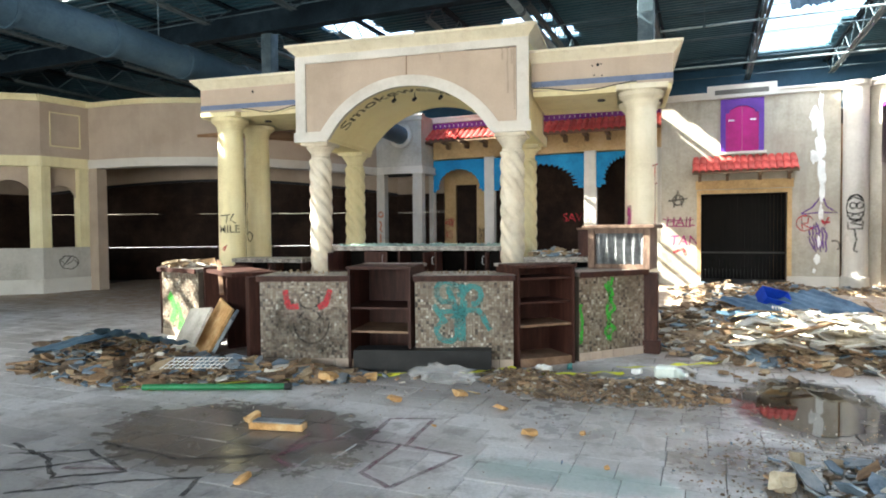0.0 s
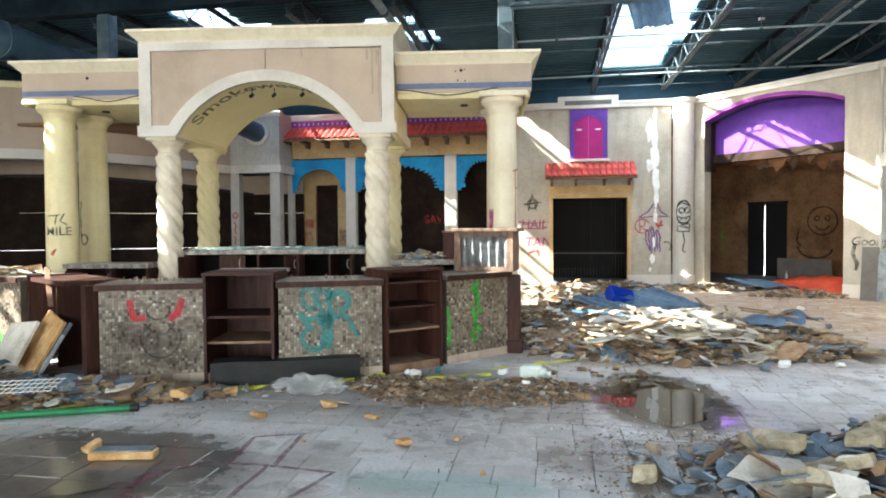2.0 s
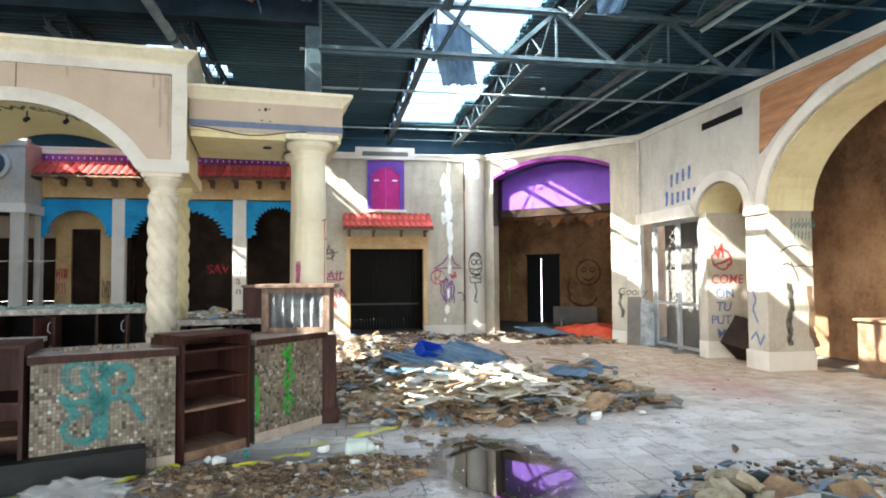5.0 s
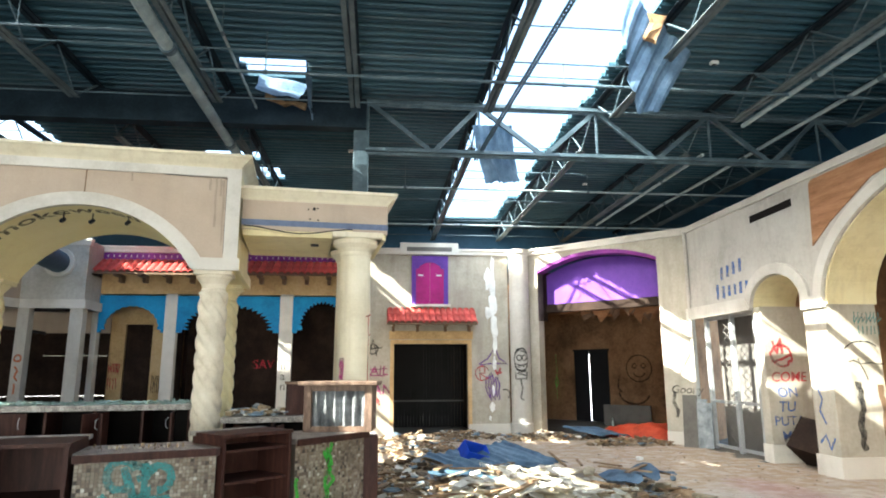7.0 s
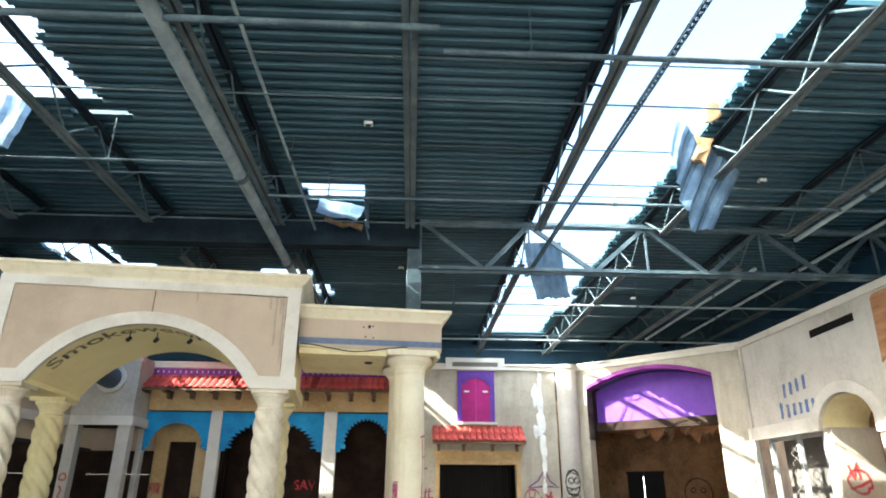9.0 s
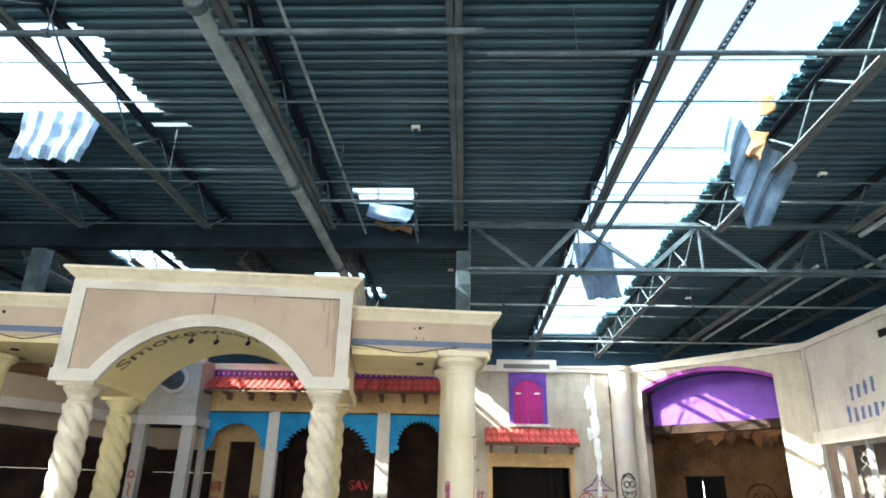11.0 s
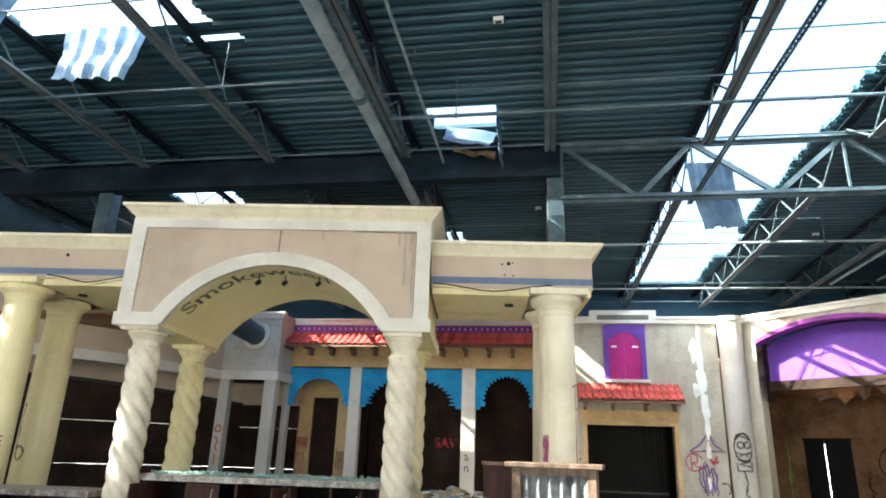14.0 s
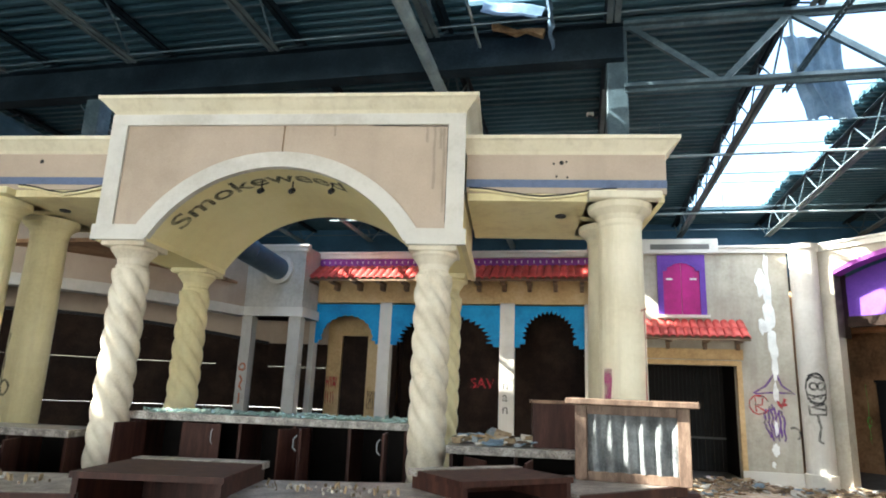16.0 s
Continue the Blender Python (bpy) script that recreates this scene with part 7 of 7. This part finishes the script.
# serrated strip
t = thing("serrated_strip", "white serrated trim strip bent over the heap", "trim strip", (1.3, 9.0, 0.45))
bm = BM()
for i in range(14):
    c = Vector((0.85 + 0.034 * i, 9.35 - 0.022 * i, 0.47 - 0.007 * i))
    bar(bm, c, c + Vector((0.034, -0.022, -0.007)), 0.008, 0.006)
    bar(bm, c, c + Vector((0.008, -0.01, -0.042)), 0.009, 0.006)
part("strip", bm, M["drywall"], t)
# blue crate
M["bluecrate"] = mat("blue_plastic", (0.012, 0.06, 0.50), (0.008, 0.04, 0.36), (0.02, 0.09, 0.6), 0.4, scale=4, fine=40, bump=0.04, spec=0.5)
t = thing("blue_crate", "bright blue plastic crate tipped on the heap", "crate", (1.0, 10.75, 0.3))
R = Matrix.Translation((1.0, 10.75, 0.42)) @ Matrix.Scale(0.66, 4) @ Euler((radians(40), radians(15), radians(25))).to_matrix().to_4x4()
for a in ((-0.32, 0.32, -0.2, 0.2, -0.16, -0.145), (-0.32, 0.32, -0.2, -0.185, -0.145, 0.14), (-0.32, 0.32, 0.185, 0.2, -0.145, 0.14), (-0.32, -0.305, -0.185, 0.185, -0.145, 0.14), (0.305, 0.32, -0.185, 0.185, -0.145, 0.14)):
    bm = BM()
    box(bm, *a, R)
    part("panel", bm, M["bluecrate"], t)
# plastic jug
M["jug"] = mat("milky_plastic", (0.62, 0.70, 0.66), (0.5, 0.58, 0.55), (0.72, 0.78, 0.74), 0.35, scale=6, fine=40, bump=0.03, spec=0.5)
t = thing("plastic_jug", "milky white plastic jug lying on its side", "jug", (-0.28, 6.5, 0))
bm = BM()
J = Matrix.Translation((-0.30, 6.5, 0.085)) @ Matrix.Rotation(radians(-8), 4, "Z") @ Matrix.Rotation(radians(90), 4, "Y")
box(bm, -0.075, 0.075, -0.075, 0.075, -0.13, 0.08, J, 0.02)
jb = part("body", bm, M["jug"], t)
bm = BM()
loft(bm, [[J @ Vector((r * math.cos(a), r * math.sin(a), z)) for a in [6.283 * k / 14 for k in range(14)]] for r, z in ((0.07, 0.075), (0.055, 0.11), (0.02, 0.135), (0.02, 0.155))])
part("neck", bm, M["jug"], t)
bm = BM()
loft(bm, [[J @ Vector((r * math.cos(a), r * math.sin(a), z)) for a in [6.283 * k / 14 for k in range(14)]] for r, z in ((0.024, 0.15), (0.024, 0.172))])
part("cap", bm, M["white"], t)
# black bolster
t = thing("black_bolster", "long black padded bolster lying before the bar", "bolster", (-2.85, 6.2, 0))
M["vinyl"] = mat("black_vinyl", (0.014, 0.014, 0.015), (0.009, 0.009, 0.010), (0.024, 0.024, 0.025), 0.6, scale=3, fine=40, stain=(0.04, 0.036, 0.032), stain_amount=0.3)
bm = BM()
rings = []
for i in range(13):
    f = i / 12
    c = Vector((-3.50 + 1.40 * f, 5.95 + 0.47 * f, 0.118 + 0.004 * math.sin(f * 9)))
    k = 1 if 0 < i < 12 else 0.96
    rings.append([c + Vector((-0.32, 0.95, 0)) * 0.14 * k * max(-1, min(1, 2.2 * math.cos(a))) + Vector((0, 0, 0.115 * k * max(-1, min(1, 2.6 * math.sin(a))))) for a in [6.283 * j / 24 for j in range(24)]])
loft(bm, rings)
part("cushion", bm, M["vinyl"], t)
# clear plastic bag
M["bag"] = nodes_of("clear_plastic_film")[0]
bp_ = M["bag"].node_tree.nodes["Principled BSDF"]
bp_.inputs["Base Color"].default_value, bp_.inputs["Roughness"].default_value, bp_.inputs["Alpha"].default_value = (0.55, 0.55, 0.56, 1), 0.15, 0.30
t = thing("plastic_bag", "crumpled clear plastic bag on the floor", "plastic bag", (-2.45, 5.75, 0))
bm = BM()
bmesh.ops.create_icosphere(bm, subdivisions=4, radius=1)
for v in bm.verts:
    d = v.co.copy()
    k = 1 + 0.5 * noise.noise(d * 2.1) + 0.4 * noise.noise(d * 5.3) - 0.5 * abs(noise.noise(d * 9)) + 0.2 * noise.noise(d * 17)
    v.co = Vector((-2.42 + d.x * 0.33 * k, 5.78 + d.y * 0.15 * k, max(0.003, 0.05 + d.z * 0.115 * k)))
part("film", bm, M["bag"], t)
# caution tape
M["tape"] = mat("yellow_tape", (0.55, 0.55, 0.03), (0.38, 0.38, 0.02), (0.68, 0.68, 0.06), 0.5, scale=6, fine=50, bump=0.05)
t = thing("caution_tape", "crumpled yellow barrier tape across the floor", "barrier tape", (-2.2, 5.6, 0))


def tape(pts, w):
    bm = BM()
    n = 16 * (len(pts) - 1)
    rows = []
    for i in range(n + 1):
        f = i / n * (len(pts) - 1)
        k = min(len(pts) - 2, int(f))
        a, b = pts[k], pts[k + 1]
        u = f - k
        x, y = a[0] + (b[0] - a[0]) * u, a[1] + (b[1] - a[1]) * u
        d = Vector((b[0] - a[0], b[1] - a[1], 0)).normalized()
        s = Vector((-d.y, d.x, 0))
        tw = 1.2 * noise.noise((f * 2.2, 3, 1))
        c = Vector((x, y, 0.03 + 0.03 * noise.noise((f * 3, 1, 1)))) + s * 0.08 * noise.noise((f * 1.4, 5, 2))
        o = (s * math.cos(tw) + Vector((0, 0, 1)) * math.sin(tw)) * w / 2
        c.z = max(c.z, abs(o.z) + 0.004)
        rows.append([c - o, c + o])
    loft(bm, rows, close=False)
    return bm


part("strip", tape([(-5.2, 4.35), (-4.2, 4.95), (-3.25, 5.55), (-2.75, 5.95)], 0.05), M["tape"], t)
part("strip", tape([(-2.3, 6.05), (-1.95, 6.4), (-1.5, 6.3), (-1.1, 6.5), (-0.75, 6.65)], 0.07), M["tape"], t)
part("strip", tape([(-0.85, 6.9), (-0.3, 7.1), (0.2, 7.6)], 0.06), M["tape"], t)
# green pole
t = thing("green_pole", "green painted metal pole lying on the floor", "pole", (-4.2, 4.75, 0))
bm = BM()
tube(bm, (-4.95, 4.42, 0.034), (-3.66, 4.93, 0.034), 0.030, 14)
M["greenpole"] = mat("green_enamel", (0.015, 0.16, 0.055), (0.01, 0.11, 0.035), (0.025, 0.22, 0.08), 0.45, scale=5, fine=50)
part("rod", bm, M["greenpole"], t)
bm = BM()
tube(bm, (-3.68, 4.922, 0.034), (-3.62, 4.945, 0.034), 0.034, 14)
part("end_cap", bm, M["black"], t)
# foam boards leaning at the west end
for i, (x, y, rot, sx, sy, mk, lab) in enumerate(((-5.75, 6.25, (62, 8, -35), 0.30, 0.34, "foam", "cream foam board leaning against the bar end"), (-6.05, 6.2, (58, -6, -20), 0.28, 0.26, "drywall", "grey plasterboard piece leaning on the rubble"), (-5.35, 6.0, (60, 10, -60), 0.20, 0.25, "felt", "dark felt board leaning on the rubble"), (-4.75, 5.25, (8, 6, 30), 0.22, 0.12, "bluebits", "pale blue sheet lying on the rubble"))):
    bm = BM()
    box(bm, -sx, sx, -sy, sy, -0.02, 0.02, Matrix.Translation((x, y, 0.30 if i < 3 else 0.12)) @ Euler([radians(a) for a in rot]).to_matrix().to_4x4(), 0.004)
    solid("leaning_board", bm, M[mk], lab, "board", "leaning boards")
# wire basket
t = thing("wire_rack", "bent white wire rack on the rubble", "wire rack", (-4.75, 4.95, 0.1))
for i in range(12):
    bm = BM()
    bar(bm, (-5.05 + 0.05 * i, 4.72 + 0.02 * i, 0.14), (-5.1 + 0.05 * i, 4.98 + 0.02 * i, 0.20), 0.006, 0.006)
    part("wire", bm, M["white"], t)
for j in range(4):
    bm = BM()
    bar(bm, (-5.06 - 0.015 * j, 4.74 + 0.075 * j, 0.145 + 0.018 * j), (-4.48 - 0.015 * j, 4.96 + 0.075 * j, 0.145 + 0.018 * j), 0.006, 0.006)
    part("crosswire", bm, M["white"], t)
# small litter
for i, (x, y, mk, lab) in enumerate(((2.15, 7.3, "bluebits", "pale blue paper scrap"), (2.4, 7.5, "white", "white paper scrap"), (4.4, 12.6, "white", "white paper scrap"), (-1.62, 6.55, "white", "crushed white paper cup"), (-1.5, 6.42, "white", "crumpled white wrapper"), (-0.75, 6.2, "bluebits", "crumpled blue wrapper"), (-0.62, 6.75, "white", "crumpled pale wrapper"), (-1.32, 6.72, "teal", "crumpled teal wrapper"), (-1.72, 6.42, "bluebits", "crushed pale blue bag"), (-0.35, 6.15, "white", "crumpled white wrapper"), (3.0, 7.6, "white", "torn white paper"), (4.0, 10.4, "bluebits", "torn pale paper"))):
    single("litter", lab + " on the floor", "litter", lump, mk, (x, y, 0), 0.07, 120 + i, "litter", flat=0.9)
single("rock_chunk", "small brown stone on the pavers", "stone", lump, "brownbits", (3.1, 6.0, 0), 0.05, 140)
t = thing("glass_bottle", "small clear bottle standing in the back room", "bottle", G(0.9, 0, -3.6))
c = G(0.9, 0, -3.6)
bm = BM()
lathe(bm, [(0.035, 0), (0.035, 0.16), (0.013, 0.2), (0.013, 0.24)], (c.x, c.y), 14)
part("body", bm, M["jug"], t)

# ---- floor pavers ----


def floor_material(name, island):
    m, t, n, l, p = nodes_of(name)
    geo = n.new("ShaderNodeNewGeometry")
    pos = geo.outputs["Position"]
    sep = n.new("ShaderNodeSeparateXYZ")
    l.new(pos, sep.inputs[0])

    def math_node(op, a, b=None, c=None):
        k = n.new("ShaderNodeMath")
        k.operation = op
        for i, v in enumerate((a, b, c)):
            if v is None:
                continue
            if isinstance(v, (int, float)):
                k.inputs[i].default_value = v
            else:
                l.new(v, k.inputs[i])
        return k.outputs[0]

    def noise_node(scale, detail=6, rough=0.65):
        k = n.new("ShaderNodeTexNoise")
        k.inputs["Scale"].default_value, k.inputs["Detail"].default_value, k.inputs["Roughness"].default_value = scale, detail, rough
        l.new(pos, k.inputs["Vector"])
        return k.outputs["Fac"]

    def smooth(v, a, b, lo=0.0, hi=1.0):
        k = n.new("ShaderNodeMapRange")
        k.interpolation_type = "SMOOTHSTEP"
        for s, x in zip(("From Min", "From Max", "To Min", "To Max"), (a, b, lo, hi)):
            k.inputs[s].default_value = x
        l.new(v, k.inputs["Value"])
        return k.outputs[0]

    def mix(f, a, b):
        k = n.new("ShaderNodeMix")
        k.data_type = "RGBA"
        l.new(f, k.inputs["Factor"])
        for s, v in (("A", a), ("B", b)):
            if isinstance(v, tuple):
                k.inputs[s].default_value = (*v, 1)
            else:
                l.new(v, k.inputs[s])
        return k.outputs["Result"]

    big, mid, fine = noise_node(0.9), noise_node(4.0), noise_node(38.0, 4)

    def oval(cx, cy, rx, ry, ragged=0.5):
        dx = math_node("DIVIDE", math_node("SUBTRACT", sep.outputs["X"], cx), rx)
        dy = math_node("DIVIDE", math_node("SUBTRACT", sep.outputs["Y"], cy), ry)
        d = math_node("ADD", math_node("MULTIPLY", dx, dx), math_node("MULTIPLY", dy, dy))
        d = math_node("ADD", d, math_node("MULTIPLY", math_node("SUBTRACT", mid, 0.5), ragged * 2.4))
        return d

    rnd_out = geo.outputs["Random Per Island"] if island else n.new("ShaderNodeObjectInfo").outputs["Random"]
    ramp = n.new("ShaderNodeValToRGB")
    els = ramp.color_ramp.elements
    els[0].position, els[0].color = 0.0, (0.50, 0.49, 0.485, 1)
    els[1].position, els[1].color = 1.0, (0.70, 0.688, 0.69, 1)
    e = els.new(0.55)
    e.color = (0.62, 0.607, 0.605, 1)
    l.new(rnd_out, ramp.inputs["Fac"])
    col = mix(smooth(fine, 0.35, 0.75, 0.0, 0.35), ramp.outputs["Color"], (0.20, 0.195, 0.19))
    col = mix(smooth(mid, 0.50, 0.68, 0.0, 0.55), col, (0.17, 0.155, 0.145))
    col = mix(smooth(big, 0.50, 0.66, 0.0, 0.5), col, (0.22, 0.195, 0.175))
    # tan dust that was blown towards the north side
    dust = math_node("MULTIPLY", smooth(math_node("ADD", sep.outputs["Y"], math_node("MULTIPLY", big, 3.0)), 8.6, 12.0), smooth(mid, 0.30, 0.60, 0.45, 0.97))
    col = mix(dust, col, (0.38, 0.27, 0.175))
    heap = smooth(oval(1.2, 9.3, 2.6, 2.2), 0.6, 1.3, 0.75, 0.0)
    col = mix(heap, col, (0.20, 0.13, 0.085))
    bar_dirt = smooth(oval(-2.6, 6.1, 3.6, 1.0), 0.5, 1.5, 0.6, 0.0)
    col = mix(bar_dirt, col, (0.13, 0.105, 0.09))
    mulch = smooth(oval(0.85, 4.35, 0.95, 0.6, 0.9), 0.3, 1.3, 0.8, 0.0)
    col = mix(mulch, col, (0.10, 0.075, 0.055))
    # faded pink paint on the east side
    pink = smooth(oval(5.1, 9.2, 0.55, 1.5, 0.9), 0.3, 1.3, 0.4, 0.0)
    col = mix(pink, col, (0.36, 0.15, 0.16))
    # faded teal paint splashes
    splash = smooth(oval(-0.76, 3.81, 0.75, 0.22, 0.9), 0.3, 1.2, 0.45, 0.0)
    col = mix(splash, col, (0.20, 0.36, 0.34))
    # water
    wet1 = smooth(oval(0.86, 6.0, 0.60, 1.05, 0.45), 0.75, 1.25, 1.0, 0.0)
    wet2 = smooth(oval(-3.25, 3.75, 1.25, 0.80, 0.75), 0.5, 1.35, 1.0, 0.0)
    wet3 = smooth(oval(0.2, 5.2, 2.0, 1.1, 0.7), 0.5, 1.5, 0.75, 0.0)
    stain = smooth(oval(-3.5, 2.7, 1.9, 0.9, 0.9), 0.5, 1.5, 0.55, 0.0)
    wet = math_node("MAXIMUM", math_node("MAXIMUM", wet1, wet2), math_node("MULTIPLY", wet3, 0.35))
    col = mix(math_node("MULTIPLY", stain, 0.8), col, (0.11, 0.10, 0.10))
    col = mix(math_node("MULTIPLY", wet, 0.82), col, (0.045, 0.036, 0.030))
    l.new(col, p.inputs["Base Color"])
    rough = smooth(mid, 0.3, 0.7, 0.45, 0.7)
    deep = math_node("MAXIMUM", wet1, math_node("MULTIPLY", wet2, 0.86))
    rough = math_node("MULTIPLY", rough, math_node("SUBTRACT", 1.0, math_node("MULTIPLY", deep, 0.9)))
    rough = math_node("MULTIPLY", rough, math_node("SUBTRACT", 1.0, math_node("MULTIPLY", wet3, 0.68)))
    l.new(rough, p.inputs["Roughness"])
    p.inputs["Specular IOR Level"].default_value = 0.5
    b = n.new("ShaderNodeBump")
    b.inputs["Distance"].default_value = 0.01
    l.new(math_node("MULTIPLY", math_node("SUBTRACT", 1.0, deep), 0.22), b.inputs["Strength"])
    l.new(math_node("ADD", fine, mid), b.inputs["Height"])
    l.new(b.outputs[0], p.inputs["Normal"])
    return m


M["paver"] = floor_material("stone_paver", False)
M["paver_joined"] = floor_material("stone_pavers", True)
M["mortar"] = mat("dirty_mortar", (0.15, 0.138, 0.125), rough=0.9, scale=3, fine=60)
floor.data.materials.clear()
floor.data.materials.append(M["mortar"])

ROW = 0.315
WIDTHS = (0.36, 0.36, 0.55, 0.36, 0.27)
rnd = random.Random(17)
shared = {}
verts, faces = [], []


def paver_mesh(w, h):
    if (w, h) not in shared:
        bm = BM()
        g = 0.0026
        c = 0.004
        a = [(-w / 2 + g, -h / 2 + g), (w / 2 - g, -h / 2 + g), (w / 2 - g, h / 2 - g), (-w / 2 + g, h / 2 - g)]
        b = [(x - math.copysign(c, x), y - math.copysign(c, y)) for x, y in a]
        loft(bm, [[(x, y, -0.0118) for x, y in a], [(x, y, -0.004) for x, y in a], [(x, y, 0.0) for x, y in b]])
        shared[(w, h)] = mesh_of("paver", bm, M["paver"])
    return shared[(w, h)]


for r in range(int(19.5 / ROW)):
    y0 = -1.5 + r * ROW
    x = -17 + rnd.uniform(0, 0.5)
    while x < 7.6:
        w = rnd.choice(WIDTHS)
        cx, cy = x + w / 2, y0 + ROW / 2
        x += w
        if cx > 6.6 + (1.1 if cy < 12 else 0) or cx < -16.5:
            continue
        dz, tx = rnd.uniform(-0.002, 0.001), rnd.uniform(-0.004, 0.004)
        if -3.3 < cx < 2.2 and 2.75 < cy < 6.0:
            ob = new("paver", paver_mesh(w, ROW))
            ob.parent = floor
            ob.location, ob.rotation_euler = (cx, cy, dz), (tx, rnd.uniform(-0.003, 0.003), 0)
        else:
            k = len(verts)
            g, c = 0.0026, 0.004
            xa, xb, ya, yb = cx - w / 2 + g, cx + w / 2 - g, cy - ROW / 2 + g, cy + ROW / 2 - g
            verts += [(xa, ya, -0.0118), (xb, ya, -0.0118), (xb, yb, -0.0118), (xa, yb, -0.0118), (xa + c, ya + c, dz), (xb - c, ya + c, dz), (xb - c, yb - c, dz), (xa + c, yb - c, dz)]
            faces += [(k + 4, k + 5, k + 6, k + 7), (k, k + 1, k + 5, k + 4), (k + 1, k + 2, k + 6, k + 5), (k + 2, k + 3, k + 7, k + 6), (k + 3, k, k + 4, k + 7)]
me = bpy.data.meshes.new("pavers")
me.from_pydata(verts, [], faces)
me.materials.append(M["paver_joined"])
pv = new("pavers", me)
pv.parent = floor
tagged(pv, "grey stone pavers with dirty joints", kind="stuff")
# painted marks on the pavers
FL = lambda p, q, o: Vector((p, q, o))
scrawl([wob([(-1.69, 3.24), (-1.96, 3.38), (-1.96, 3.93), (-1.49, 3.88), (-1.69, 3.24)], 6), wob([(-1.96, 3.93), (-2.23, 3.93), (-2.31, 4.45), (-1.98, 4.58), (-1.91, 3.9)], 6), wob([(-2.58, 3.67), (-2.66, 3.40), (-2.4, 3.3)], 5)], 0.045, FL, "floorpaint", floor)

scrawl([wob([(-4.6, 2.95), (-4.1, 2.85), (-3.7, 2.62), (-3.35, 2.86), (-3.95, 3.05), (-4.4, 2.8)], 7, 0.03), wob([(-3.75, 2.35), (-3.3, 2.7), (-2.85, 2.95), (-2.75, 2.7)], 7, 0.03), wob([(-4.0, 3.2), (-3.2, 3.15), (-2.7, 3.45)], 7, 0.03), wob([(-4.3, 2.45), (-3.9, 2.75), (-3.6, 3.1)], 6, 0.02)], 0.04, FL, "blackspray", floor, "floor_scrawl", "black scrawl sprayed on the pavers")
scrawl([wob([(-2.72, 3.95), (-2.62, 3.45)], 6, 0.02), wob([(-2.35, 3.95), (-2.7, 3.6)], 6, 0.02), wob([(-3.8, 2.75), (-3.4, 2.9)], 5, 0.02)], 0.045, FL, "floorpaint", floor, "floor_scrawl", "faded plum scrawl on the pavers")

# standing water
M["water"] = nodes_of("puddle_water")[0]
wp = M["water"].node_tree.nodes["Principled BSDF"]
wp.inputs["Base Color"].default_value, wp.inputs["Roughness"].default_value = (0.030, 0.024, 0.018, 1), 0.02
wp.inputs["Specular IOR Level"].default_value = 0.6
for nm, cx, cy, rx, ry, sd in (("puddle", 0.82, 6.02, 0.38, 0.86, 1),):
    bm = BM()
    vs = []
    for i in range(72):
        a = 2 * math.pi * i / 72
        k = 1 + 0.28 * noise.noise((math.cos(a) * 1.3, math.sin(a) * 1.3, sd)) + 0.10 * noise.noise((math.cos(a) * 5, math.sin(a) * 5, sd + 3))
        vs.append(bm.verts.new((cx + rx * k * math.cos(a), cy + ry * k * math.sin(a), 0.0045)))
    bm.faces.new(vs)
    structure(nm, bm, M["water"], "dark shallow puddle on the pavers", "puddle")
